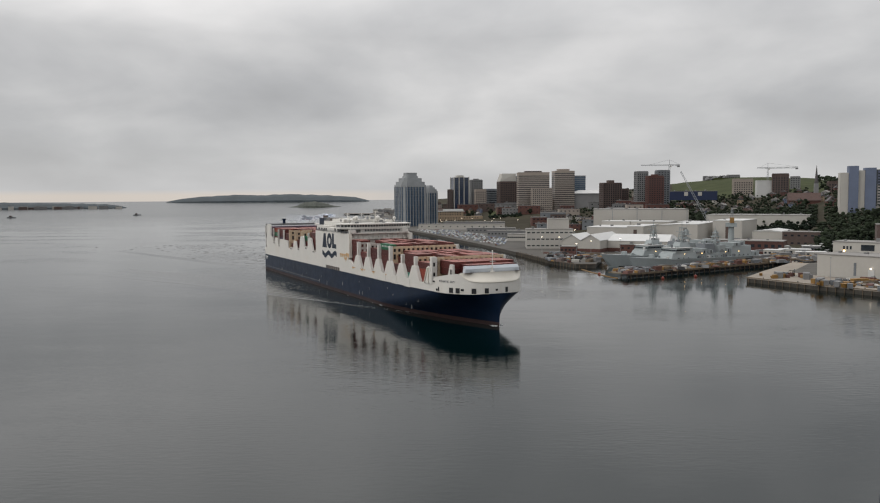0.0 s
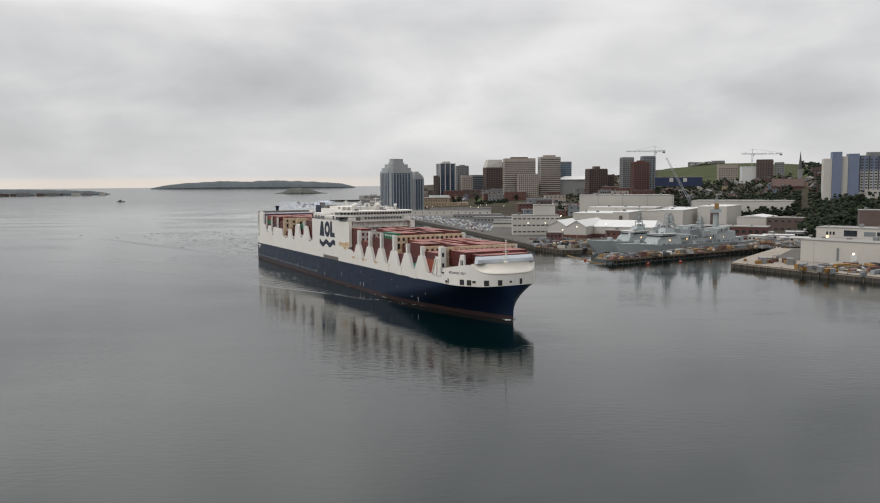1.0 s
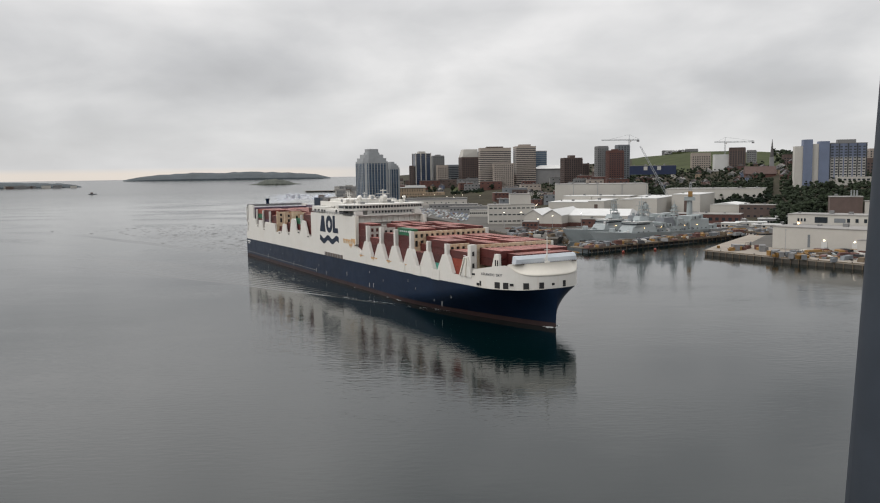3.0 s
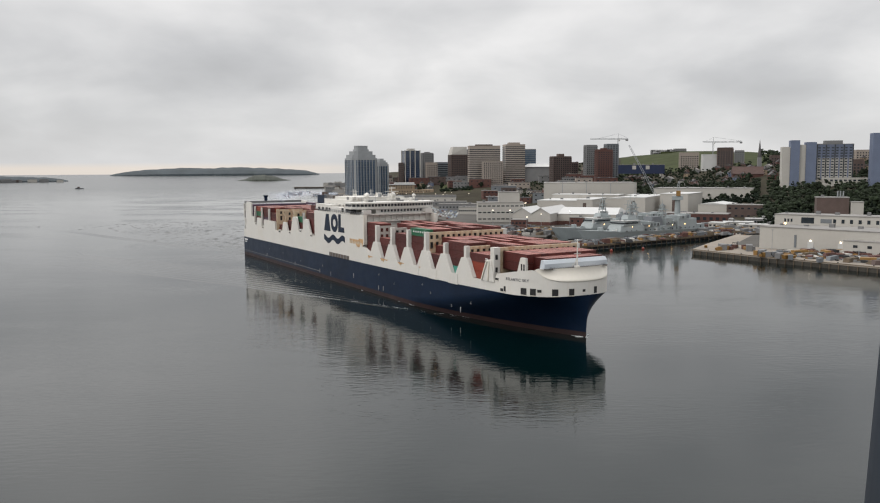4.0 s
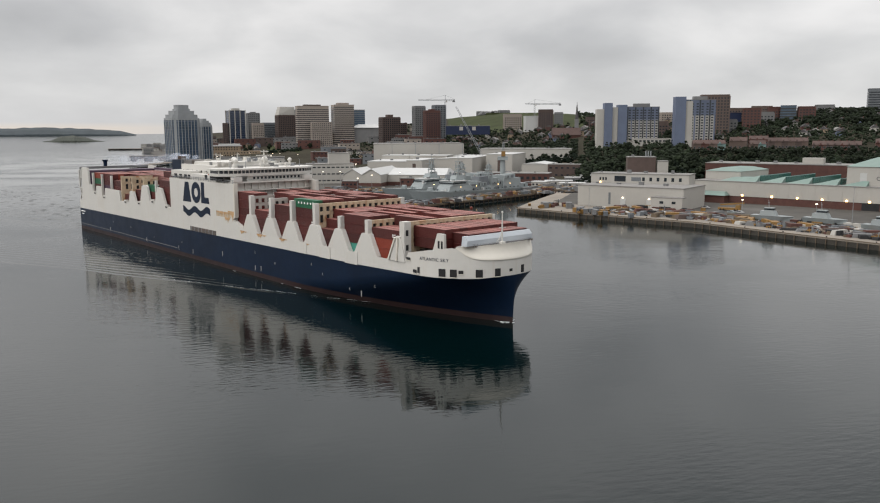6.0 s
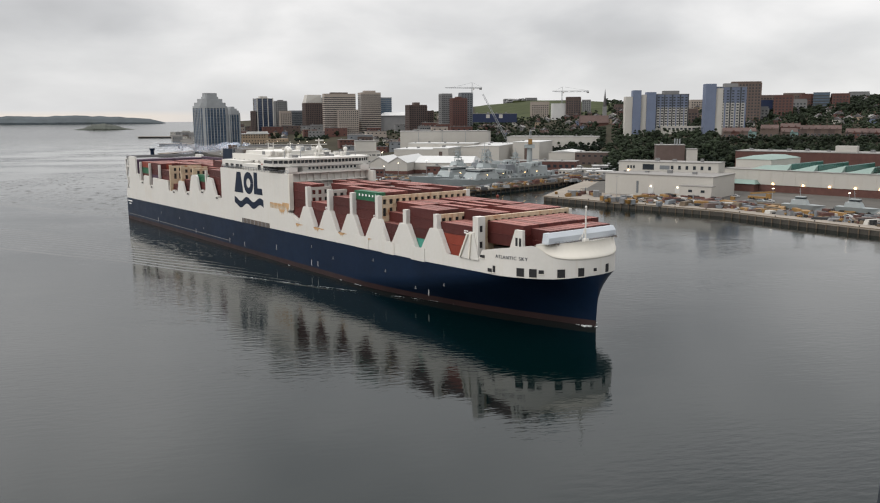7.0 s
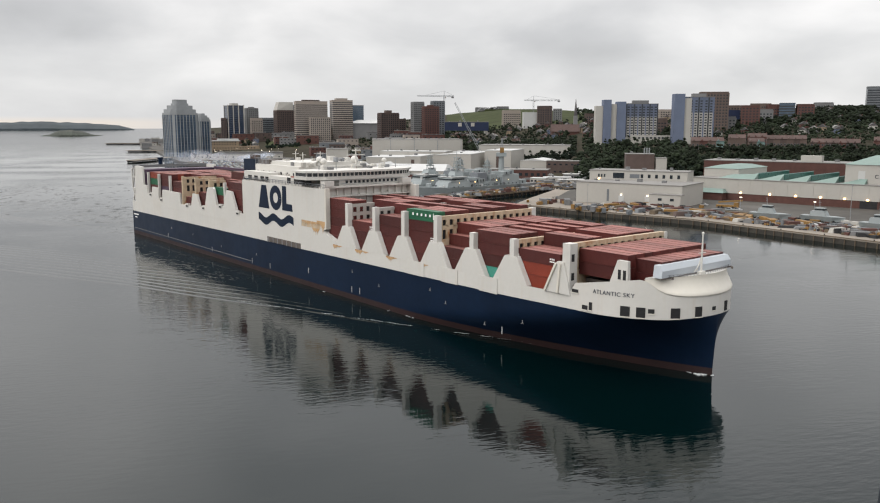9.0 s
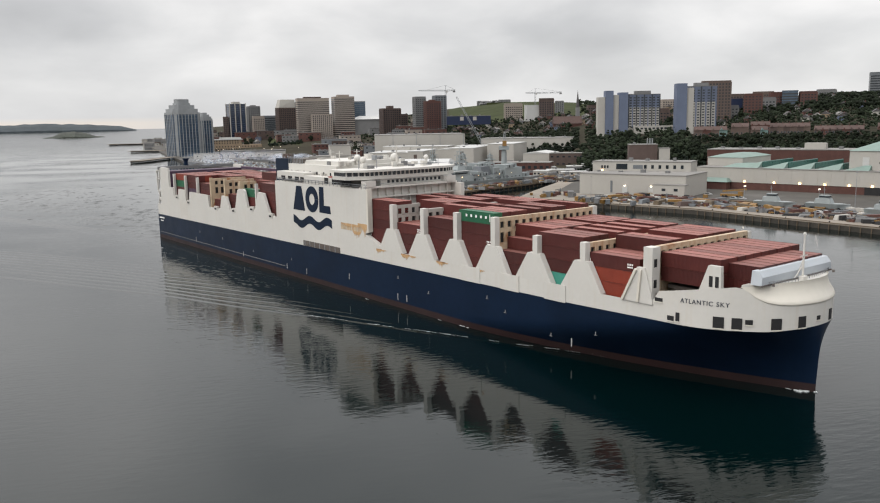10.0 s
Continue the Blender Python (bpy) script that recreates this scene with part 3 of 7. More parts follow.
# white plating; sky light on its upward slope is put into a brighter colour
part("bow_scoop", bow_scoop(), CREAM, ship, "smooth white scooped bow plating, sky light in its cream colour", smooth=True)
bm = B()
box(bm, STERN - 0.4, STERN + 0.2, -BEAM, BEAM, -3, 10.2)
part("transom", bm, NAVY, ship, "navy flat transom")
bm = B()
deck = [(-281, -16.3), (-36, -16.3)] + [(x, -half_breadth(x, 1) + 0.5) for x in range(-34, 1, 2)]
deck = deck + [(x, -y) for x, y in deck[::-1]]
prism(bm, deck, 13.4, 13.8)
part("main_deck", bm, DECKG, ship, "dark rusty steel deck")

HUMPS = [-103.7, -90.4, -77.4, -64.2, -51.0, -37.8]
bm = B()
profile(bm, [(-5.4, 14.5), (5.4, 14.5), (2.0, 20.3), (-1.6, 20.3)], -0.02, 1.3)
hump_me = mesh_of(bm, "side_fin", WHITE)
bm = B()
profile(bm, [(-5.4, 14.5), (5.4, 14.5), (2.0, 20.3), (-1.6, 20.3)], -1.3, 0.02)
hump_mp = mesh_of(bm, "side_fin", WHITE)
for hx in HUMPS:
    y = half_breadth(hx, 1)
    part("side_fin", hump_me, None, ship, at=pose(hx, -y, 0))
    part("side_fin", hump_mp, None, ship, at=pose(hx, y, 0))
# plates at the foot of the last valleys
for a, b in ((-74.6, -68), (-61, -55.2), (-47.6, -41.6)):
    part("bulwark_plate", box(B(), a, b, -16.95, -16.83, 11.2, 14.75), WHITE, ship)
# rust runs at the foot of the first valleys


def rust_runs(x0, x1, z, longest, n, y=-16.84):
    """Thin tapering runs of rust below an edge, as one stain on the plating."""
    pts = [(x0, z)]
    for k in range(n):
        u = (k + 0.5) / n
        x = x0 + (x1 - x0) * u
        L = longest * (0.12 + 0.3 * math.sin(math.pi * u) + 0.58 * rrng.random() ** 1.6 * math.sin(math.pi * u))
        pts += [(x - 0.42 * (x1 - x0) / n, z - L * 0.45), (x, z - L)]
    bm = profile(B(), pts + [(x1, z)], y - 0.03, y)
    return part("rust_stain", bm, RUNS, ship, "orange-brown rust runs")


rrng = random.Random(21)
for x, w in ((-99.0, 3.8), (-84.2, 3.6), (-110.5, 2.6), (-71.6, 2.0)):
    part("rust_patch", box(B(), x, x + w, -16.87, -16.83, 14.3, 14.5), RUST, ship)
    rust_runs(x, x + w, 14.3, 1.6, 9)
for hx in HUMPS[:4]:
    rust_runs(hx - 5.0, hx - 2.0, 14.4, 0.7, 5)
# braced last fin
bm = B()
yb = half_breadth(-23, 1)
profile(bm, [(-27.5, 14.5), (-20.2, 14.5), (-20.6, 16.4), (-22.0, 21.0), (-23.8, 21.0)], -yb - 0.3, -yb + 0.5)
part("side_fin", bm, WHITE, ship)
for a, b in (((-26.9, 14.6), (-23.9, 20.6)), ((-23.4, 14.6), (-22.8, 20.6))):
    part("fin_rib", beam(B(), (a[0], -yb - 0.45, a[1]), (b[0], -yb - 0.45, b[1]), 0.45), CREAM, ship)

# stepped aft side walls
AFT = [(-282, 14.5), (-168.6, 14.5), (-168.6, 18.3), (-170.2, 18.0), (-173.8, 18.6), (-175.0, 20.5), (-177.6, 25.2), (-181.8, 25.4), (-184.6, 19.6), (-190.5, 19.4),
       (-192.6, 25.2), (-193.6, 25.8), (-197.0, 25.6), (-198.4, 25.0), (-201.2, 17.8), (-206.0, 17.7), (-208.4, 22.2), (-212.4, 22.3), (-214.4, 17.4), (-224.8, 17.3), (-225.6, 21.6),
       (-244.2, 21.8), (-245.0, 18.0), (-248.6, 17.8), (-249.2, 22.2), (-256.2, 22.3), (-257.0, 19.2), (-261.8, 19.0), (-262.4, 22.5), (-266.6, 22.5), (-267.2, 30.3), (-274.8, 30.5), (-276.0, 30.4), (-277.6, 14.6), (-282, 14.6)]
part("aft_side_wall", profile(B(), AFT, -16.8, -16), WHITE, ship, "white stepped side wall with pockets")
part("aft_side_wall", profile(B(), AFT, 16, 16.8), WHITE, ship, "white stepped side wall with pockets")
bm = B()
for a, b in (((-281.6, 10.2), (-281.0, 15.5)), ((-281.2, 14.4), (-276.9, 14.4)), ((-281.0, 15.5), (-278.6, 20.4)), ((-277.4, 14.6), (-281.2, 20.4)), ((-281.6, 20.4), (-277.2, 20.4)),
             ((-281.4, 20.4), (-278.0, 29.6)), ((-277.8, 14.6), (-277.2, 30.0)), ((-280.6, 25.4), (-277.4, 25.4)), ((-281.4, 20.6), (-281.8, 28.6)), ((-281.9, 28.6), (-277.4, 29.8))):
    beam(bm, (a[0], -16.4, a[1]), (b[0], -16.4, b[1]), 0.55)
for k in range(4):
    box(bm, -281.4 + k * 1.15, -280.9 + k * 1.15, -16.75, -16.3, 10.2, 14.4)
part("stern_frame", bm, WHITE, ship, "white braced stern frame")
part("stern_beam", box(B(), -279.6, -277.6, -16.8, 16.8, 29.4, 30.6), GREYC, ship)
part("stern_house", box(B(), -276, -267.2, -15.9, 15.9, 13.8, 29.0), PURPLE, ship, "dark steel stern house")
part("stern_ramp", box(B(), -281.6, -280.4, -10, 12, 6, 27), BLACK, ship, "folded dark stern ramp")
bm = B()
cyl(bm, -279.0, -4.4, 30.6, 32.4, 0.9, 0.9)
cyl(bm, -279.0, -4.4, 32.4, 33.7, 0.9, 1.5)
part("vent_post", bm, NAVY, ship, "dark mushroom ventilator")

# small landings at the foot of the pockets; black faces paint their recesses' shade
for x, z in ((-259.4, 19.2), (-247.0, 17.9), (-219.5, 17.5), (-203.6, 17.9), (-188.4, 19.6), (-174.2, 18.4)):
    step_ = part("pocket_landing", box(B(), x, x + 2.6, -17.0, -15.95, z - 0.9, z + 0.5), WHITE, ship)
    part("recess", box(B(), x + 0.4, x + 2.2, -17.06, -16.95, z - 0.7, z - 0.1), BLACK, step_)
# the slab amidships with its mark: plain navy shapes over a wave
SLAB = [(-168.6, 14.5), (-108.2, 14.5), (-108.6, 15.3), (-116.0, 17.8), (-114.0, 18.4), (-114.0, 29.9), (-168.6, 29.9)]
part("side_slab", profile(B(), SLAB, -16.82, -15.6), WHITE, ship, "tall white side slab with navy mark")
part("side_slab", profile(B(), SLAB, 15.6, 16.82), WHITE, ship, "tall white side slab")
part("slab_edge", box(B(), -114.6, -113.9, -16.95, -15.5, 18.4, 30.1), CREAM, ship)
Y = -16.9
bm = B()
profile(bm, [(-156.6, 21.6), (-149.2, 21.6), (-151.0, 29.0), (-154.2, 29.0)], Y, Y + 0.07)
part("hull_mark", bm, NAVY, ship, "navy tapered block of the painted mark")
bm = B()
n = 40
arc = [radians(0.4 + 359.2 * k / n) for k in range(n + 1)]
profile(bm, [(-144.7 + 3.9 * math.cos(t), 25.4 + 3.9 * math.sin(t)) for t in arc] + [(-144.7 + 1.65 * math.cos(t), 25.4 + 1.65 * math.sin(t)) for t in arc[::-1]], Y, Y + 0.07)
part("hull_mark", bm, NAVY, ship, "navy ring of the painted mark")
bm = B()
profile(bm, [(-140.4, 21.8), (-133.8, 21.8), (-134.2, 24.0), (-137.6, 24.0), (-137.6, 29.4), (-140.2, 29.4)], Y, Y + 0.07)
part("hull_mark", bm, NAVY, ship, "navy stepped block of the painted mark")
wave = [(-156.8 + 23.4 * k / 48, 0.8 * math.cos(2 * math.pi * (k / 48 - 0.44) / 0.45) - 0.8 + 0.7 * k / 48) for k in range(49)]
bm = profile(B(), [(x, 17.6 + z) for x, z in wave] + [(x, 20.0 + z) for x, z in wave[::-1]], Y, Y + 0.07)
part("hull_mark", bm, NAVY, ship, "navy wave band of the painted mark")
# rusted discharge panel and side door on the slab
part("rust_panel", box(B(), -128.5, -117.5, -16.87, -16.83, 18.1, 20.0), RUSTY, ship, "rust-stained panel")
for x in (-128.5, -125.6, -122.7, -119.8):
    part("panel_rib", box(B(), x, x + 0.12, -16.92, -16.87, 18.1, 20.0), WHITE, ship)
rust_runs(-128.4, -117.6, 19.9, 1.7, 34, -16.88)
rust_runs(-122.0, -117.8, 18.1, 2.4, 14)
rust_runs(-119.4, -114.2, 20.5, 4.5, 10)
bm = B()
box(bm, -151, -129.4, -16.98, -16.83, 10.9, 12.5)
part("side_door", bm, DECKG, ship, "long dark shell door")
for x in range(-150, -130, 3):
    part("door_frame_bar", box(B(), x, x + 0.25, -17.05, -16.99, 10.9, 12.5), STEEL, ship)


def container_mesh(name, mat, top, L):
    bm = B()
    box(bm, -L / 2 + 0.06, L / 2 - 0.06, -1.20, 1.20, 0.10, 2.55)
    for x in (-1, 1):
        for y in (-1, 1):
            box(bm, *sorted((x * L / 2, x * (L / 2 - 0.2))), *sorted((y * 1.25, y * 1.07)), 0, 2.59)
    for y in (-1, 1):
        for z in ((0, 0.16), (2.47, 2.59)):
            box(bm, -L / 2 + 0.2, L / 2 - 0.2, *sorted((y * 1.245, y * 1.12)), *z)
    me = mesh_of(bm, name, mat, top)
    # upward faces take the paler, pinker roof colour
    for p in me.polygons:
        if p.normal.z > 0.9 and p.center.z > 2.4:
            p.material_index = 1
    return me


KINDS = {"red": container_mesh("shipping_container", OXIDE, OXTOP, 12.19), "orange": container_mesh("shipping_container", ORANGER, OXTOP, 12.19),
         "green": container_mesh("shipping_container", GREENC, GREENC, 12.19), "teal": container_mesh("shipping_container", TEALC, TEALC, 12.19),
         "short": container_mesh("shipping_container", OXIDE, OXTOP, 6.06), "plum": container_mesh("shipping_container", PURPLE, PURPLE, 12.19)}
LABELS = {"red": "oxide red corrugated steel container", "orange": "orange red corrugated steel container", "green": "green corrugated steel container",
          "teal": "teal corrugated steel container", "short": "short oxide red steel container", "plum": "dark plum steel container"}
rng = random.Random(7)


def stack(x, row, tiers, only_top=0, kinds=None, base=14.2, rows=12, kind="red"):
    """Containers piled in one row of a bay; only_top: how many of the upper ones show."""
    y = (row - (rows - 1) / 2) * 2.57
    for t in range(max(0, tiers - only_top) if only_top else 0, tiers):
        k = (kinds or {}).get(t, kind)
        if kinds is None and kind == "red" and rng.random() < 0.03:
            k = "orange"
        part("shipping_container", KINDS[k], None, ship, LABELS[k], at=pose(x + rng.uniform(-0.08, 0.08), y, base + t * 2.65))


BAYS = [(-108.9, [5, 5, 3, 3, 4, 4, 5, 5, 5, 4, 4, 5, 5]), (-97.1, [3, 3, 3, 5, 5, 5, 5, 5, 5, 5, 5, 5, 5]), (-84.0, [4, 4, 5, 5, 5, 5, 5, 5, 5, 5, 5, 5, 5]),
        (-70.9, [5, 5, 5, 5, 5, 5, 4, 5, 5, 5, 5, 5, 4]), (-57.7, [2, 3, 4, 4, 4, 4, 4, 3, 4, 4, 4, 4, 4]), (-44.5, [4, 4, 4, 3, 4, 4, 4, 4, 4, 4, 4, 4, 4]),
        (-30.6, [3, 3, 3, 4, 4, 4, 4, 4, 4, 4, 4, 4, 4])]
for b, (bx, tiers) in enumerate(BAYS):
    for row, t in enumerate(tiers[:12]):
        if row > 2 and rng.random() < 0.24:
            t -= 1
        kinds = {} if row < 2 else None
        if row == 0:
            kinds = {3: {4: "green"}, 5: {0: "teal"}, 6: {1: "orange", 0: "orange"}}.get(b, {})
        stack(bx, row, t, 0 if row < 2 else 2, kinds)
for row in range(10):
    stack(-15.5, row, 2, 0 if row < 2 else 1, base=18.3, rows=10)
for row in range(8):
    stack(-6.6, row, 2, 0 if row < 2 else 1, base=17.5, rows=8, kind="short")
part("fore_deck", prism(B(), [(x, -half_breadth(x, 1) + 0.4) for x in range(-20, 1, 2)] + [(x, half_breadth(x, 1) - 0.4) for x in range(0, -21, -2)], 15.6, 16.6), DECKG, ship, "grey forecastle deck")
part("container_stand", box(B(), -21.6, -9.4, -10.8, 10.8, 16.6, 17.28), DECKG, ship)
part("container_stand", box(B(), -9.3, -4.0, -8.5, 8.5, 16.6, 17.18), DECKG, ship)
# bars of unreadable writing
for i in range(5):
    part("writing_bar", box(B(), -74.3 + i * 1.7, -73.7 + i * 1.7, -15.6, -15.58, 26.0, 26.6), PRINT, ship, "pale lettering bar on green container")
part("writing_bar", box(B(), -66.0, -65.8, -15.6, -15.58, 25.4, 27.0), PRINT, ship, "pale lettering bar on green container")
for bx, z in ((-93.5, 20.4), (-93.5, 17.8), (-80.5, 17.6), (-54.2, 17.6), (-54.2, 15.1), (-105.2, 17.6), (-105.2, 22.6), (-40.6, 17.6), (-27.2, 20.2), (-67, 20.2)):
    bm = B()
    for k in range(3):
        box(bm, bx + 0.5 * k, bx + 0.5 * k + 0.32, -15.6, -15.58, z + 0.45, z + 0.8)
    box(bm, bx, bx + 1.3, -15.6, -15.58, z, z + 0.22)
    part("writing_bar", bm, PRINT, ship, "small white bars of unreadable writing")
for b, (bx, tiers) in enumerate(BAYS):
    for t in range(tiers[0]):
        part("code_mark", box(B(), bx - 5.75, bx - 5.6, -15.6, -15.58, 14.9 + t * 2.65, 15.6 + t * 2.65), PRINT, ship)

# aft cargo
for i, bx in enumerate((-256.0, -243, -230, -217, -204, -191, -177.0)):
    for row in range(12):
        t = 5 if row < 3 or rng.random() < 0.8 else 4
        kinds = {0: {4: "orange", 3: "green"}, 1: {4: "red", 2: "plum"}, 2: {3: "red"}, 4: {2: "red"}, 5: {3: "green"}}.get(i) if row == 0 else None
        if i in (2, 3, 4) and row < 3:
            t = (4, 2, 3)[i - 2]
        if i == 5 and row < 2:
            t = 4
        if i >= 5 and row in (3, 4, 5, 6, 7, 8):
            t = 6
        if i == 6 and row < 3:
            t = 5
        stack(bx, row, t, 0 if row < 4 else 1, kinds, base=15.2)
part("aft_deck", box(B(), -267, -168.7, -15.9, 15.9, 13.81, 15.1), DECKG, ship)
part("aft_top_rail", box(B(), -266.8, -168.7, 15.5, 16.8, 28.6, 29.6), PURPLE, ship, "dark rail over the aft cargo")
for x, z in ((-262, 28.2), (-249.5, 28.0), (-237, 27.8), (-223.4, 28.3), (-210.4, 28.3), (-197.4, 28.2), (-184.4, 28.0)):
    part("cell_post", box(B(), x - 0.05, x + 0.85, -16.6, -15.7, 15.1, z), RUSTY if -226 <= x <= -190 else WHITE, ship)


def cross_wall(x, top, rows_of_holes=2, mat=RUSTY):
    """A lashing bridge across the ship, with holes between its posts."""
    bm = B()
    box(bm, x - 0.5, x + 0.5, -15.9, 15.9, top - 0.9, top)
    box(bm, x - 0.5, x + 0.5, -15.9, 15.9, 13.8, top - 5.6)
    box(bm, x - 0.5, x + 0.5, -15.9, 15.9, top - 3.3, top - 2.3)
    for k in range(15):
        y = -15.9 + 31 * k / 14
        box(bm, x - 0.5, x + 0.5, y, y + 1.05, top - 5.6, top - 3.3)
        box(bm, x - 0.5, x + 0.5, y, y + 1.05, top - 2.7, top - 0.9)
    part("lashing_bridge", bm, mat, ship, "white lashing bridge streaked with rust")
    # black sheet behind the posts, painting the shade within the holes
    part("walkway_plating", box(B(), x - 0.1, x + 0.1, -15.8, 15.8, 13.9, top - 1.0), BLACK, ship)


for x in (-223.0, -210.0, -197.0):
    cross_wall(x, 28.0)
for i, hx in enumerate(HUMPS):
    top = 26.7 if i < 4 else 24.0
    xo = hx + 0.5
    cross_wall(xo, top - 0.2, mat=PALE if i < 3 else RUSTY)
    y = half_breadth(hx, 1)
    for s in (-1, 1):
        part("cell_column", box(B(), xo - 0.7, xo + 0.7, *sorted((s * (y - 0.1), s * (y - 1.5))), 14.5, top), WHITE, ship)
cross_wall(-22.4, 24.6)
part("cell_column", box(B(), -22.6, -20.6, -yb, -yb + 2.2, 14.5, 24.8), WHITE, ship)
part("cell_column", box(B(), -22.6, -21.6, yb - 1.2, yb - 0.3, 14.5, 24.5), WHITE, ship)
# access holes are black blocks, their inner shade put into the colour
for z in (17.4, 21.2):
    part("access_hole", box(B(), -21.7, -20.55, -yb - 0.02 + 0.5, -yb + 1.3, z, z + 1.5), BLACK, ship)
# short pillar between the two foremost bays
bm = B()
profile(bm, [(-13.0, 17.5), (-8.4, 17.5), (-8.6, 22.6), (-11.0, 22.6)], -14.0, -13.2)
part("bay_pillar", bm, WHITE, ship, "white sloping bay pillar")
for x in (-10.8, -9.6):
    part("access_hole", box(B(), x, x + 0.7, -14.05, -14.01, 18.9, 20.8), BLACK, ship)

# superstructure
part("deckhouse", box(B(), -168.0, -118.6, -15.5, 15.5, 13.9, 30.0), WHITE, ship, "white deckhouse base")
bm = B()
box(bm, -150, -119.2, -9.0, 16.4, 30.0, 32.2)
box(bm, -150, -128.6, -16.4, -9.01, 30.0, 32.2)
part("accommodation", bm, WHITE, ship, "white accommodation deck")
bm = B()
box(bm, -168, -138, -12, 16, 30.0, 35.2)
box(bm, -160, -140, -10, 12, 35.2, 36.4)
part("accommodation", bm, WHITE, ship, "white aft deckhouse")
me_w = mesh_of(box(B(), 0, 0.06, -0.42, 0.42, 0, 0.95), "window", GLASS)
for k in range(14):
    part("window", me_w, None, ship, at=pose(-119.18, -6.4 + k * 1.5, 30.9))
for k in range(7):
    part("window", me_w, None, ship, at=pose(-166 + k * 4.1, -12.02, 32.2, 0, 0, -90))
bm = B()
prism(bm, [(-128.6, -18.9), (-121.6, -18.9), (-118.6, -14), (-117.8, 0), (-118.6, 14), (-121.6, 18.9), (-128.6, 18.9)], 32.2, 33.2)
part("bridge_deck", bm, WHITE, ship, "white bridge front")
bm = B()
prism(bm, [(-128.2, -18.6), (-121.8, -18.6), (-118.9, -13.8), (-118.1, 0), (-118.9, 13.8), (-121.8, 18.6), (-128.2, 18.6)], 33.2, 34.3)
part("bridge_window_band", bm, GLASS, ship, "dark bridge window band")
for k in range(27):
    y = -18.5 + k * 1.423
    xf = table(abs(y), [(0, -118.0), (13.8, -118.8), (18.6, -121.7)])
    part("window_mullion", box(B(), xf - 0.25, xf + 0.04, y - 0.16, y + 0.16, 33.2, 34.3), WHITE, ship)
bm = B()
prism(bm, [(-129.6, -19.5), (-121.6, -19.5), (-117.8, -14.4), (-116.8, 0), (-117.8, 14.4), (-121.6, 19.5), (-129.6, 19.5)], 34.3, 34.9)
part("bridge_roof", bm, WHITE, ship, "white bridge roof")
bm = B()
for k in range(13):
    y = -16 + k * 2.67
    box(bm, -118.56, -117.9, y, y + 0.35, 24.6, 29.9)
box(bm, -118.56, -116.8, -16.4, 16.4, 29.9, 30.4)
box(bm, -118.56, -117.2, -16.4, 16.4, 27.2, 27.5)
part("front_wall_ribs", bm, WHITE, ship, "ribbed deckhouse front")
for y in (-15.5, 12.5):
    part("wing_store", box(B(), -119.0, -116.6, y, y + 3.2, 30.4, 32.0), WHITE, ship)
bm = B()
for k in range(26):
    box(bm, -168 + k * 2.1, -167.88 + k * 2.1, -16.6, -16.5, 29.9, 31.1)
box(bm, -168, -114.5, -16.6, -16.5, 31.0, 31.12)
box(bm, -168, -114.5, -16.6, -16.5, 30.5, 30.58)
part("side_railing", bm, STEEL, ship)
part("lifeboat_shelter", box(B(), -168, -150, -16.2, -12.2, 30.6, 33.0), WHITE, ship)
for x in (-165, -160.5, -156, -152.5):
    part("access_hole", box(B(), x, x + 2.6, -16.28, -16.21, 30.7, 31.7), BLACK, ship)
part("access_hole", box(B(), -131.5, -122.5, -16.48, -16.42, 30.5, 31.9), BLACK, ship)
part("deck_crate", box(B(), -138, -135, -15, -12.6, 30.0, 32.4), YELLOW, ship)
part("deck_crate", box(B(), -144, -141, -15, -13, 30.0, 31.7), STEEL, ship)
bm = B()
prism(bm, [(-178, -11.5), (-168.4, -11.5), (-168.4, -5), (-178, -5)], 15.1, 36.6)
part("funnel", bm, NAVY, ship, "navy funnel casing")
bm = B()
for k in range(4):
    cyl(bm, -176 + k * 2, -9.5, 36.6, 38.0, 0.5, 0.5, 8)
box(bm, -168.4, -162, -10.667, -5, 35.2, 36.6)
part("exhaust_pipe", bm, DECKG, ship)
bm = B()
for k in range(10):
    beam(bm, (-168 + k * 1.0, -11.8, 35.2), (-168 + k * 1.0, -11.8, 37.2), 0.12)
beam(bm, (-168, -11.8, 37.2), (-158, -11.8, 37.2), 0.15)
part("roof_railing", bm, STEEL, ship)
for x, y, r in ((-128, -9, 1.0), (-134, 6, 1.3), (-126, 12, 0.8), (-139, -4, 1.1)):
    bm = ball(B(), x, y, 37.2, r, 2)
    cyl(bm, x, y, 35.2, 36.6, 0.4)
    part("radome", bm, WHITE, ship, "white radome", smooth=True)
bm = B()
cyl(bm, -127, 2, 34.9, 41.0, 0.35, 0.2)
beam(bm, (-127, -1.2, 39.0), (-127, 5.2, 39.0), 0.25)
beam(bm, (-126.6, 0.5, 40.4), (-126.6, 3.5, 40.4), 0.4)
part("radar_mast", bm, WHITE, ship, "white radar mast")
for y in (-13, -7, 9, 15):
    part("whip_antenna", cyl(B(), -124, y, 34.9, 37.4, 0.12, 0.06, 6), STEEL, ship)

drng = random.Random(21)
for i in range(44):
    x, y = drng.uniform(-166, -124), drng.uniform(-12, 16)
    z = 34.9 if x > -132 else (36.4 if -160 < x < -140 and -10 < y < 14 else (35.2 if x < -138 else 32.2))
    w, d, h = drng.uniform(0.6, 2.4), drng.uniform(0.6, 2.2), drng.uniform(0.4, 1.5)
    part("deck_locker", box(B(), x, x + w, y, y + d, z, z + h), drng.choice([WHITE, PALE, GREYC, STEEL, WHITE]), ship)
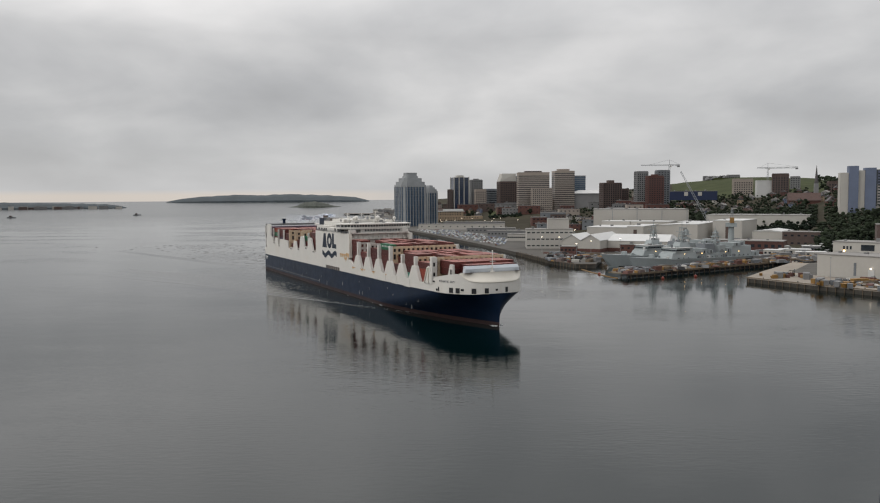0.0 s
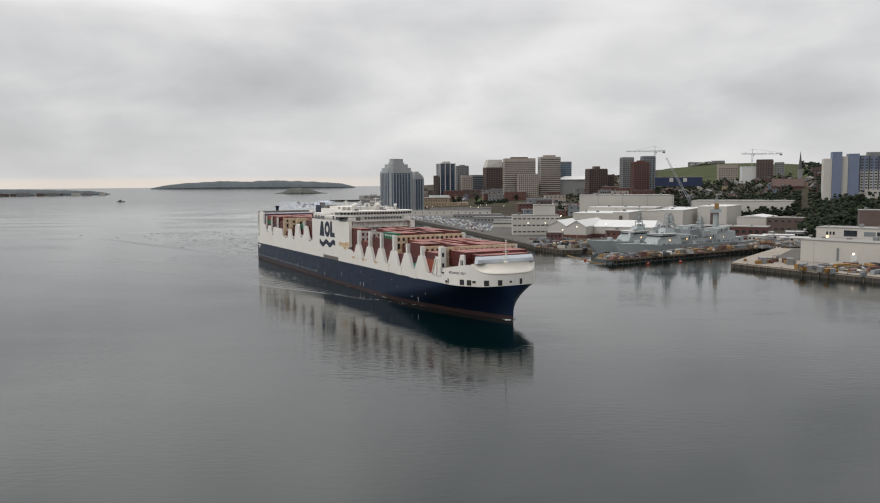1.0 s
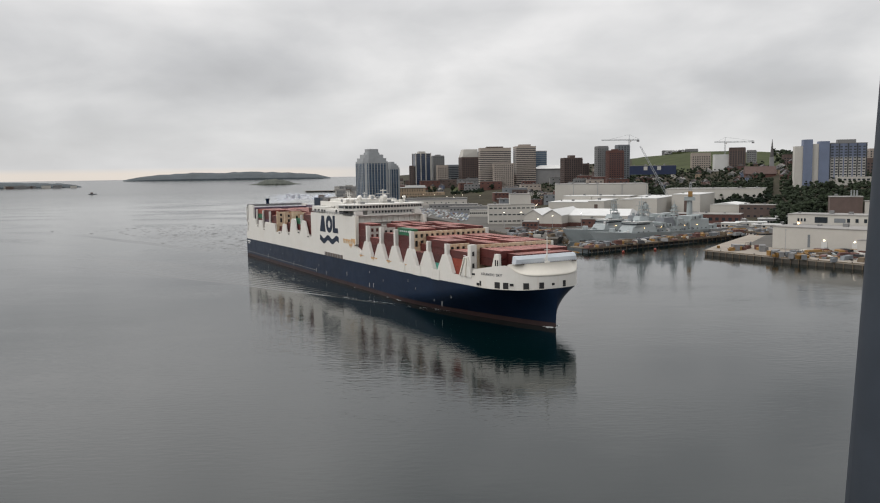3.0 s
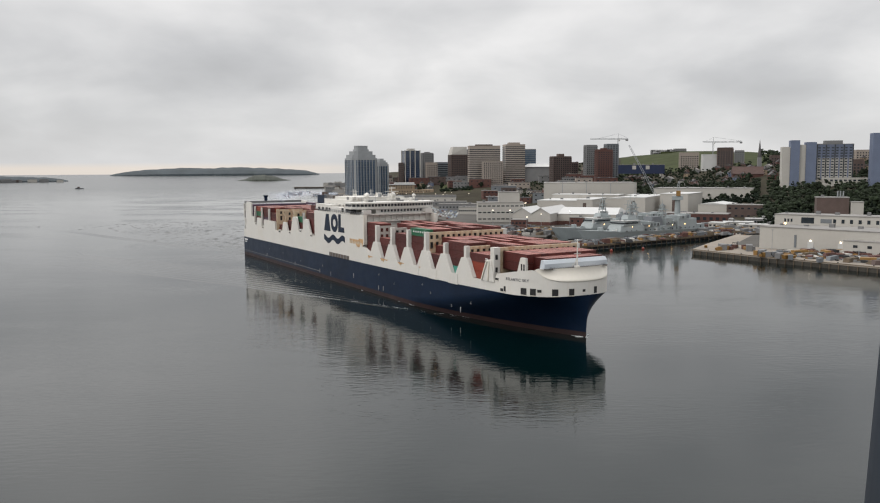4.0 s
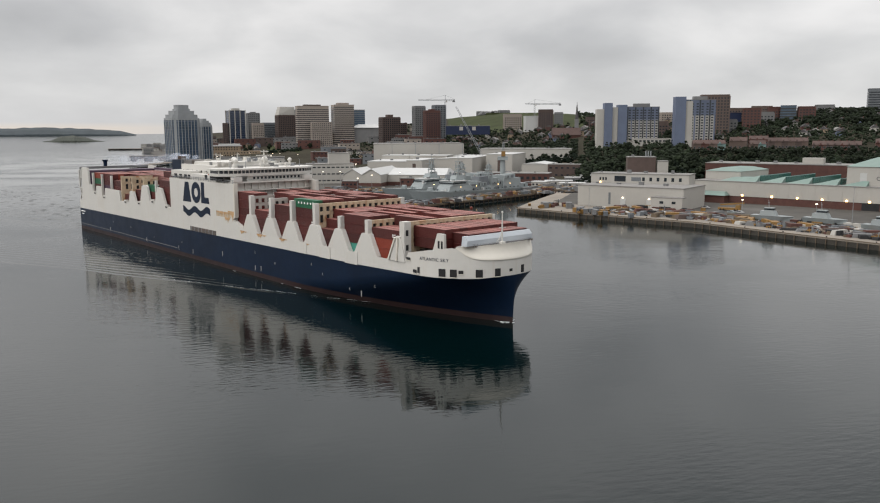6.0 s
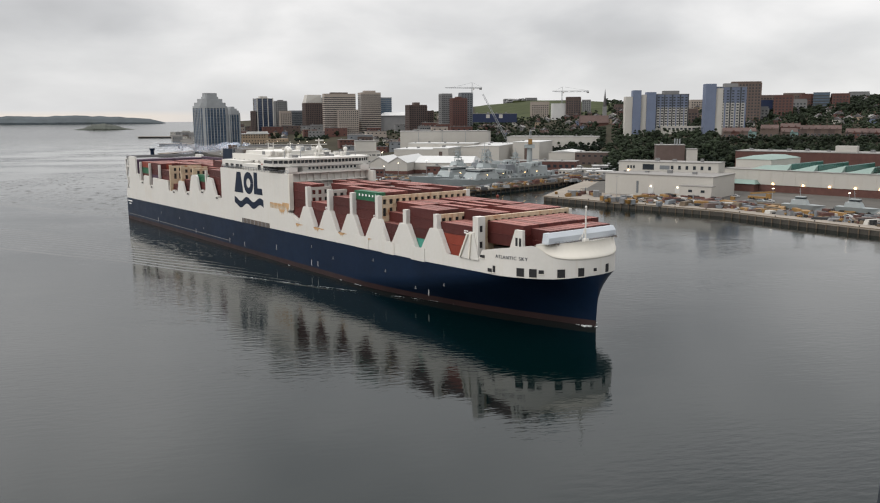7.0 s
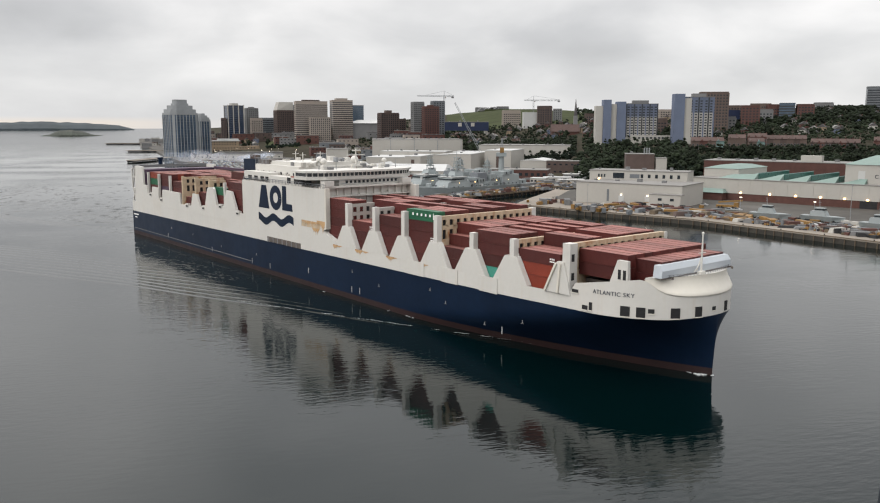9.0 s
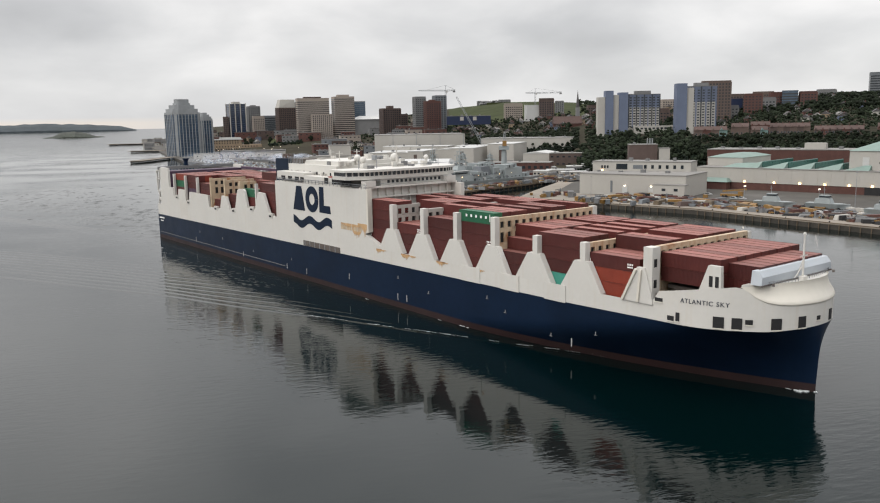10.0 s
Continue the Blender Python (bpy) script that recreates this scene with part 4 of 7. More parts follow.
for i in range(14):
    x = -166 + i * 2.3
    part("deck_vent", cyl(B(), x, -13 + drng.uniform(0, 1), 30.0, 30.0 + drng.uniform(1.4, 3.2), 0.3, 0.5, 8), drng.choice([WHITE, PALE]), ship)
for x, y in ((-146, -6), (-152, 4), (-158, -2)):
    bm = B()
    beam(bm, (x, y, 36.2), (x, y, 39.4), 0.2)
    beam(bm, (x, y - 1.2, 38.6), (x, y + 1.2, 38.6), 0.14)
    part("signal_mast", bm, WHITE, ship)
for z in (31.1, 32.0, 35.9):
    bm = B()
    x1 = -117.0 if z < 33 else -117.2
    beam(bm, (x1, -16.5, z), (x1, 16.5, z), 0.09)
    part("front_rail", bm, STEEL, ship)
for x in (-137.5, -133.2, -129):
    part("access_hole", box(B(), x, x + 2.2, -16.47, -16.42, 30.4, 32.2), BLACK, ship)
bm = B()
prism(bm, [(-137, -16.3), (-132, -16.3), (-132, -13.9), (-137, -13.9)], 30.9, 32.6, [(-136, -15.8), (-132.8, -15.8), (-132.8, -14.4), (-136, -14.4)])
part("lifeboat", bm, ORANGER, ship, "orange lifeboat under the bridge wing")

# forecastle: rounded overhang, wind shield, mast, mooring ports, name
part("forecastle_deck", prism(B(), [(x / 2, -half_breadth(x / 2 + 1.3, 1) + 0.1) for x in range(-11, 2)] + [(x / 2, half_breadth(x / 2 + 1.3, 1) - 0.1) for x in range(1, -12, -1)], 19.3, 19.75), WHITE, ship, "pale forecastle deck")
bm = profile(B(), [(-1.5, 0), (0.45, 0), (0.45, 1.35), (-0.25, 2.35), (-1.5, 2.35)], -11.6, 11.6)
for v in bm.verts:
    v.co.y -= 0.35 * v.co.z / 2.35 * (1 if v.co.y > 0 else -1)
bmesh.ops.transform(bm, matrix=pose(-2.6, -0.6, 20.0), verts=bm.verts)
part("wind_shield", bm, SHIELD, ship, "pale blue-grey folded wind shield")
part("shield_edge", box(B(), -2.25, -2.05, -12.2, 11.0, 19.76, 20.05), DECKG, ship)
me_stay = mesh_of(beam(B(), (0, 0, 0), (0, 0, 0.7), 0.07), "rail_post", STEEL)
for k in range(26):
    y = -11.6 + k * 0.9
    part("rail_post", me_stay, None, ship, at=pose(-0.9 - 0.012 * y * y, y, 19.75))
bm = B()
for k in range(25):
    y = -11.6 + k * 0.9
    for z in (20.1, 20.42):
        beam(bm, (-0.9 - 0.012 * y * y, y, z), (-0.9 - 0.012 * (y + 0.9) ** 2, y + 0.9, z), 0.05)
part("bow_railing", bm, STEEL, ship)
bm = B()
cyl(bm, -0.9, -1.4, 19.7, 27.6, 0.22, 0.13)
beam(bm, (-0.9, -2.5, 24.0), (-0.9, -0.2, 24.0), 0.14)
beam(bm, (-0.9, -1.4, 23.6), (-1.9, -1.4, 20.4), 0.14)
beam(bm, (-0.9, -1.4, 22.4), (-1.6, -2.8, 20.2), 0.12)
ball(bm, -0.9, -1.4, 27.8, 0.3, 1)
box(bm, -1.3, -0.4, -2.1, -0.7, 19.75, 20.5)
part("foremast", bm, WHITE, ship, "white foremast with lamp")
for x, y, z in ((-0.2, 9.5, 20.3), (-0.6, -9.8, 20.3)):
    part("fairlead", cyl(B(), x - 0.8, y, 19.75, 20.2, 0.25, 0.2, 8), DECKG, ship)


def port(x, z, w, h, label="dark mooring port"):
    """A dark opening with a white frame, set on the curved shell."""
    y = shell(x, z + h / 2) + 0.08
    a = math.degrees(math.atan2(shell(x + 0.3, z) - shell(x - 0.3, z), 0.6))
    ob = part("mooring_port", box(B(), -w / 2, w / 2, -0.06, 0.2, 0, h), BLACK, ship, label, at=pose(x, -y, z, 0, 0, -a))
    part("port_sill", box(B(), -w / 2 - 0.1, w / 2 + 0.1, -0.14, -0.05, -0.12, 0.06), CREAM, ob)
    return ob


for x, z, w, h in ((-16.4, 12.3, 1.3, 0.9), (-15.0, 12.4, 0.7, 1.6), (-8.05, 12.2, 1.8, 2.0), (-5.45, 12.2, 1.7, 2.0), (-3.9, 13.1, 1.2, 0.9), (-0.8, 12.25, 1.75, 2.0), (1.42, 12.4, 1.5, 2.0), (2.24, 13.3, 0.9, 0.8), (-19.0, 15.3, 1.6, 0.7)):
    port(x, z, w, h)
part("mooring_port", box(B(), -0.55, 0.55, -0.06, 0.2, 0, 1.9), BLACK, ship, "dark mooring port", at=pose(2.1, 2.9, 12.7, 0, 0, 98))
txt = bpy.data.curves.new("ship_name", "FONT")
txt.body, txt.size, txt.extrude, txt.align_x = "ATLANTIC SKY", 1.15, 0.03, "CENTER"
txt.space_character = 1.15
dg = new("ship_name", txt)
me = bpy.data.meshes.new_from_object(dg.evaluated_get(bpy.context.evaluated_depsgraph_get()))
bpy.data.objects.remove(dg)
me.materials.append(INK)
nx = -10.5
for v in me.vertices:
    X = nx + v.co.x * 0.92
    v.co = (X, -shell(X, 15.95 + v.co.y) - 0.06 - v.co.z, 15.95 + v.co.y)
part("ship_name", me, None, ship, "dark lettering of the ship's name")
# scuffs and draught figures as bars
for x, z in ((-88, 6.2), (-60, 6.4), (-34, 6.6), (-101, 8.2), (-66, 8.6), (-46, 4.0), (-188, 5.0), (-214, 6.6), (-236, 7.0), (-160, 5.6)):
    part("hull_mark", box(B(), x, x + 0.8, -16.9, -16.83, z - 0.5, z - 0.38), GREYC, ship, "small white hull mark")
    part("hull_mark", box(B(), x + 0.35, x + 0.46, -16.9, -16.83, z - 0.37, z + 0.25), STONE, ship, "small white hull mark")
part("rubbing_line", box(B(), -281, -164, -16.88, -16.83, 2.55, 2.75), GREYC, ship, "thin scuffed line above the water")
part("draught_bar", box(B(), -281.0, -275, -16.9, -16.83, 8.6, 9.1), PRINT, ship, "white bars of unreadable stern lettering")
part("draught_bar", box(B(), -279.6, -276.6, -16.9, -16.83, 7.4, 7.8), PRINT, ship, "white bars of unreadable stern lettering")
# small white draught and tug marks along the hull
for x, z in ((-240, 2.5), (-196, 2.0), (-163, 2.0), (-150, 2.0), (-125, 4.0), (-101, 2.0), (-97, 2.2), (-40, 2.5)):
    part("hull_mark", box(B(), x, x + 0.26, -16.9, -16.83, z, z + 1.7), STONE, ship, "small white tug mark")



# ---- the city ----
crng = random.Random(11)


def bands(parent, w, dep, z0, z1, floor, mat, tall=0.5, proud=0.12, lift=0.25, name="window_band"):
    """One ribbon of windows for every storey."""
    me = mesh_of(box(B(), -w / 2 - proud, w / 2 + proud, -dep / 2 - proud, dep / 2 + proud, 0, floor * tall), name, mat)
    for k in range(int((z1 - z0 - 0.8) / floor)):
        part(name, me, None, parent, at=pose(0, 0, z0 + floor * (k + lift)))


def piers(parent, w, dep, z0, z1, nx, ny, mat, width=0.9, proud=0.45, name="wall_pier"):
    """Upright piers on the front and both flanks."""
    me = mesh_of(box(B(), -width / 2, width / 2, -proud, 0.3, z0, z1), name, mat)
    for k in range(nx + 1):
        part(name, me, None, parent, at=pose(-w / 2 + w * k / nx, -dep / 2, 0))
    for k in range(1, ny + 1):
        part(name, me, None, parent, at=pose(-w / 2, -dep / 2 + dep * k / ny, 0, 0, 0, -90))
        part(name, me, None, parent, at=pose(w / 2, -dep / 2 + dep * k / ny, 0, 0, 0, 90))


def tower(label, az, d, w, dep, z0, z1, wall, turn=12, style="bands", floor=3.6, glass=GLASS, crown=None, top=ROOFG, nx=8, ny=6, category="office tower", tall=0.5, base=None):
    """A tall building: walls, a roof with parapet and plant room, and its windows."""
    base = min(z0, height(az, d)) - 2 if base is None else base
    th = thing("tower", label, category, facing(az, d + dep / 2, 0, turn), group="city towers")
    body = glass if style == "piers" else wall
    part("wall", box(B(), -w / 2, w / 2, -dep / 2, dep / 2, base, z1), body, th)
    bm = B()
    box(bm, -w / 2 - 0.2, w / 2 + 0.2, -dep / 2 - 0.2, -dep / 2 + 0.5, z1, z1 + 1.1)
    box(bm, -w / 2 - 0.2, w / 2 + 0.2, dep / 2 - 0.5, dep / 2 + 0.2, z1, z1 + 1.1)
    box(bm, -w / 2 - 0.2, -w / 2 + 0.5, -dep / 2 + 0.5, dep / 2 - 0.5, z1, z1 + 1.1)
    box(bm, w / 2 - 0.5, w / 2 + 0.2, -dep / 2 + 0.5, dep / 2 - 0.5, z1, z1 + 1.1)
    part("parapet", bm, wall, th)
    part("roof", box(B(), -w / 2 + 0.5, w / 2 - 0.5, -dep / 2 + 0.5, dep / 2 - 0.5, z1, z1 + 0.25), top, th)
    if crown:
        cw, ch, cm = crown
        part("plant_room", box(B(), -cw / 2, cw / 2, -dep * 0.25, dep * 0.3, z1 + 0.25, z1 + ch), cm, th)
    if style in ("bands", "grid"):
        bands(th, w, dep, max(base, z0 - 6), z1, floor, glass, tall)
    if style == "grid":
        piers(th, w, dep, max(base, z0 - 6), z1 - 0.4, nx, ny, wall, w / nx * 0.45, 0.3)
    if style == "piers":
        piers(th, w, dep, max(base, z0 - 6), z1, nx, ny, wall)
        bands(th, w, dep, max(base, z0 - 6), z1, floor, NAVALD, 0.10, 0.1, 0.4, "spandrel")
    return th


# downtown, from the waterfront inland
def glass_tower(label, az, d, w, dep, cut, top, tiers, turn, nx, ny):
    """A glass tower with cut corners, slim stone piers and a stepped stone crown; tiers: (inset, top) upwards."""
    th = thing("tower", label, "office tower", facing(az, d + dep / 2, 0, turn), group="city towers")

    def ring(i):
        x, y, c = w / 2 - i, dep / 2 - i, max(1.0, cut - i * 0.4)
        return [(-x + c, -y), (x - c, -y), (x, -y + c), (x, y - c), (x - c, y), (-x + c, y), (-x, y - c), (-x, -y + c)]

    part("wall", prism(B(), ring(0), 0, top), GLASSB, th, "blue-grey mirror glass")
    z = top
    for i, (inset, zt) in enumerate(tiers):
        part("crown_storey", prism(B(), ring(inset), z + 0.01, zt), STONED, th)
        z = zt
    part("cornice", prism(B(), ring(-0.35), top - 3.0, top - 0.02), STONED, th)
    me = mesh_of(box(B(), -0.5, 0.5, -0.55, 0.3, 0, top - 3.02), "wall_pier", STONED)
    wide = mesh_of(box(B(), -cut * 0.3, cut * 0.3, -0.35, 0.3, 0, top - 3.02), "corner_pier", STONED)
    for k in range(nx + 1):
        x = -w / 2 + cut + (w - 2 * cut) * k / nx
        part("wall_pier", me, None, th, at=pose(x, -dep / 2, 0))
    for s in (-1, 1):
        for k in range(ny + 1):
            y = -dep / 2 + cut + (dep - 2 * cut) * k / ny
            part("wall_pier", me, None, th, at=pose(s * w / 2, y, 0, 0, 0, s * 90))
        part("corner_pier", wide, None, th, at=pose(s * (w / 2 - cut / 2), -dep / 2 + cut / 2, 0, 0, 0, s * 45))
    band = mesh_of(prism(B(), ring(-0.06), 0, 0.5), "spandrel", SLATEB)
    for k in range(1, int(top / 3.8)):
        part("spandrel", band, None, th, at=pose(0, 0, k * 3.8))
    return th


tA = glass_tower("grey glass office tower with pale stone piers", -2.1, 1240, 43, 36, 6.5, 66, [(1.6, 71), (5.5, 76.5), (10.5, 79.5), (12.0, 85)], 28, 6, 5)
tB = glass_tower("smaller grey glass office tower with stepped top", -0.75, 1300, 21, 24, 4, 57, [(1.0, 60), (3.5, 63), (6.5, 66)], 28, 3, 4)
tN = tower("navy glass tower with white corner piers", 1.4, 1500, 28, 26, 20, 82, NAVYGL, 15, "none", 3.8, NAVYGL, (12, 5, PALE))
piers(tN, 28.4, 26.4, 20, 84, 3, 1, PALE, 1.5, 0.7)
bands(tN, 28, 26, 20, 82, 3.8, SLATEB, 0.08, 0.1, 0.5, "spandrel")
tower("small dark stone tower", 0.7, 1500, 8, 10, 18, 60, BROWN, 5, "grid", 3.6, nx=3, ny=3)
tower("grey concrete tower among offices", 2.55, 1610, 22, 20, 20, 80, GREYC, 10, "grid", 3.6, nx=6, ny=5, crown=(10, 3, GREYC))
tower("grey concrete slab tower", 2.85, 1585, 20, 16, 20, 61, BEIGE, 10, "grid", 3.6, nx=6, ny=5)
tower("dark glass office block", 3.65, 1650, 30, 20, 20, 62, NAVALD, 6, "bands", 3.8, GLASS)
tower("dark glass office block", 2.1, 1690, 24, 20, 20, 60, NAVALD, 6, "bands", 3.8, GLASS)
tr = tower("brick tower with pale upper storeys", 4.7, 1550, 31, 28, 20, 75, BROWN, 14, "grid", 3.5, nx=9, ny=7, tall=0.45)
part("upper_block", prism(B(), [(-15.4, -13.9), (15.4, -13.9), (15.4, 13.9), (-15.4, 13.9)], 76.2, 91, [(-11, -11.5), (15, -13.5), (15, 13.5), (-11, 11.5)]), PALE, tr, "pale metal upper storeys")
part("edge_fin", box(B(), 15.6, 17.2, -13, -8, 18, 86), NAVALD, tr)
tower("broad beige office block with dark window ribbons", 6.55, 1450, 55, 30, 20, 89, BEIGE, 8, "bands", 3.4, GLASS, (30, 3.5, BROWN), tall=0.42)
tower("lower beige block with deep piers", 7.15, 1415, 34, 20, 18, 61, BEIGE, 8, "grid", 3.4, GLASS, nx=10, ny=4, tall=0.6)
tower("beige office tower with dark window ribbons", 8.65, 1450, 35, 30, 20, 91, BEIGE, 12, "bands", 3.4, GLASS, (20, 4.5, BEIGE), tall=0.42)
tower("green-grey glass office block", 9.75, 1600, 22, 20, 30, 86, NAVALD, 10, "bands", 3.8, GLASSB, tall=0.7)
tower("dark brown brick apartment block", 11.9, 1300, 29, 20, 20, 67, BROWN, 20, "grid", 3.2, nx=8, ny=5, crown=(9, 5, BROWN), category="apartment block")
tower("dark brown brick apartment block", 12.6, 1330, 18, 20, 20, 58, BROWN, 20, "grid", 3.2, nx=5, ny=5, category="apartment block")
tower("grey concrete apartment tower", 13.95, 1250, 16, 18, 20, 83, GREYC, 15, "grid", 3.0, nx=5, ny=5, category="apartment block")
tower("red brick apartment tower", 14.85, 1200, 21, 18, 18, 75, BRICK, 15, "grid", 3.0, nx=6, ny=5, crown=(8, 3, BRICK), category="apartment block")
tower("unfinished dark tower with construction netting", 15.35, 1240, 17, 18, 18, 84, NAVALD, 15, "grid", 3.2, nx=4, ny=4)
tower("grey tower under construction", 14.45, 1290, 12, 16, 18, 76, GREYC, 15, "grid", 3.2, nx=4, ny=4)
# big roofs behind
wr = thing("arena", "low hall with a broad white roof", "hall", facing(10.4, 1460, 0, 6))
part("wall", box(B(), -26, 26, 0, 40, 20, 52), GREYC, wr)
part("roof", prism(B(), [(-28, -2), (28, -2), (28, 42), (-28, 42)], 52, 58, [(-14, 10), (20, 10), (20, 30), (-14, 30)]), ROOFW, wr, "white roof")

# the low historic waterfront block, beige stone with an arcade
hb = thing("waterfront_hotel", "long low sandstone waterfront building with arched base", "building", facing(0.75, 1380, 2.2, 4))
part("wall", box(B(), -55, 55, 0, 22, 0, 12), SAND, hb)
part("wall", box(B(), -38, 22, 2, 20, 12.01, 20), SAND, hb)
part("wall", box(B(), -40, -28, 0.5, 20, 12.01, 25), SAND, hb)
part("roof", box(B(), -24, 24, 1, 21, 20.01, 21.2), ROOFW, hb, "pale flat roof")
part("plant_room", box(B(), -12, 22, 5, 18, 21.21, 24), ROOFW, hb)
arch = mesh_of(box(B(), -1.1, 1.1, -0.12, 0.3, 1.0, 6.2), "arched_opening", BLACK)
for k in range(26):
    part("arched_opening", arch, None, hb, at=pose(-52 + k * 4.1, 0, 0))
bw = mesh_of(box(B(), -0.8, 0.8, -0.1, 0.3, 0, 1.9), "window", GLASS)
for z in (8.2, 14.0, 17.4):
    for k in range(22 if z < 12 else 13):
        part("window", bw, None, hb, at=pose((-50 + k * 4.6) if z < 12 else (-34 + k * 4.2), 0 if z < 12 else 2, z))


def slab(name, label, az, d, w, dep, z0, z1, wall, roof=ROOFG, turn=0, windows=0, rows=1, gable=0.0, category="building", stripe=None, win=(1.6, 1.4), group="dockyard buildings"):
    """A low building: walls, roof (flat with an edge, or a ridge), and single windows on its front."""
    th = thing(name, label, category, facing(az, d, z0, turn), group=group)
    h = z1 - z0
    part("wall", box(B(), -w / 2, w / 2, 0, dep, -3, h), wall, th)
    if gable:
        bm = B()
        profile(bm, [(-w / 2 - 0.4, h), (w / 2 + 0.4, h), (0, h + gable)], -0.4, dep + 0.4)
        part("roof", bm, roof, th)
    else:
        bm = B()
        box(bm, -w / 2 - 0.25, w / 2 + 0.25, -0.25, dep + 0.25, h, h + 0.5)
        part("roof", bm, roof, th)
        for k in range(int(w / 14)):
            x = -w / 2 + 5 + k * 14 + crng.uniform(-2, 2)
            part("roof_vent", box(B(), x, x + crng.uniform(1, 3), dep * 0.4, dep * 0.4 + 2, h + 0.5, h + crng.uniform(1.2, 2.4)), GREYC, th)
    if windows:
        me = mesh_of(box(B(), -win[0] / 2, win[0] / 2, -0.07, 0.2, 0, win[1]), "window", GLASS)
        for r in range(rows):
            for k in range(windows):
                part("window", me, None, th, at=pose(-w / 2 + w * (k + 0.5) / windows, 0, h * (r + 0.45) / rows))
    if stripe:
        part("base_course", box(B(), -w / 2 - 0.15, w / 2 + 0.15, -0.15, 0.1, 0, h * 0.38), stripe, th)
    return th


# dockyard sheds and halls, left of the warships
slab("dockyard_office", "white stepped dockyard office with window ribbons", 7.75, 700, 40, 22, 2.2, 19, PALE, ROOFG, 4, 10, 3, win=(2.8, 1.0))
slab("dockyard_office", "white square tower of the dockyard office", 8.35, 702, 18, 16, 2.2, 28, PALE, ROOFG, 4, 1, 1, win=(12, 1.4))
sh = thing("twin_gable_shed", "white twin-gabled shed on a red brick base", "shed", facing(9.9, 660, 2.2, -18), group="dockyard buildings")
for i, x in enumerate((-16, 0.02)):
    part("wall", box(B(), x, x + 15.96, 0, 62 if i else 40, 3.2, 9.6), PALE, sh)
    part("base_course", box(B(), x - 0.1, x + 16.0, -0.15, 62 if i else 40, -3, 3.19), BRICK, sh)
    part("gable", profile(B(), [(x, 9.61), (x + 15.96, 9.61), (x + 8, 14.2)], 0, 0.5), PALE, sh)
    part("roof", profile(B(), [(x - 0.3, 9.5), (x + 8, 14.3), (x + 16.2, 9.5), (x + 16.2, 9.9), (x + 8, 14.8), (x - 0.3, 9.9)], -0.6, 62 if i else 40), ROOFW, sh, "white metal roof")
part("long_wing", box(B(), 16.2, 66, 20, 60, 3.2, 9.0), PALE, sh)
part("long_wing_base", box(B(), 16.2, 66, 19.8, 60, -3, 3.19), BRICK, sh)
part("long_wing_roof", prism(B(), [(16.2, 19.5), (66, 19.5), (66, 60), (16.2, 60)], 9.01, 13.6, [(16.2, 38), (64, 38), (64, 44), (16.2, 44)]), ROOFW, sh, "white metal roof")
for i, (az, d, w, top, L) in enumerate(((11.7, 800, 40, 17, 60), (13.6, 770, 15, 19, 60), (16.2, 790, 34, 19.5, 50), (16.9, 760, 22, 21.5, 60), (19.6, 790, 26, 24, 60), (22.1, 780, 26, 15, 40))):
    hall = slab("dock_hall", "white steel dock hall with a brown door strip", az, d, w, L, 2.2, top, PALE, ROOFW, -14, gable=1.8 if i in (2, 5) else 0)
    if i in (1, 3, 4):
        part("door_strip", box(B(), -1.6, 1.6, -0.12, 0.1, 0, top - 5), BROWN, hall, "brown tall door")
        part("dark_door", box(B(), 4.5, w / 2 - 1, -0.12, 0.1, 0, 6), NAVALD, hall)
for az, d, w in ((12.3, 860, 30), (14.6, 850, 40), (17.6, 840, 36)):
    slab("roof_monitor_hall", "white hall with raised roof monitor", az, d, w, 30, 2.2, 21, PALE, ROOFW, -14, 8, 1, win=(2.6, 1.6))
wh = slab("warehouse", "huge windowless pale warehouse", 13.95, 900, 100, 60, 2.2, 32.5, PALE, ROOFG, 3)
for k in range(4):
    part("downpipe", box(B(), -30 + k * 26, -29.4 + k * 26, -0.3, 0.1, 0, 30), STEEL, wh)
slab("workshop", "long grey-white flat-roofed workshop", 21.4, 900, 100, 50, 2.2, 26.5, PALE, ROOFG, -6, 5, 1, win=(6, 1.6))
slab("brick_store", "red brick dockyard store with large windows", 20.6, 690, 60, 20, 2.2, 11, BRICK, ROOFG, -10, 12, 1, win=(2.6, 2.4))
slab("brick_store", "brown brick office with small windows", 24.2, 760, 32, 18, 2.2, 15.5, BROWN, ROOFG, -6, 6, 2, win=(2.2, 1.4))
slab("brick_store", "low red brick store", 9.0, 640, 12, 10, 2.4, 8.0, BRICK, ROOFG, -10, 4, 1)
slab("brick_store", "low red brick store", 14.0, 660, 34, 12, 2.4, 8.5, BRICK, ROOFG, -12, 7, 1)
for az, d, w, z1, wall in ((22.8, 690, 16, 7, PALE), (23.8, 660, 22, 6.5, PALE), (25.0, 690, 18, 7.5, GREYC), (22.4, 640, 12, 7, PALE), (24.8, 640, 20, 6, PALE), (26.5, 700, 30, 9, GREYC), (31.5, 660, 22, 10, BROWN), (28.4, 620, 20, 8, BROWN)):
    slab("site_hut", "low pale site building", az, d, w, 10, 2.4, z1, wall, ROOFW, crng.uniform(-15, 10), 4, 1)

# the white works on the right-hand quay
wb = slab("quay_workshop", "cream quay workshop with two doors and wall lamps", 28.6, 462, 65, 36, 2.6, 14.6, PALE, ROOFG, 0)
wb.matrix_basis = pose(210, 448, 2.6, 0, 0, -51.6) @ pose(32.5, 0, 0)
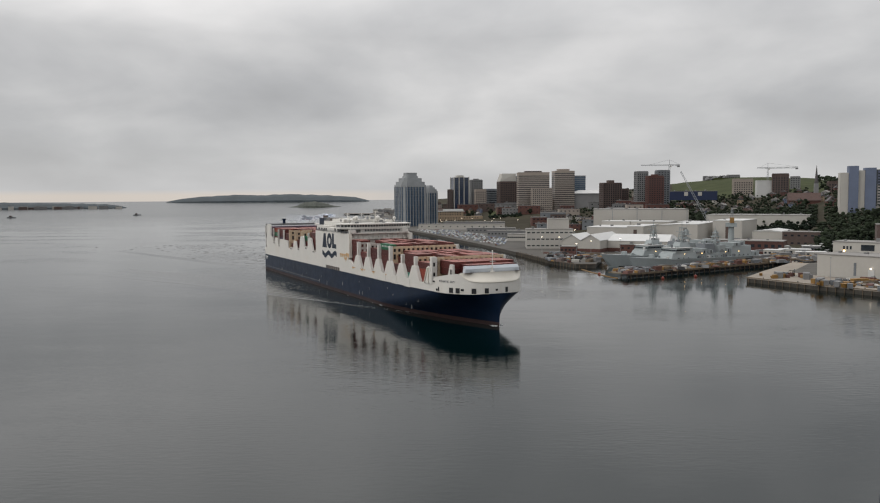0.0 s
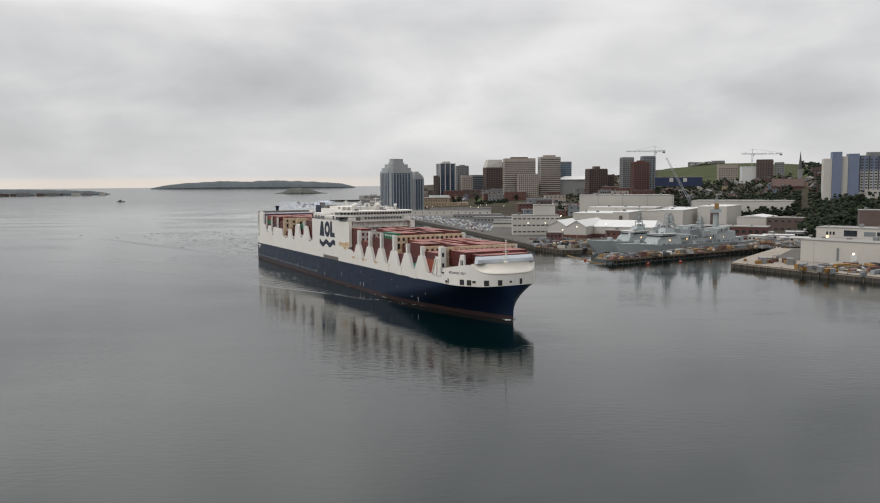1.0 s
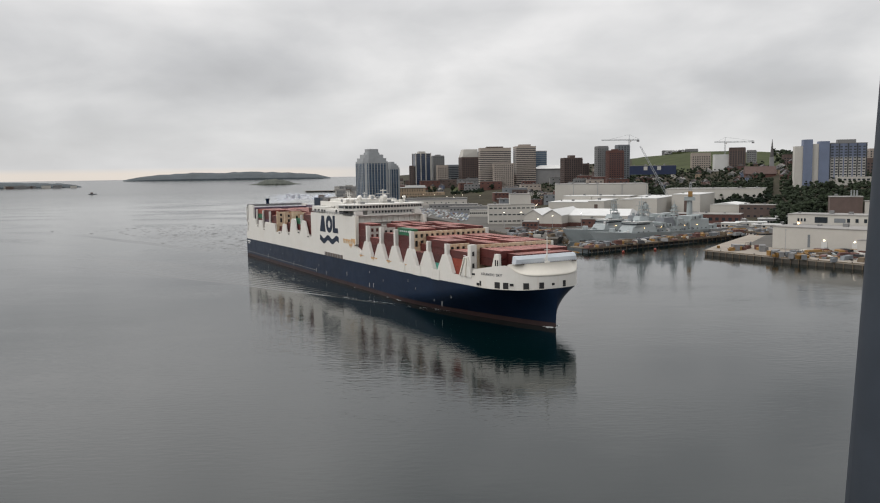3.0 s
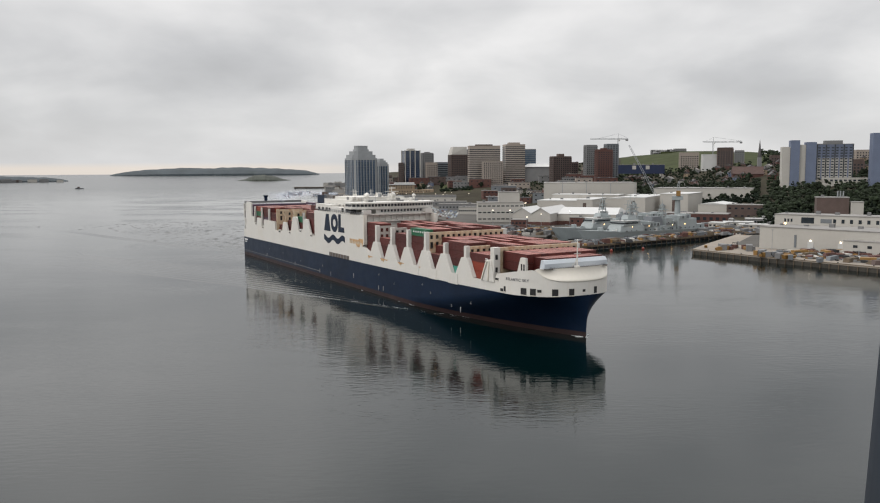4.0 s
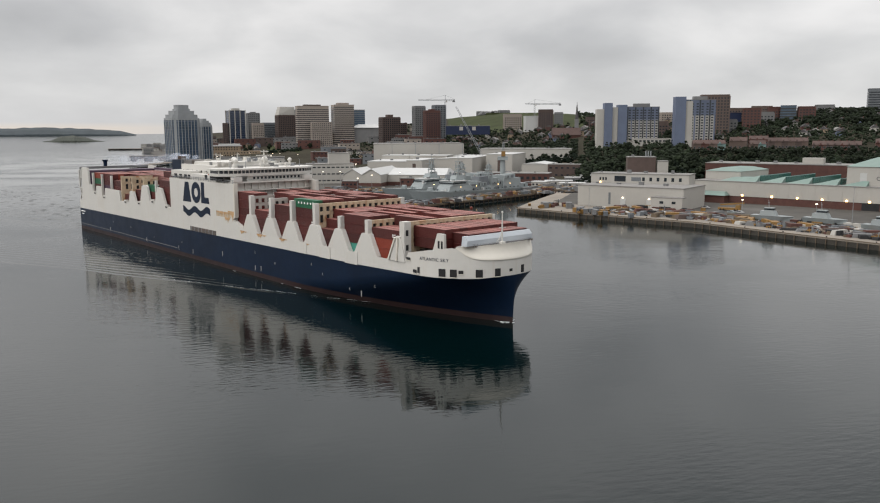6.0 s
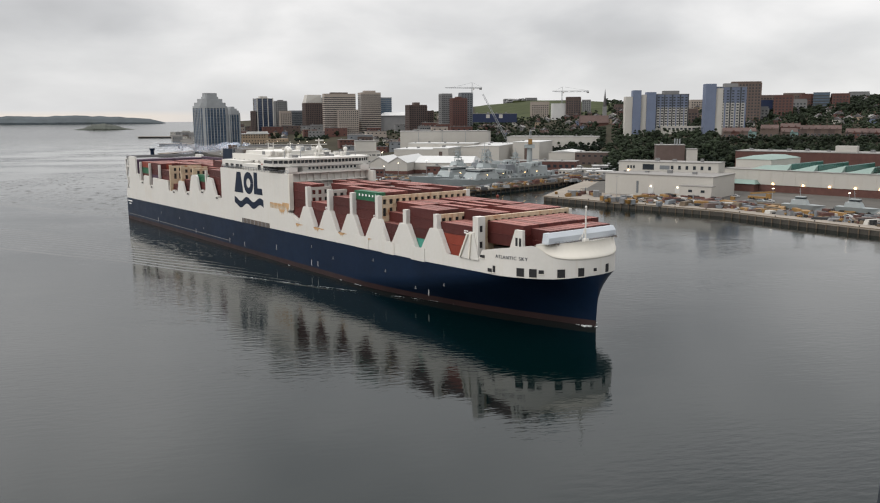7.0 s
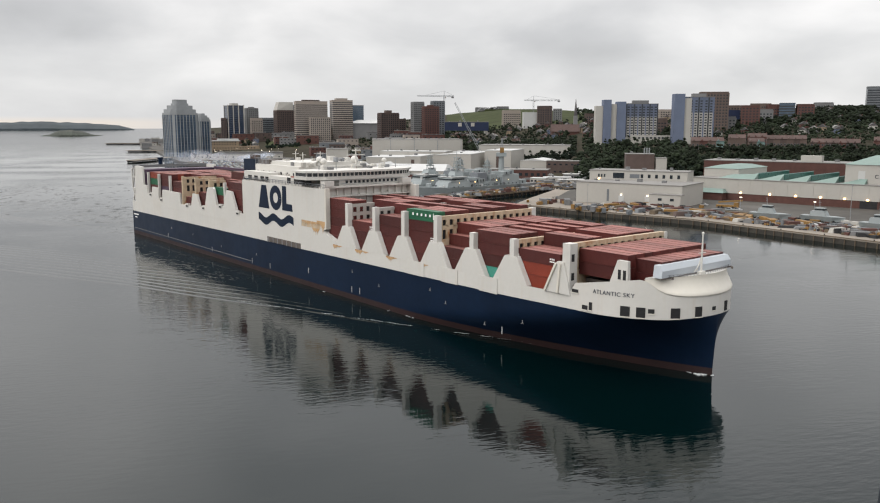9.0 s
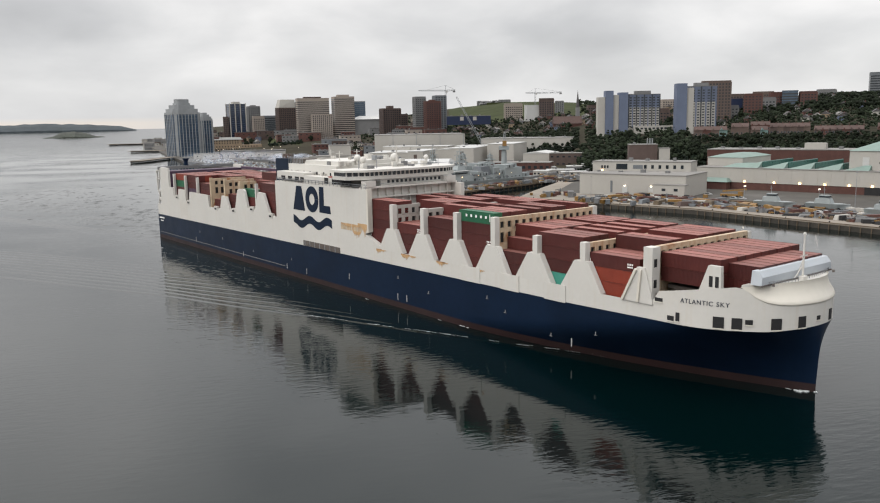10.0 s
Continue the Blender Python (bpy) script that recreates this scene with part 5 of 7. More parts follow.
for x in (-5, 11):
    dd = part("roller_door", box(B(), x, x + 3.2, -0.25, 0.1, 0, 5.2), ROOFW, wb, "white roller door")
    part("lamp", box(B(), x + 1.2, x + 2.0, -0.7, -0.26, 5.5, 6.1), LAMPW, dd, "lit wall lamp")
part("door_strip", box(B(), -12.5, -11.2, -0.15, 0.1, 1.5, 8.5), NAVALD, wb)
part("side_shed", box(B(), 16, 34, -6, -0.01, 0, 7.2), PALE, wb, "low cream lean-to")
part("side_shed_roof", box(B(), 15.8, 34.2, -6.2, -0.02, 7.21, 7.6), ROOFG, wb)
for x in (21, 28):
    part("window", box(B(), x, x + 2.2, -6.08, -5.9, 4.0, 5.4), GLASS, wb)
w2 = slab("quay_offices", "white upper building with square dark windows", 28.4, 505, 60, 18, 2.6, 20.5, PALE, ROOFG, 0)
w2.matrix_basis = pose(224, 462, 2.6, 0, 0, -44) @ pose(30, 4, 0)
me = mesh_of(box(B(), -0.8, 0.8, -0.09, 0.2, 0, 2.2), "window", GLASS)
for k in range(6):
    part("window", me, None, w2, at=pose(3.0 + k * 4.4, 0, 14.0))
part("window", box(B(), -15, -8, -0.09, 0.2, 13.4, 16.8), GLASS, w2)
part("window", box(B(), -4.5, 1.5, -0.09, 0.2, 13.8, 16.2), NAVALD, w2)
for k in range(3):
    part("window", box(B(), -24.5 + k * 1.8, -23.5 + k * 1.8, -0.09, 0.2, 14, 15.8), GLASS, w2)
part("lamp", box(B(), -24.2, -23.4, -0.6, -0.1, 12.6, 13.3), LAMPLIT, w2, "lit wall lamp")
slab("boiler_house", "red brick boiler house with three flues", 29.4, 640, 21, 16, 2.4, 26.5, BROWN, ROOFG, 6, 3, 1, win=(2, 1.2))
bh = slab("boiler_annex", "pale annex beside the boiler house", 30.8, 640, 8, 10, 2.4, 23.5, PALE, ROOFG, 6)
for k in range(3):
    part("flue", cyl(B(), -12.5 + k * 1.8, 4, 20, 29, 0.5), STEEL, bh)

# the long works with verdigris roof lights
M = pose(294, 455, 2.6, 0, 0, -59.4) @ pose(68, 0, 0)
lw = thing("long_works", "long cream works on a brick base with green sawtooth roof lights", "factory", M, group="dockyard buildings")
part("wall", box(B(), -68, 42, 0, 60, 4.3, 12.9), PALE, lw, "cream cladding band")
part("base_course", box(B(), -68, 42, 0.25, 60, -2, 4.29), BRICK, lw, "red brick base")
part("roof", box(B(), -68.3, 42.3, -0.3, 60, 12.91, 13.3), ROOFG, lw)
for k in range(5):
    x = -42 + k * 15.5
    bm = B()
    a, b, c = (x, 2, 13.31), (x + 13, 2, 13.31), (x + 13, 9, 17.0)
    e, f, g = (x, 57, 13.31), (x + 13, 57, 13.31), (x + 13, 57, 17.0)
    va = [bm.verts.new(q) for q in (a, b, c, e, f, g)]
    for q in ((0, 1, 2), (1, 4, 5, 2), (3, 5, 4), (0, 2, 5, 3), (0, 3, 4, 1)):
        bm.faces.new([va[i] for i in q])
    ob = part("roof_light", bm, COPPER, lw, "verdigris sawtooth roof light")
    part("roof_light_glazing", profile(B(), [(x + 13.02, 13.35), (x + 13.35, 13.35), (x + 13.35, 16.6), (x + 13.02, 16.9)], 8.5, 56.5), TEALG, ob, "dark teal glazing")
part("roof_hip", prism(B(), [(-52, 3), (-32, 3), (-32, 20), (-52, 20)], 13.31, 15.4, [(-46, 8), (-32, 8), (-32, 20), (-46, 20)]), COPPER, lw)
part("upper_hall", box(B(), -67, -44, 14, 58, 13.32, 18.6), PALE, lw, "cream upper hall")
part("upper_hall_roof", prism(B(), [(-67.5, 13.5), (-43.5, 13.5), (-43.5, 58.5), (-67.5, 58.5)], 18.61, 20.6, [(-60, 22), (-51, 22), (-51, 50), (-60, 50)]), COPPER, lw, "verdigris roof")
part("door_canopy", prism(B(), [(-62, -7), (-44, -7), (-44, -0.05), (-62, -0.05)], 4.6, 6.8, [(-60, -3), (-46, -3), (-46, -0.05), (-60, -0.05)]), COPPER, lw, "verdigris lean-to roof")
part("lean_to", box(B(), -61, -45, -6, 0, 0, 4.59), BRICK, lw)
for x in (-66, -36, -18, -3, 11, 24, 36):
    part("lamp", box(B(), x - 0.45, x + 0.45, -0.5, 0.2, 4.5, 5.4), LAMPLIT, lw, "lit amber wall lamp")
part("doorway", box(B(), 32, 41, 0.1, 0.5, 0, 7.0), BLACK, lw)
for k in range(14):
    x = -60 + k * 7.4
    part("downpipe", box(B(), x, x + 0.25, -0.12, 0.0, 4.3, 12.88), PALE, lw)
ch = thing("gabled_works", "tall cream works with verdigris roof and lettering", "factory", pose(345.5, 382, 2.6, 0, 0, -59.4) @ pose(24, 0, 0), group="dockyard buildings")
part("wall", box(B(), -24, 40, 0, 46, -2, 24.0), PALE, ch)
part("roof", prism(B(), [(-24.6, -0.6), (40.6, -0.6), (40.6, 46), (-24.6, 46)], 24.01, 28.8, [(-14, 18), (30, 18), (30, 30), (-14, 30)]), COPPER, ch, "verdigris roof")
part("base_course", box(B(), -24.1, 40.1, -0.15, 0, -2, 4.3), BRICK, ch)
part("louvre", box(B(), -17, -13.5, -0.1, 0.1, 15, 20.5), ROOFW, ch)
cv = bpy.data.curves.new("wall_lettering", "FONT")
cv.body, cv.size, cv.extrude, cv.space_character = "CANADA S", 3.0, 0.06, 1.35
dg = new("wall_lettering", cv)
me = bpy.data.meshes.new_from_object(dg.evaluated_get(bpy.context.evaluated_depsgraph_get()))
bpy.data.objects.remove(dg)
me.materials.append(INK)
part("wall_lettering", me, None, ch, "dark raised lettering", at=pose(-8.5, -0.08, 16.6, 90, 0, 0))
bk = slab("long_brick_store", "long brick store with flat grey roof behind the works", 38.7, 640, 120, 30, 2.4, 22.0, BRICK, ROOFG, -12, 16, 1, win=(1.4, 1.2))
part("plant_room", box(B(), 8, 22, 6, 14, 20.2, 24.5), PALE, bk, "pale roof plant room")

# slab apartment towers on the slope, white below and slate blue above
def flats(az, d, w, z0, z1, label, bays, turn):
    th = thing("apartment_tower", label, "apartment tower", facing(az, d, 0, turn), group="apartment towers")
    zm = z0 + (z1 - z0) * 0.62
    part("wall", box(B(), -w / 2, w / 2, 0, 16, z0 - 8, zm), PALE, th, "white lower storeys")
    part("upper_wall", box(B(), -w / 2, w / 2, 0, 16, zm + 0.01, z1), SLATEB, th, "slate blue upper storeys")
    part("roof", box(B(), -w / 2 - 0.3, w / 2 + 0.3, -0.3, 16.3, z1 + 0.01, z1 + 0.6), GREYC, th)
    part("plant_room", box(B(), -w * 0.2, w * 0.25, 4, 12, z1 + 0.61, z1 + 4), GREYC, th)
    fl = 2.75
    n = int((z1 - z0) / fl)
    me = mesh_of(box(B(), -1.1, 1.1, -0.1, 0.2, 0, 1.35), "window", GLASS)
    step = w / bays
    for b in range(bays):
        x0 = -w / 2 + step * (b + 0.5)
        part("bay_strip", box(B(), x0 + step * 0.24, x0 + step * 0.5, -0.5, 0.1, z0, z1), SLATEB if b % 2 else GLASS, th)
        for k in range(n):
            part("window", me, None, th, at=pose(x0 - step * 0.12, 0, z0 + k * fl + 0.8))
    return th


a1 = flats(29.3, 900, 37, 36, 71, "white and slate blue slab apartment tower", 9, 12)
for x, w, top in ((-40, 8.5, 75.5), (-25.5, 9.5, 73.5)):
    part("stair_tower", box(B(), x, x + w, -3, 10, 28, top), SLATEB, a1, "slate blue windowless stair tower")
part("wing_wall", box(B(), -47.5, -40.1, -1, 12, 28, 69), PALE, a1, "white end wall")
part("wing_wall", box(B(), -31.4, -25.6, -1, 12, 28, 71), PALE, a1, "white end wall")
part("podium", box(B(), -10, 34, -9, 2, 28, 38), PALE, a1, "white podium with windows")
for k in range(10):
    part("podium_window", box(B(), -8 + k * 4.2, -5.4 + k * 4.2, -9.1, -8.9, 34.5, 36.2), GLASS, a1)
a2 = flats(33.1, 880, 30, 36, 77, "white and slate blue apartment tower with blank blue stair wall", 6, 14)
part("stair_tower", box(B(), -25.5, -15.1, -2, 12, 28, 80.5), SLATEB, a2, "slate blue windowless stair tower")
part("end_panel", box(B(), -15.0, -8, -0.6, 2, 28, 76), PALE, a2, "pale end panel")

# upper town on the hill
UP = [(33.97, 1000, 31, 86, TAN, "brown office block", "grid"), (35.85, 1150, 40, 74, TAN, "low brown hospital block", "grid"), (35.2, 1100, 15, 67, BLUE, "block wrapped in bright blue sheeting", "none"),
      (36.3, 1080, 20, 72, BRICK, "red brick block", "grid"), (37.65, 1150, 14, 75, BRICK, "red brick block", "grid"), (38.5, 1146, 19, 76.5, GLASSB, "dark navy glass block", "bands"),
      (39.55, 1150, 19, 75, BRICK, "red brick block", "grid"), (43.4, 1300, 19, 102, NAVALD, "dark glass tower on the ridge", "bands"), (44.6, 1300, 17, 99, GREYC, "grey tower on the ridge", "bands"),
      (34.9, 1020, 16, 58, GREYC, "grey concrete block", "grid"), (37.2, 1120, 16, 68, GREYC, "grey concrete block", "grid"), (20.5, 1350, 28, 72, BEIGE, "beige slab block", "grid"),
      (21.8, 1300, 21, 68, ROOFW, "plain white slab block", "none"), (22.8, 1300, 22, 78, BROWN, "brown apartment block", "grid"), (23.7, 1420, 14, 76, GREYC, "grey block", "grid"),
      (19.9, 1850, 26, 90, GREYC, "low fort barracks on the hill", "grid"), (18.4, 1860, 24, 88, GREYC, "low fort barracks on the hill", "grid"), (22.9, 1800, 16, 90, BEIGE, "beige block on the hill", "grid"),
      (28.9, 1400, 30, 84, GREYC, "grey block on the ridge", "grid"), (31.0, 1300, 22, 72, BEIGE, "beige block", "grid"), (26.0, 1300, 18, 66, BROWN, "brown block", "grid"),
      (30.6, 1000, 14, 56, BROWN, "brown block", "grid"), (40.6, 1350, 24, 82, GREYC, "grey block", "grid"), (36.9, 1300, 28, 80, TAN, "brown block", "grid")]
for az, d, w, top, mat, label, style in UP:
    tower(label + " on the hillside" if "hill" not in label and "ridge" not in label else label, az, d, w, 14, height(az, d), top, mat, crng.uniform(0, 16), style, 3.4, nx=max(3, int(w / 3.4)), ny=4, category="city block")
hoard = slab("site_hoarding", "long bright blue construction hoarding", 17.4, 1150, 62, 6, 44, 53, BLUE, ROOFG, 2, group="city blocks")
for x in (-12, 6):
    part("banner", box(B(), x, x + 5, -0.2, 0, 3, 8), PALE, hoard)

# church with a spire and red roof
chh = thing("church", "church with red roof and slender dark spire", "church", facing(24.3, 1150, 0, 10))
part("wall", box(B(), -19, 19, 0, 16, 20, 40), BRICK, chh)
part("roof", cross(B(), [(-1, 40), (17, 40), (8, 50)], -20, 20), ROOFR, chh, "terracotta roof")
part("spire_tower", box(B(), 13, 18, 10, 15, 30, 62), GREYC, chh)
part("spire", cyl(B(), 15.5, 12.5, 62, 86, 2.6, 0.1, 8), ROOFD, chh, "dark slender spire")

# fort wall on the grassy hill
part("rampart", box(B(), -60, 70, 0, 6, 74, 83.5), GRASS, thing("fort", "low grassy fort rampart on the hilltop", "fort", facing(20.6, 1780, 0, 0)))


# small houses, built once in five colourings
def house(mat, roof, label, w=8.0, dep=9.0, h=6.0, rise=3.2):
    th = thing("house", label, "house", group="hillside houses")
    part("wall", box(B(), -w / 2, w / 2, 0, dep, -4, h), mat, th)
    part("roof", profile(B(), [(-w / 2 - 0.4, h), (w / 2 + 0.4, h), (0, h + rise)], -0.4, dep + 0.4), roof, th)
    part("chimney", box(B(), w * 0.2, w * 0.2 + 0.8, dep * 0.5, dep * 0.5 + 0.8, h, h + rise + 0.8), BRICK, th)
    me = mesh_of(box(B(), -0.5, 0.5, -0.08, 0.1, 0, 1.3), "window", GLASS)
    for x in (-w * 0.25, w * 0.25):
        for z in (0.9, 3.7):
            part("window", me, None, th, at=pose(x, 0, z))
    return th


SHADES = [house(BROWN, ROOFR, "brown brick terraced house with terracotta roof"), house(BRICK, ROOFD, "red brick house with dark roof"), house(PALE, ROOFD, "white clapboard house with dark roof"),
          house(GREYC, ROOFG, "grey shingled house with pale roof", 10, 9, 5), house(SAND, ROOFD, "ochre clapboard house with dark roof"), house(SLATEB, ROOFD, "blue clapboard house with dark roof")]
used = set()


def place_house(k, az, d, turn=0.0):
    m = facing(az, d, height(az, d) + 0.3, turn)
    if k not in used:
        used.add(k)
        SHADES[k].matrix_basis = m
    else:
        copy_thing(SHADES[k], m)


def terrace_house(label, wall, roof, w, dep=10.0, h=7.6, rise=3.8):
    """One house of a row: its ridge runs along the row, with a small front gable."""
    th = thing("terraced_house", label, "house", group="terraced houses")
    part("wall", box(B(), -w / 2, w / 2, 0, dep, -6, h), wall, th)
    part("roof", prism(B(), [(-w / 2, -0.5), (w / 2, -0.5), (w / 2, dep + 0.5), (-w / 2, dep + 0.5)], h + 0.01, h + rise, [(-w / 2, dep / 2 - 0.1), (w / 2, dep / 2 - 0.1), (w / 2, dep / 2 + 0.1), (-w / 2, dep / 2 + 0.1)]), roof, th)
    part("front_gable", profile(B(), [(-w * 0.42, h - 0.4), (-w * 0.02, h - 0.4), (-w * 0.22, h + 1.9)], -0.9, 3.2), wall, th)
    part("chimney", box(B(), w / 2 - 1.0, w / 2 - 0.2, dep * 0.45, dep * 0.45 + 0.9, h + 1, h + rise + 1.0), BRICK, th)
    me = mesh_of(box(B(), -0.62, 0.62, -0.09, 0.1, 0, 1.5), "window", GLASS)
    mf = mesh_of(box(B(), -0.8, 0.8, -0.05, 0.08, -0.18, 1.68), "window_frame", GREYC)
    for x in (-w * 0.27, w * 0.27):
        for z in (1.0, 4.4):
            wf = part("window_frame", mf, None, th, at=pose(x, 0, z))
            part("window", me, None, wf)
    part("door", box(B(), -0.55, 0.55, -0.06, 0.1, 0, 2.2), BROWN, th)
    return th


def terrace(az0, az1, d, n, kinds, z0, z1, turn=0.0):
    """A row of n touching houses from bearing az0 to az1."""
    w = d * radians(az1 - az0) / n
    rise = 3.6
    m0 = facing((az0 + az1) / 2, d, z0, turn)
    protos = {}
    for k in range(n):
        label, wall, roof = kinds[k % len(kinds)]
        m = m0 @ pose(-w * n / 2 + w * (k + 0.5), (k % 2) * 0.5, 0)
        if k % len(kinds) in protos:
            copy_thing(protos[k % len(kinds)], m)
        else:
            t = terrace_house(label, wall, roof, w, 10, z1 - z0 - rise, rise)
            t.matrix_basis = m
            protos[k % len(kinds)] = t


PEACH = ("peach brick terraced house with terracotta roof", TAN, ROOFR)
RED = ("red brick terraced house with terracotta roof", BRICK, ROOFR)
SEA = ("sea-green clapboard end house with terracotta roof", TEALH, ROOFR)
DUN = ("brown brick terraced house with terracotta roof", BROWN, ROOFR)
terrace(32.7, 34.8, 838, 4, [PEACH, RED, PEACH, SEA], 24.5, 37.2, 6)
terrace(35.0, 36.1, 836, 2, [PEACH, PEACH], 25.2, 40.0, -4)
terrace(36.3, 37.3, 830, 2, [PEACH, SEA], 24.8, 37.0, 8)
terrace(36.2, 37.4, 868, 3, [RED], 29.0, 41.0, 0)
terrace(37.4, 39.8, 846, 6, [DUN, PEACH], 25.5, 39.4, 3)
terrace(40.0, 42.85, 832, 7, [DUN, RED, DUN], 25.5, 36.6, -3)
terrace(43.6, 46.4, 836, 7, [RED, DUN], 25.8, 38.6, 4)
for k, az, d, turn in ((2, 38.5, 1000, 15), (3, 40.1, 980, -8), (4, 40.6, 985, -8), (3, 41.5, 985, 20), (2, 34.4, 930, 5), (2, 43.5, 1000, 10)):
    place_house(k, az, d, turn)
for i in range(110):
    az = crng.uniform(25.5, 47) if i % 3 else crng.uniform(16, 26)
    d = crng.uniform(950, 1330) if az > 26 else crng.uniform(1050, 1330)
    place_house(crng.choice([1, 1, 4, 5, 2, 3, 0, 0]), az, d, crng.uniform(-35, 35))
for i in range(36):
    az = crng.uniform(0.5, 15)
    place_house(crng.randrange(1, 6), az, crng.uniform(1390, 1560) if az < 9 else crng.uniform(1120, 1380), crng.uniform(-30, 30))
# mid-rise clutter between the towers
for i in range(70):
    az = crng.uniform(-1.5, 15.5)
    d = crng.uniform(1400, 1700) if az < 7 else crng.uniform(1000, 1400)
    g = height(az, d)
    slab("city_block", "low city block between the towers", az, d, crng.uniform(14, 38), 14, g, g + crng.uniform(7, 17), crng.choice([BROWN, BRICK, GREYC, BEIGE, BROWN, NAVALD]), crng.choice([ROOFG, ROOFD]), crng.uniform(-10, 15), crng.randrange(3, 6), 2, win=(2.4, 1.5), group="city blocks")
for i in range(16):
    az = crng.uniform(-4.6, -2.6)
    d = crng.uniform(1750, 2600)
    slab("wharf_shed", "distant low wharf shed", az, d, crng.uniform(16, 40), 14, 2.2, crng.uniform(7, 13), crng.choice([BROWN, GREYC, PALE]), ROOFG, crng.uniform(-20, 20), 4, 1, group="wharf sheds")
for az, d, w, h in ((1.5, 1120, 120, 7), (3.6, 1000, 60, 6), (4.8, 900, 46, 7), (2.4, 1180, 90, 8), (5.6, 820, 24, 7)):
    slab("wharf_shed", "long low grey wharf shed", az, d, w, 12, 2.4, 2.4 + h, crng.choice([GREYC, BROWN, PALE]), ROOFG, -4, 12, 1, group="wharf sheds")

# ---- trees ----
ICO = B()
bmesh.ops.create_icosphere(ICO, subdivisions=1, radius=1)
ICO_V = np.array([v.co[:] for v in ICO.verts])
ICO_F = [tuple(v.index for v in f.verts) for f in ICO.faces]
ICO.free()
nrng = np.random.RandomState(5)


def clumps(name, centres, sizes, mat, squash=0.8):
    """Many small ragged leaf clumps as one mesh."""
    verts, faces = [], []
    for c, s in zip(centres, sizes):
        v = ICO_V * (s * (0.7 + 0.6 * nrng.rand(len(ICO_V), 1)))
        v[:, 2] *= squash
        off = len(verts) * len(ICO_V)
        verts.append(v + np.array(c))
        faces += [tuple(i + off for i in f) for f in ICO_F]
    me = bpy.data.meshes.new(name)
    me.from_pydata(np.concatenate(verts).tolist(), [], faces)
    me.materials.append(mat)
    return me


def broad_tree(seed, h, spread):
    r = np.random.RandomState(seed)
    th = thing("tree", "broad green deciduous tree on the slope", "tree", group="slope trees")
    bm = B()
    cyl(bm, 0, 0, -1, h * 0.45, 0.35, 0.2, 7)
    for k in range(5):
        a = k * 1.26 + seed
        beam(bm, (0, 0, h * (0.25 + 0.04 * k)), (math.cos(a) * spread * 0.6, math.sin(a) * spread * 0.6, h * (0.55 + 0.05 * k)), 0.18)
    part("trunk", bm, BARK, th)
    pts, sz = [], []
    for k in range(46):
        d = r.normal(size=3)
        d /= np.linalg.norm(d)
        q = r.rand() ** 0.4
        lump = 0.75 + 0.35 * math.sin(3 * math.atan2(d[1], d[0]) + seed)
        pts.append((d[0] * spread * q * lump, d[1] * spread * q * lump, h * 0.62 + d[2] * h * 0.36 * q))
        sz.append(r.uniform(0.10, 0.20) * h)
    part("crown", clumps("crown", pts, sz, LEAF), None, th)
    return th


def conifer(seed, h):
    r = np.random.RandomState(seed)
    th = thing("conifer", "dark pointed conifer on the slope", "tree", group="slope trees")
    part("trunk", cyl(B(), 0, 0, -1, h * 0.9, 0.25, 0.05, 6), BARK, th)
    pts, sz = [], []
    for k in range(40):
        t = k / 40
        a = k * 2.4
        rad = (1 - t) * h * 0.2 * r.uniform(0.6, 1.1)
        pts.append((math.cos(a) * rad, math.sin(a) * rad, h * (0.12 + 0.86 * t)))
        sz.append(h * 0.085 * (1.25 - t))
    part("crown", clumps("crown", pts, sz, LEAFD, 0.7), None, th)
    return th


PROTOS = [broad_tree(1, 11, 4.6), broad_tree(2, 13, 5.4), broad_tree(3, 9, 4.2), broad_tree(4, 12, 4.2), conifer(5, 12)]
planted = set()


def plant(az, d, k, s=1.0):
    m = pose(*polar(az, d, height(az, d)), 0, 0, crng.uniform(0, 360))
    t = PROTOS[k]
    if k not in planted:
        planted.add(k)
        t.matrix_basis = m
        return
    o = copy_thing(t, m)
    o.scale = (s, s, s * crng.uniform(0.85, 1.15))


# belt below the flats, thinning along the hillside
for i in range(190):
    az = crng.uniform(16.5, 47)
    if az < 25:
        d = crng.uniform(890, 1050)
    else:
        d = crng.uniform(690, 850) if az < 32.4 else crng.uniform(680, 775)
    plant(az, d, crng.choice([0, 1, 2, 3, 3, 4]), crng.uniform(0.7, 1.05) if az < 32.4 or d < 730 else crng.uniform(0.5, 0.75))
for i in range(85):
    az = crng.uniform(25.5, 47) if i % 4 else crng.uniform(16.5, 25)
    d = crng.uniform(870, 1280) if az > 25.5 else crng.uniform(1060, 1330)
    plant(az, d, crng.choice([0, 1, 2, 3, 4]), crng.uniform(0.6, 1.0))
for i in range(24):
    az = crng.uniform(0.5, 14)
    plant(az, crng.uniform(1390, 1480) if az < 9 else crng.uniform(1090, 1300), crng.choice([0, 1, 2, 3]), crng.uniform(0.6, 1.0))


def woods(name, az0, az1, d0, d1, n, lift, size, mat, label):
    pts, sz = [], []
    size *= 0.74
    for k in range(int(n * 1.9)):
        az, d = crng.uniform(az0, az1), crng.uniform(d0, d1)
        pts.append(polar(az, d, height(az, d) + crng.uniform(0.2, 1) * lift))
        sz.append(crng.uniform(0.6, 1.3) * size)
    tagged(new(name, clumps(name, pts, sz, mat)), label, "woods", kind="stuff")


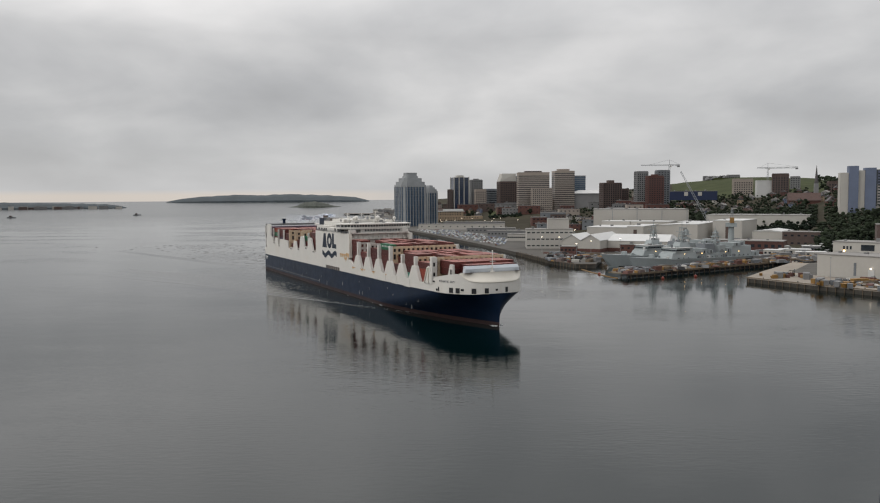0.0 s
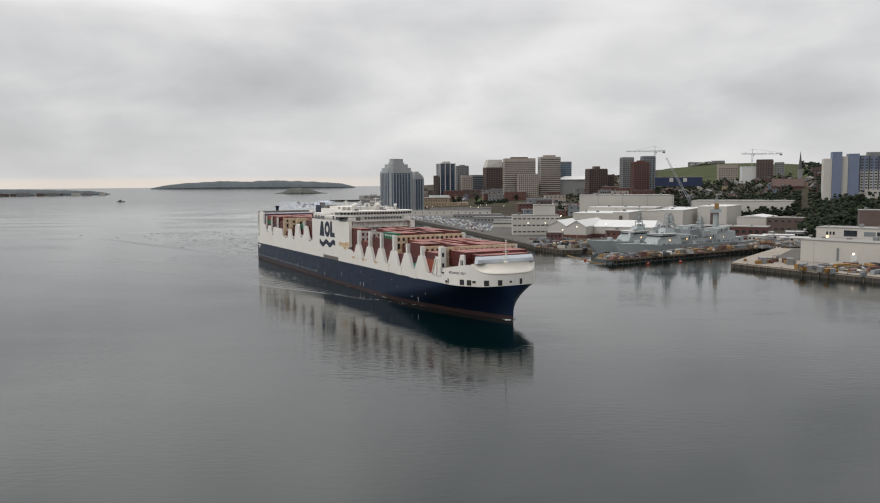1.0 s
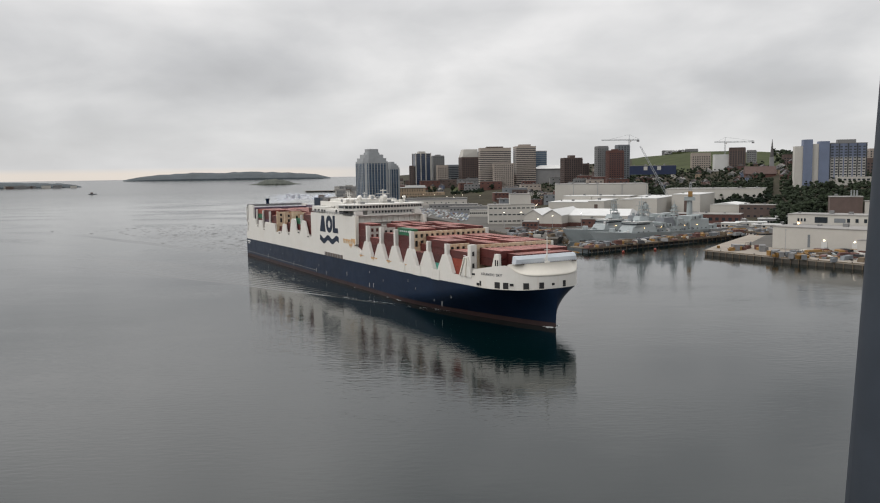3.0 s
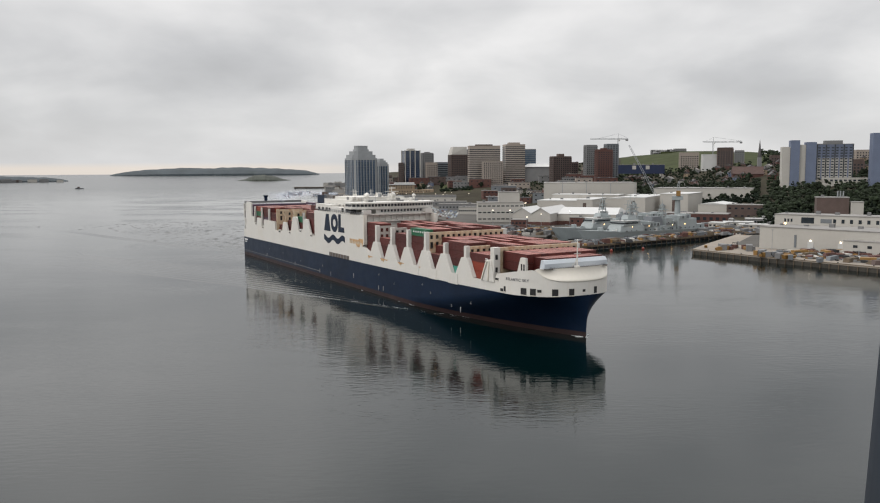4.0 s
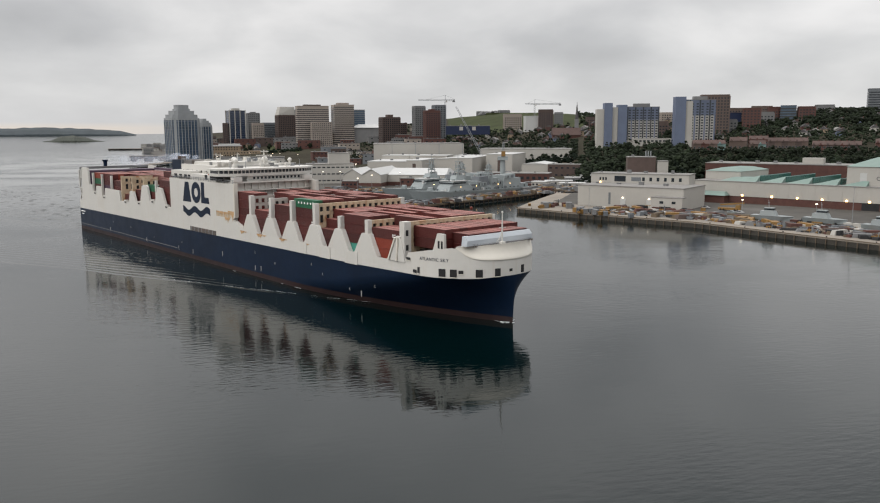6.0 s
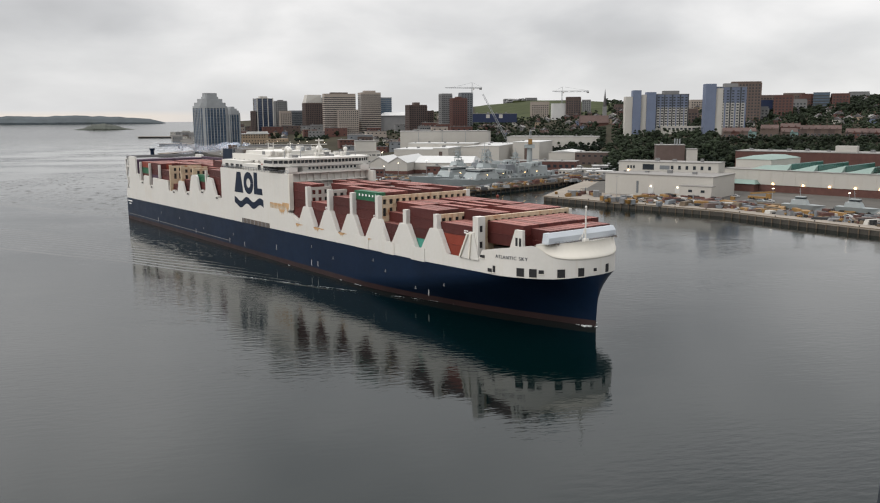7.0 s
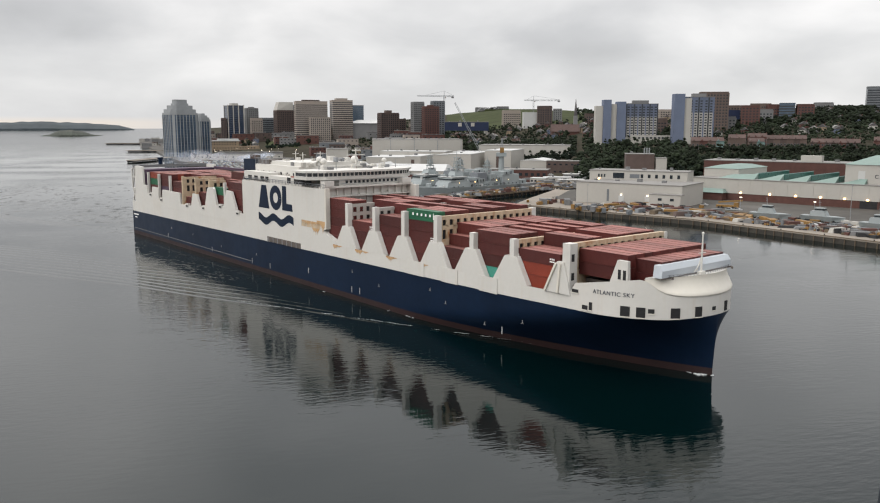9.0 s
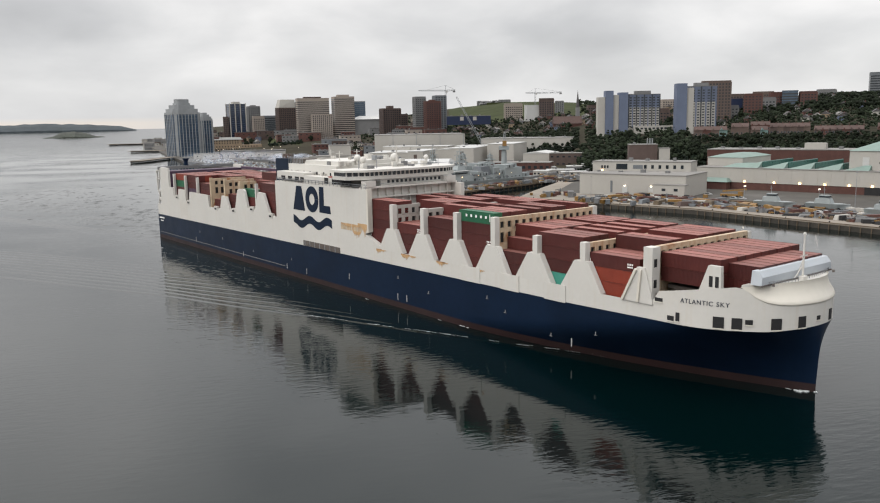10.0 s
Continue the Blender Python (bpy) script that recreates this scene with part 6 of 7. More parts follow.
woods("hill_woods", 35, 48, 1080, 1500, 1500, 9, 3.4, LEAF, "dense dark green trees over the far hillside")
woods("ridge_woods", 25, 36, 1350, 1800, 500, 8, 3.6, LEAF, "dark trees along the far ridge")
woods("slope_scrub", 25, 47, 660, 760, 900, 5, 2.0, LEAFD, "dark scrub at the foot of the slope")
woods("slope_scrub", 15.5, 25, 850, 960, 600, 6, 2.4, LEAFD, "dark scrub at the foot of the hill")
woods("belt_woods", 25, 32.5, 700, 850, 700, 8, 2.3, LEAF, "dense dark green belt of trees below the flats")
woods("belt_woods", 32.5, 47, 680, 785, 1100, 5, 2.0, LEAF, "dense dark green belt of trees below the terraces")
woods("belt_woods", 16.5, 25, 890, 1050, 900, 9, 2.6, LEAF, "dense dark green belt of trees below the hill")
woods("terrace_hedges", 32.6, 46.5, 796, 828, 420, 6.5, 2.0, LEAF, "garden trees and hedges in front of the terraces")
woods("garden_trees", 25.5, 47, 870, 1250, 2500, 7, 2.1, LEAF, "trees between the hillside houses")
woods("hilltop_trees", 18.2, 19.6, 1830, 1850, 60, 8, 3.4, GREYC, "bare grey-green trees on the hilltop")
woods("town_trees", 0, 14, 1500, 1800, 160, 7, 3.2, LEAF, "trees among the downtown blocks")
woods("street_trees", 8, 16.5, 1050, 1400, 330, 6, 2.5, LEAF, "street trees between the low city blocks")
woods("street_trees", 14.5, 24.5, 1060, 1340, 420, 7, 2.6, LEAF, "trees between houses below the grassy hill")
woods("mound_bushes", 3.4, 5.8, 1370, 1400, 60, 4, 2.4, LEAFD, "bushes round the grassy mound")


# ---- warships ----
def frigate(label, m, number=0):
    """A grey warship, 124 m, bow to -x."""
    th = thing("warship", label, "warship", m, group="moored warships")
    bm = B()
    st = [(-62, 0.0, 9.2), (-56, 1.6, 8.8), (-46, 3.8, 8.2), (-30, 6.4, 7.2), (0, 8.0, 6.4), (40, 8.0, 6.2), (60, 7.2, 6.2)]
    prev = None
    for x, hb, zt in st:
        wl = hb * 0.78
        xw = x + (7 if hb == 0 else 4 * (1 - hb / 8))
        cur = [bm.verts.new(p) for p in ((x, -hb, zt), (xw, -wl, 0.6), (xw, -wl * 0.9, -2), (xw, wl * 0.9, -2), (xw, wl, 0.6), (x, hb, zt))]
        if prev:
            for i in range(6):
                j = (i + 1) % 6
                bm.faces.new((prev[i], prev[j], cur[j], cur[i]))
        else:
            bm.faces.new(cur)
        prev = cur
    bm.faces.new(prev[::-1])
    part("hull", bm, NAVAL, th, "pale grey steel hull")
    part("hull_band", box(B(), -48, 60, -6.9, 6.9, -1.5, 0.75), BLACK, th)
    bm = B()
    prism(bm, [(-30, -6.4), (-8, -7.4), (-8, 7.4), (-30, 6.4)], 6.4, 10.6, [(-27.5, -5.6), (-8, -6.8), (-8, 6.8), (-27.5, 5.6)])
    prism(bm, [(-26, -6.2), (-10, -6.6), (-10, 6.6), (-26, 6.2)], 10.6, 13.6, [(-24.5, -6.2), (-11, -6.6), (-11, 6.6), (-24.5, 6.2)])
    prism(bm, [(-20, -3.4), (-11, -3.6), (-11, 3.6), (-20, 3.4)], 13.6, 17.2, [(-18, -2.6), (-11.5, -3), (-11.5, 3), (-18, 2.6)])
    part("bridge_house", bm, NAVAL, th, "grey bridge superstructure")
    part("bridge_window_band", box(B(), -25.9, -13, -6.55, 6.55, 11.9, 12.7), GLASS, th)
    part("wheelhouse_roof", box(B(), -25.2, -11.0, -6.9, 6.9, 13.61, 13.95), ROOFW, th, "white wheelhouse roof")
    for k in range(16):
        part("hull_scuttle", box(B(), -24 + k * 4.4, -23.4 + k * 4.4, -7.6 if k > 4 else -7.1, -7.0 if k > 4 else -6.6, 7.0, 7.5), BLACK, th)
    for x, y, w, z0, z1 in ((-2, -6.4, 5, 9.4, 12.6), (5, -6.0, 4, 9.4, 11.6), (15.5, -5.4, 6, 9.4, 14.2), (22, -6.2, 3.4, 9.4, 12.4), (47, -6.4, 8, 6.2, 9.0), (28, -6.9, 7, 13.41, 15.6), (38, -4, 5, 13.41, 16.2)):
        part("deckhouse_block", box(B(), x, x + w, y, -y * 0.8, z0, z1), NAVAL, th)
        part("doorway", box(B(), x + w * 0.4, x + w * 0.4 + 1.0, y - 0.06, y + 0.2, z0 + 0.2, z0 + 1.9), BLACK, th)
    bm = B()
    prism(bm, [(26, -7), (46, -7), (46, 7), (26, 7)], 6.2, 13.4, [(27, -6.4), (46, -6.4), (46, 6.4), (27, 6.4)])
    part("hangar", bm, NAVAL, th, "pale grey hangar")
    bm = B()
    prism(bm, [(2, -5), (14, -5), (14, 5), (2, 5)], 6.2, 15.5, [(4, -3.6), (13, -3.6), (13, 3.6), (4, 3.6)])
    part("funnel", bm, NAVALD, th)
    part("deckhouse", box(B(), -8, 26, -5.6, 5.6, 6.3, 9.4), NAVAL, th)
    for x, top in ((-14, 31), (18, 27)):
        bm = B()
        for a in (-1, 1):
            for b in (-1, 1):
                beam(bm, (x + a * 2.4, b * 2.4, 9), (x + a * 0.9, b * 0.9, top - 4), 0.5)
        for z, r in ((13.5, 2.6), (16.5, 2.4), (19.5, 2.0), (22.0, 1.5)):
            pb = box(B(), x - r, x + r, -r, r, z, z + 0.7)
            part("mast_platform", box(pb, x - r * 0.4, x + r * 0.4, -r * 0.5, r * 0.5, z + 0.7, z + 1.9), NAVAL, th)
        beam(bm, (x, -5, top - 7), (x, 5, top - 7), 0.3)
        beam(bm, (x, -3, top - 4.5), (x, 3, top - 4.5), 0.3)
        cyl(bm, x, 0, top - 5, top, 0.25, 0.1, 6)
        part("mast", bm, NAVAL, th, "grey lattice mast")
    for x, y, z, r in ((-10, 0, 17.4, 1.4), (24, 0, 11, 1.5), (8, 4.4, 11.0, 1.1)):
        part("radar_dome", ball(B(), x, y, z, r, 2), ROOFW, th, "white radar dome", smooth=True)
    bm = B()
    cyl(bm, -41, 0, 7.6, 10.2, 2.2, 1.8)
    beam(bm, (-42, 0, 9.4), (-49, 0, 10.4), 0.35)
    part("gun", bm, NAVAL, th, "grey deck gun")
    for k in range(5):
        x = -5 + k * 8
        part("locker", box(B(), x, x + 2.2, -7.2, -5.8, 6.3, 8.2), crng.choice([NAVAL, NAVALD, ROOFW]), th)
    for k in range(58):
        x = crng.uniform(-34, 58)
        z = 13.9 if -25 < x < -11 else (10.6 if -27 < x < -9 else (15.5 if 4 < x < 12 else (13.4 if 27 < x < 45 else 9.4 if -8 < x < 26 else 6.3)))
        y = crng.uniform(-4.8, 4.2)
        part("deck_fitting", box(B(), x, x + crng.uniform(0.6, 2.6), y, y + crng.uniform(0.5, 1.8), z, z + crng.uniform(0.5, 2.4)), crng.choice([NAVAL, NAVAL, NAVALD, ROOFW, GREYC]), th)
    for x, y in ((-6, -5), (16, -5)):
        part("ship_boat", prism(B(), [(x, y - 0.8), (x + 4, y - 0.8), (x + 5.5, y), (x + 4, y + 0.8), (x, y + 0.8)], 9.6, 10.8), NAVALD, th, "dark inflatable boat")
    bm = B()
    for k in range(22):
        x = -56 + k * 5.2
        y = 7.6 if x > -20 else 7.6 * (x + 62) / 42
        beam(bm, (x, -y, 6.3), (x, -y, 7.8 + (1.2 if x < -40 else 0)), 0.1)
    part("guard_rail", bm, NAVAL, th)
    for x in (-19, -3, 20, 33):
        part("lamp", box(B(), x, x + 0.3, -7.3, -7.0, 9.6, 9.9), LAMPLIT, th, "lit deck lamp")
    return th


f_dir = math.degrees(math.atan2(574 - 470, 262 - 104))
frigate("pale grey frigate moored at the jetty", pose(171, 537, 0, 0, 0, f_dir - 3))
frigate("pale grey frigate moored outside another", pose(160, 566, 0, 0, 0, f_dir - 3))
# small white tender and barge near the frigates
barge = solid("work_barge", box(B(), -14, 14, -4, 4, -1, 1.6), NAVALD, "flat dark work barge alongside", "barge", m=pose(120, 505, 0, 0, 0, 38))


# floating boom off the jetty, with buoys
fb = thing("floating_boom", "thin orange floating boom round the moored warships", "boom")
pts_b = [(92, 524), (94, 508), (97, 490), (99, 476), (103, 466)]
for (xa, ya), (xb, yb2) in zip(pts_b, pts_b[1:]):
    part("boom_float", beam(B(), (xa, ya, 0.1), (xb, yb2, 0.1), 0.45), YELLOW, fb)
for x, y in ((97, 490), (150, 472), (128, 462)):
    by = thing("buoy", "small orange mooring buoy on the water", "buoy", pose(x, y, 0), group="mooring buoys")
    part("float", ball(B(), 0, 0, 0.4, 0.9, 2), ORANGER, by, smooth=True)
    part("ring", cyl(B(), 0, 0, 1.2, 1.6, 0.15), STEEL, by)
# bollards along the quays
bol = mesh_of(cyl(cyl(B(), 0, 0, 0, 0.5, 0.22, 0.2, 8), 0, 0, 0.5, 0.75, 0.34, 0.3, 8), "post", BLACK)
first = None
for (xa, ya), (xb, yb2) in list(zip(RIGHT_EDGE, RIGHT_EDGE[1:5])) + [((62, 655), (79, 563)), ((79, 563), (90, 533))]:
    L = math.hypot(xb - xa, yb2 - ya)
    nx_, ny_ = -(yb2 - ya) / L, (xb - xa) / L
    if nx_ < 0:
        nx_, ny_ = -nx_, -ny_
    for i in range(int(L / 15)):
        k = (i + 0.5) / int(L / 15)
        bo = thing("bollard", "black iron mooring bollard on the quay", "bollard", pose(xa + (xb - xa) * k + nx_ * 1.2, ya + (yb2 - ya) * k + ny_ * 1.2, 2.6), group="quay bollards")
        part("post", bol, None, bo)


# ---- cranes and poles ----
def lattice(bm, p, q, w0, w1, n, t=0.18):
    p, q = Vector(p), Vector(q)
    d = (q - p).normalized()
    s = d.cross(Vector((0, 0, 1)))
    s = s.normalized() if s.length > 1e-3 else Vector((1, 0, 0))
    u = d.cross(s)
    ring = []
    for k in range(n + 1):
        w = w0 + (w1 - w0) * k / n
        c = p + (q - p) * k / n
        ring.append([c + s * a * w / 2 + u * b * w / 2 for a, b in ((-1, -1), (1, -1), (1, 1), (-1, 1))])
    for a, b in zip(ring, ring[1:]):
        for i in range(4):
            beam(bm, a[i], b[i], t)
            beam(bm, a[i], b[(i + 1) % 4], t * 0.7)
    return bm


def tower_crane(az, d, base, top, jib_l, jib_r, label):
    th = thing("tower_crane", label, "crane", facing(az, d, 0, 0), group="tower cranes")
    part("mast", lattice(B(), (0, 0, base), (0, 0, top), 2.2, 2.2, 14, 0.4), STEEL, th)
    part("jib", lattice(B(), (0, 0, top), (-jib_l, 0, top + 0.5), 1.8, 1.0, 14, 0.35), STEEL, th)
    part("counter_jib", lattice(B(), (0, 0, top), (jib_r, 0, top), 1.8, 1.8, 4, 0.4), STEEL, th)
    part("counterweight", box(B(), jib_r - 4, jib_r, -1, 1, top - 3, top - 0.2), GREYC, th)
    bm = B()
    beam(bm, (0, 0, top), (0, 0, top + 8), 0.6)
    beam(bm, (0, 0, top + 8), (-jib_l * 0.7, 0, top + 1.2), 0.25)
    beam(bm, (0, 0, top + 8), (jib_r, 0, top + 1), 0.25)
    part("tie_bars", bm, STEEL, th)
    part("cab", box(B(), 1.2, 3, -1.5, 1.5, top - 3, top - 0.5), PALE, th)


tower_crane(15.82, 1270, 20, 93, 42, 15, "tall pale tower crane among apartment towers")
tower_crane(22.04, 1450, 50, 92, 17, 46, "tall pale tower crane beside the hill")
dc = thing("dock_crane", "grey dock crane with orange cab and long lattice boom", "crane", facing(19.85, 640, 2.2, 0))
part("pedestal", cyl(B(), 0, 0, 0, 22, 2.6, 1.9, 12), NAVAL, dc, "grey pedestal")
part("platform", box(B(), -4, 4, -3, 3, 22, 25), NAVAL, dc)
part("cab", box(B(), -1.2, 2, -3.5, -0.5, 25, 29), YELLOW, dc, "orange yellow crane cab")
part("frame_top", lattice(B(), (0, 0, 25), (0.5, 0, 36), 2.4, 0.8, 5, 0.35), STEEL, dc)
bc = thing("boom_crane", "grey lattice boom crane leaning over the dock", "crane", facing(18.9, 830, 2.2, 0))
part("boom", lattice(B(), (0, 0, 6), (-34, 0, 69), 2.6, 1.2, 22, 0.26), STEEL, bc, "long grey lattice boom")
part("carrier", box(B(), -3, 6, -3, 3, 0, 6), YELLOW, bc)


def lamp_post(x, y, z, h, lit=True):
    th = thing("lamp_post", "tall steel yard lamp post", "lamp post", pose(x, y, z), group="yard lamps")
    part("pole", cyl(B(), 0, 0, 0, h, 0.16, 0.09, 6), STEEL, th)
    part("lamp_head", box(B(), -0.5, 0.5, -0.25, 0.25, h, h + 0.3), LAMPW if lit else STEEL, th)


for az, d, h, lit in ((42.6, 420, 18, False), (40.5, 430, 9, True), (25.9, 470, 12, False), (8.4, 620, 14, True), (9.6, 600, 10, True), (12.6, 640, 12, True), (15.0, 640, 12, True), (7.2, 660, 12, True), (36, 455, 8, True), (45.4, 430, 8, True), (10.6, 640, 10, True)):
    x, y, z = polar(az, d, 2.6)
    lamp_post(x, y, z, h, lit)
for i in range(26):
    az = crng.uniform(-1, 15)
    x, y, z = polar(az, crng.uniform(1150, 1380) if az < 8 else crng.uniform(800, 1100), 0)
    lamp_post(x, y, 2.2, 9)


# ---- vehicles and yard clutter ----
def car(mat, label):
    th = thing("parked_car", label, "car", group="parked cars")
    bm = B()
    profile(bm, [(-2.2, 0.35), (2.2, 0.35), (2.2, 0.85), (1.2, 0.95), (0.5, 1.45), (-1.2, 1.45), (-2.1, 0.95)], -0.88, 0.88)
    part("body", bm, mat, th)
    part("window_band", profile(B(), [(-1.75, 0.96), (1.02, 0.96), (0.46, 1.40), (-1.16, 1.40)], -0.89, 0.89), GLASS, th)
    return th


CARS = [car(STONE, "white car parked in the dockyard"), car(NAVALD, "dark grey car parked in the dockyard"), car(NAVAL, "silver car parked in the dockyard"), car(BRICK, "red car parked in the dockyard"), car(SLATEB, "blue car parked in the dockyard")]
parked = set()


def park(x, y, z, a, k):
    m = pose(x, y, z, 0, 0, a)
    if k not in parked:
        parked.add(k)
        CARS[k].matrix_basis = m
    else:
        copy_thing(CARS[k], m)


for row in range(25):
    y = 672 + row * 17
    x0 = table(y, [(655, 62), (760, 40), (930, 0), (1100, -45), (1236, -62)]) + 7
    for i in range(16):
        if crng.random() < 0.72 and not (x0 + i * 3.0 > 52 + (y - 690) * 0.12 and y < 820):
            park(x0 + i * 3.0, y + crng.uniform(-0.4, 0.4), 2.62, 90 + crng.uniform(-3, 3), crng.choice([0, 0, 1, 1, 2, 2, 3, 4]))
for i in range(26):
    az = 24.5 + i * 0.32
    x, y, z = polar(az, 600 + (i % 3) * 22, 2.65)
    park(x, y, z, crng.uniform(40, 70), crng.choice([0, 1, 2, 3, 4]))
for i in range(7):
    x, y, z = polar(8.3 + i * 0.25, 575 + i * 6, 2.62)
    park(x, y, z, 75, crng.choice([0, 1, 2]))


def crate(label, mat, w, d, h):
    th = thing("equipment_crate", label, "crate", group="quay stores")
    part("box", box(B(), -w / 2, w / 2, -d / 2, d / 2, 0, h), mat, th)
    part("lid", box(B(), -w / 2 - 0.05, w / 2 + 0.05, -d / 2 - 0.05, d / 2 + 0.05, h, h + 0.12), mat, th)
    return th


def skip(mat, label):
    th = thing("steel_skip", label, "skip", group="quay stores")
    bm = B()
    profile(bm, [(-1.6, 0.1), (1.6, 0.1), (2.2, 1.6), (-2.2, 1.6)], -0.95, 0.95)
    part("tub", bm, mat, th)
    part("rim", box(B(), -2.3, 2.3, -1.0, 1.0, 1.6, 1.75), mat, th)
    return th


def forklift():
    th = thing("forklift", "small yellow forklift truck", "forklift", group="quay machines")
    part("body", box(B(), -1.4, 1.0, -0.7, 0.7, 0.4, 1.4), YELLOW, th)
    bm = B()
    for x in (-1.0, 0.7):
        for y in (-0.6, 0.6):
            beam(bm, (x, y, 1.4), (x, y, 2.4), 0.1)
    box(bm, -1.1, 0.8, -0.7, 0.7, 2.4, 2.5)
    part("cage", bm, BLACK, th)
    bm = B()
    box(bm, 1.1, 1.25, -0.5, 0.5, 0.1, 3.0)
    box(bm, 1.25, 2.4, -0.4, -0.25, 0.1, 0.2)
    box(bm, 1.25, 2.4, 0.25, 0.4, 0.1, 0.2)
    part("mast", bm, STEEL, th)
    for x in (-0.9, 0.7):
        for y in (-0.75, 0.55):
            part("wheel", profile(B(), [(x + 0.4 * math.cos(k * 0.785), 0.4 + 0.4 * math.sin(k * 0.785)) for k in range(8)], y, y + 0.2), BLACK, th)
    return th


STORES = [crate("dark grey equipment crate on the quay", NAVALD, 2.4, 2.0, 2.0), crate("pale site container on the quay", GREYC, 6.0, 2.4, 2.5), crate("yellow equipment crate on the quay", YELLOW, 2.6, 2.0, 1.8),
          crate("rust red steel crate on the quay", BRICK, 3.2, 2.2, 2.0), skip(YELLOW, "yellow steel skip on the quay"), skip(NAVALD, "dark steel skip on the quay"), forklift(), crate("stack of brown timber on the quay", TIMBER, 5.0, 1.8, 1.4)]
stored = set()


def store(x, y, z, a, k, s=1.0):
    m = pose(x, y, z, 0, 0, a)
    if k not in stored:
        stored.add(k)
        STORES[k].matrix_basis = m
        return
    o = copy_thing(STORES[k], m)
    o.scale = (s, s, s)


# along the jetty beside the frigates
jd = Vector((158, 104, 0)).normalized()
jn = Vector((-jd.y, jd.x, 0))
for i in range(80):
    p = Vector((104, 470, 0)) + jd * crng.uniform(3, 185) + jn * crng.uniform(-6, 6)
    store(p.x, p.y, 2.8, math.degrees(math.atan2(jd.y, jd.x)) + crng.uniform(-15, 15), crng.choice([0, 0, 1, 2, 2, 3, 5, 7]), crng.uniform(0.7, 1.3))
# along the near quay, in front of the works
edge = [Vector((188, 403, 0)), Vector((224, 347, 0)), Vector((241, 290, 0)), Vector((254, 250, 0))]
for i in range(150):
    k = crng.randrange(3)
    t = crng.random()
    p = edge[k].lerp(edge[k + 1], t)
    d = (edge[k + 1] - edge[k]).normalized()
    n = Vector((-d.y, d.x, 0))
    if n.x < 0:
        n = -n
    p = p + n * crng.choice([crng.uniform(9, 16), crng.uniform(14, 46), crng.uniform(20, 60)])
    store(p.x, p.y, 2.6, math.degrees(math.atan2(d.y, d.x)) + crng.uniform(-20, 20), crng.choice([0, 3, 2, 2, 3, 3, 4, 5, 6, 6, 7, 7, 7, 5, 1]), crng.choice([crng.uniform(0.3, 0.7), crng.uniform(0.5, 1.1)]))
    if i % 4 == 0:
        q = p + d * crng.uniform(-4, 4) + n * crng.uniform(6, 18)
        park(q.x, q.y, 2.62, math.degrees(math.atan2(d.y, d.x)) + crng.uniform(-12, 12), crng.choice([0, 0, 1, 2, 3]))
for i in range(30):
    az = crng.uniform(21.5, 29)
    x, y, z = polar(az, crng.uniform(470, 490) if az < 25 else crng.uniform(440, 452) - (az - 25) * 4, 2.6)
    store(x, y, z, crng.uniform(0, 90), crng.choice([0, 1, 2, 3, 4, 6]), crng.uniform(0.8, 1.3))
for i in range(26):
    x, y = crng.uniform(84, 116), crng.uniform(545, 640)
    store(x, y, 2.6, crng.uniform(0, 90), crng.choice([0, 1, 3, 5, 7]), crng.uniform(0.7, 1.2))
for i in range(60):
    x, y, z = polar(crng.uniform(21, 26), crng.uniform(590, 680), 2.7)
    store(x, y, z, crng.uniform(0, 90), crng.choice([0, 1, 1, 2, 3, 5]), crng.uniform(0.9, 1.6))


def yard_clutter(name, spots, mats, label):
    """Odds and ends too many to count: crates, drums, planks and machine parts, joined into one."""
    bm = B()
    kinds = []
    for x, y, z in spots:
        a, k = crng.uniform(0, 3.14), crng.randrange(4)
        w, d, h = (crng.uniform(0.6, 1.6), crng.uniform(0.5, 1.2), crng.uniform(0.4, 1.3)) if k else (crng.uniform(2.5, 6), crng.uniform(0.8, 2.2), crng.uniform(0.5, 2.4))
        n0 = len(bm.faces)
        if k == 3:
            cyl(bm, x, y, z, z + h, w * 0.45, None, 8)
        else:
            ca, sa = math.cos(a), math.sin(a)
            t = crng.uniform(0.75, 1.0)
            base = [(x + ca * u - sa * v, y + sa * u + ca * v) for u, v in ((-w, -d), (w, -d), (w, d), (-w, d))]
            prism(bm, base, z, z + h, [(x + (px - x) * t, y + (py - y) * t) for px, py in base])
        kinds += [crng.randrange(len(mats))] * (len(bm.faces) - n0)
    me = mesh_of(bm, name, *mats)
    me.polygons.foreach_set("material_index", kinds)
    return tagged(new(name, me), label, "clutter", kind="stuff")


CLUTTER = [BLACK, TIMBER, NAVALD, BROWN, YELLOW, GREYC, BRICK, PALE, BLACK]
spots = []
for i in range(760):
    k = crng.randrange(3)
    p = edge[k].lerp(edge[k + 1], crng.random())
    d = (edge[k + 1] - edge[k]).normalized()
    n = Vector((-d.y, d.x, 0)) if d.y < 0 else Vector((d.y, -d.x, 0))
    p = p + n * (12 + 34 * crng.random() ** 1.2)
    spots.append((p.x, p.y, 2.607))
yard_clutter("yard_clutter", spots, CLUTTER, "dense dark clutter of stores and machinery on the yard")
spots = []
for i in range(420):
    p = Vector((104, 470, 0)) + jd * crng.uniform(2, 187) + jn * crng.uniform(-6.6, 7)
    spots.append((p.x, p.y, 2.8))
yard_clutter("jetty_clutter", spots, CLUTTER, "dense clutter of stores along the jetty")
spots = [polar(crng.uniform(20.5, 27), crng.uniform(585, 700), 2.3) for i in range(500)] + [polar(crng.uniform(7.6, 11.5), crng.uniform(560, 640), 2.6) for i in range(120)]
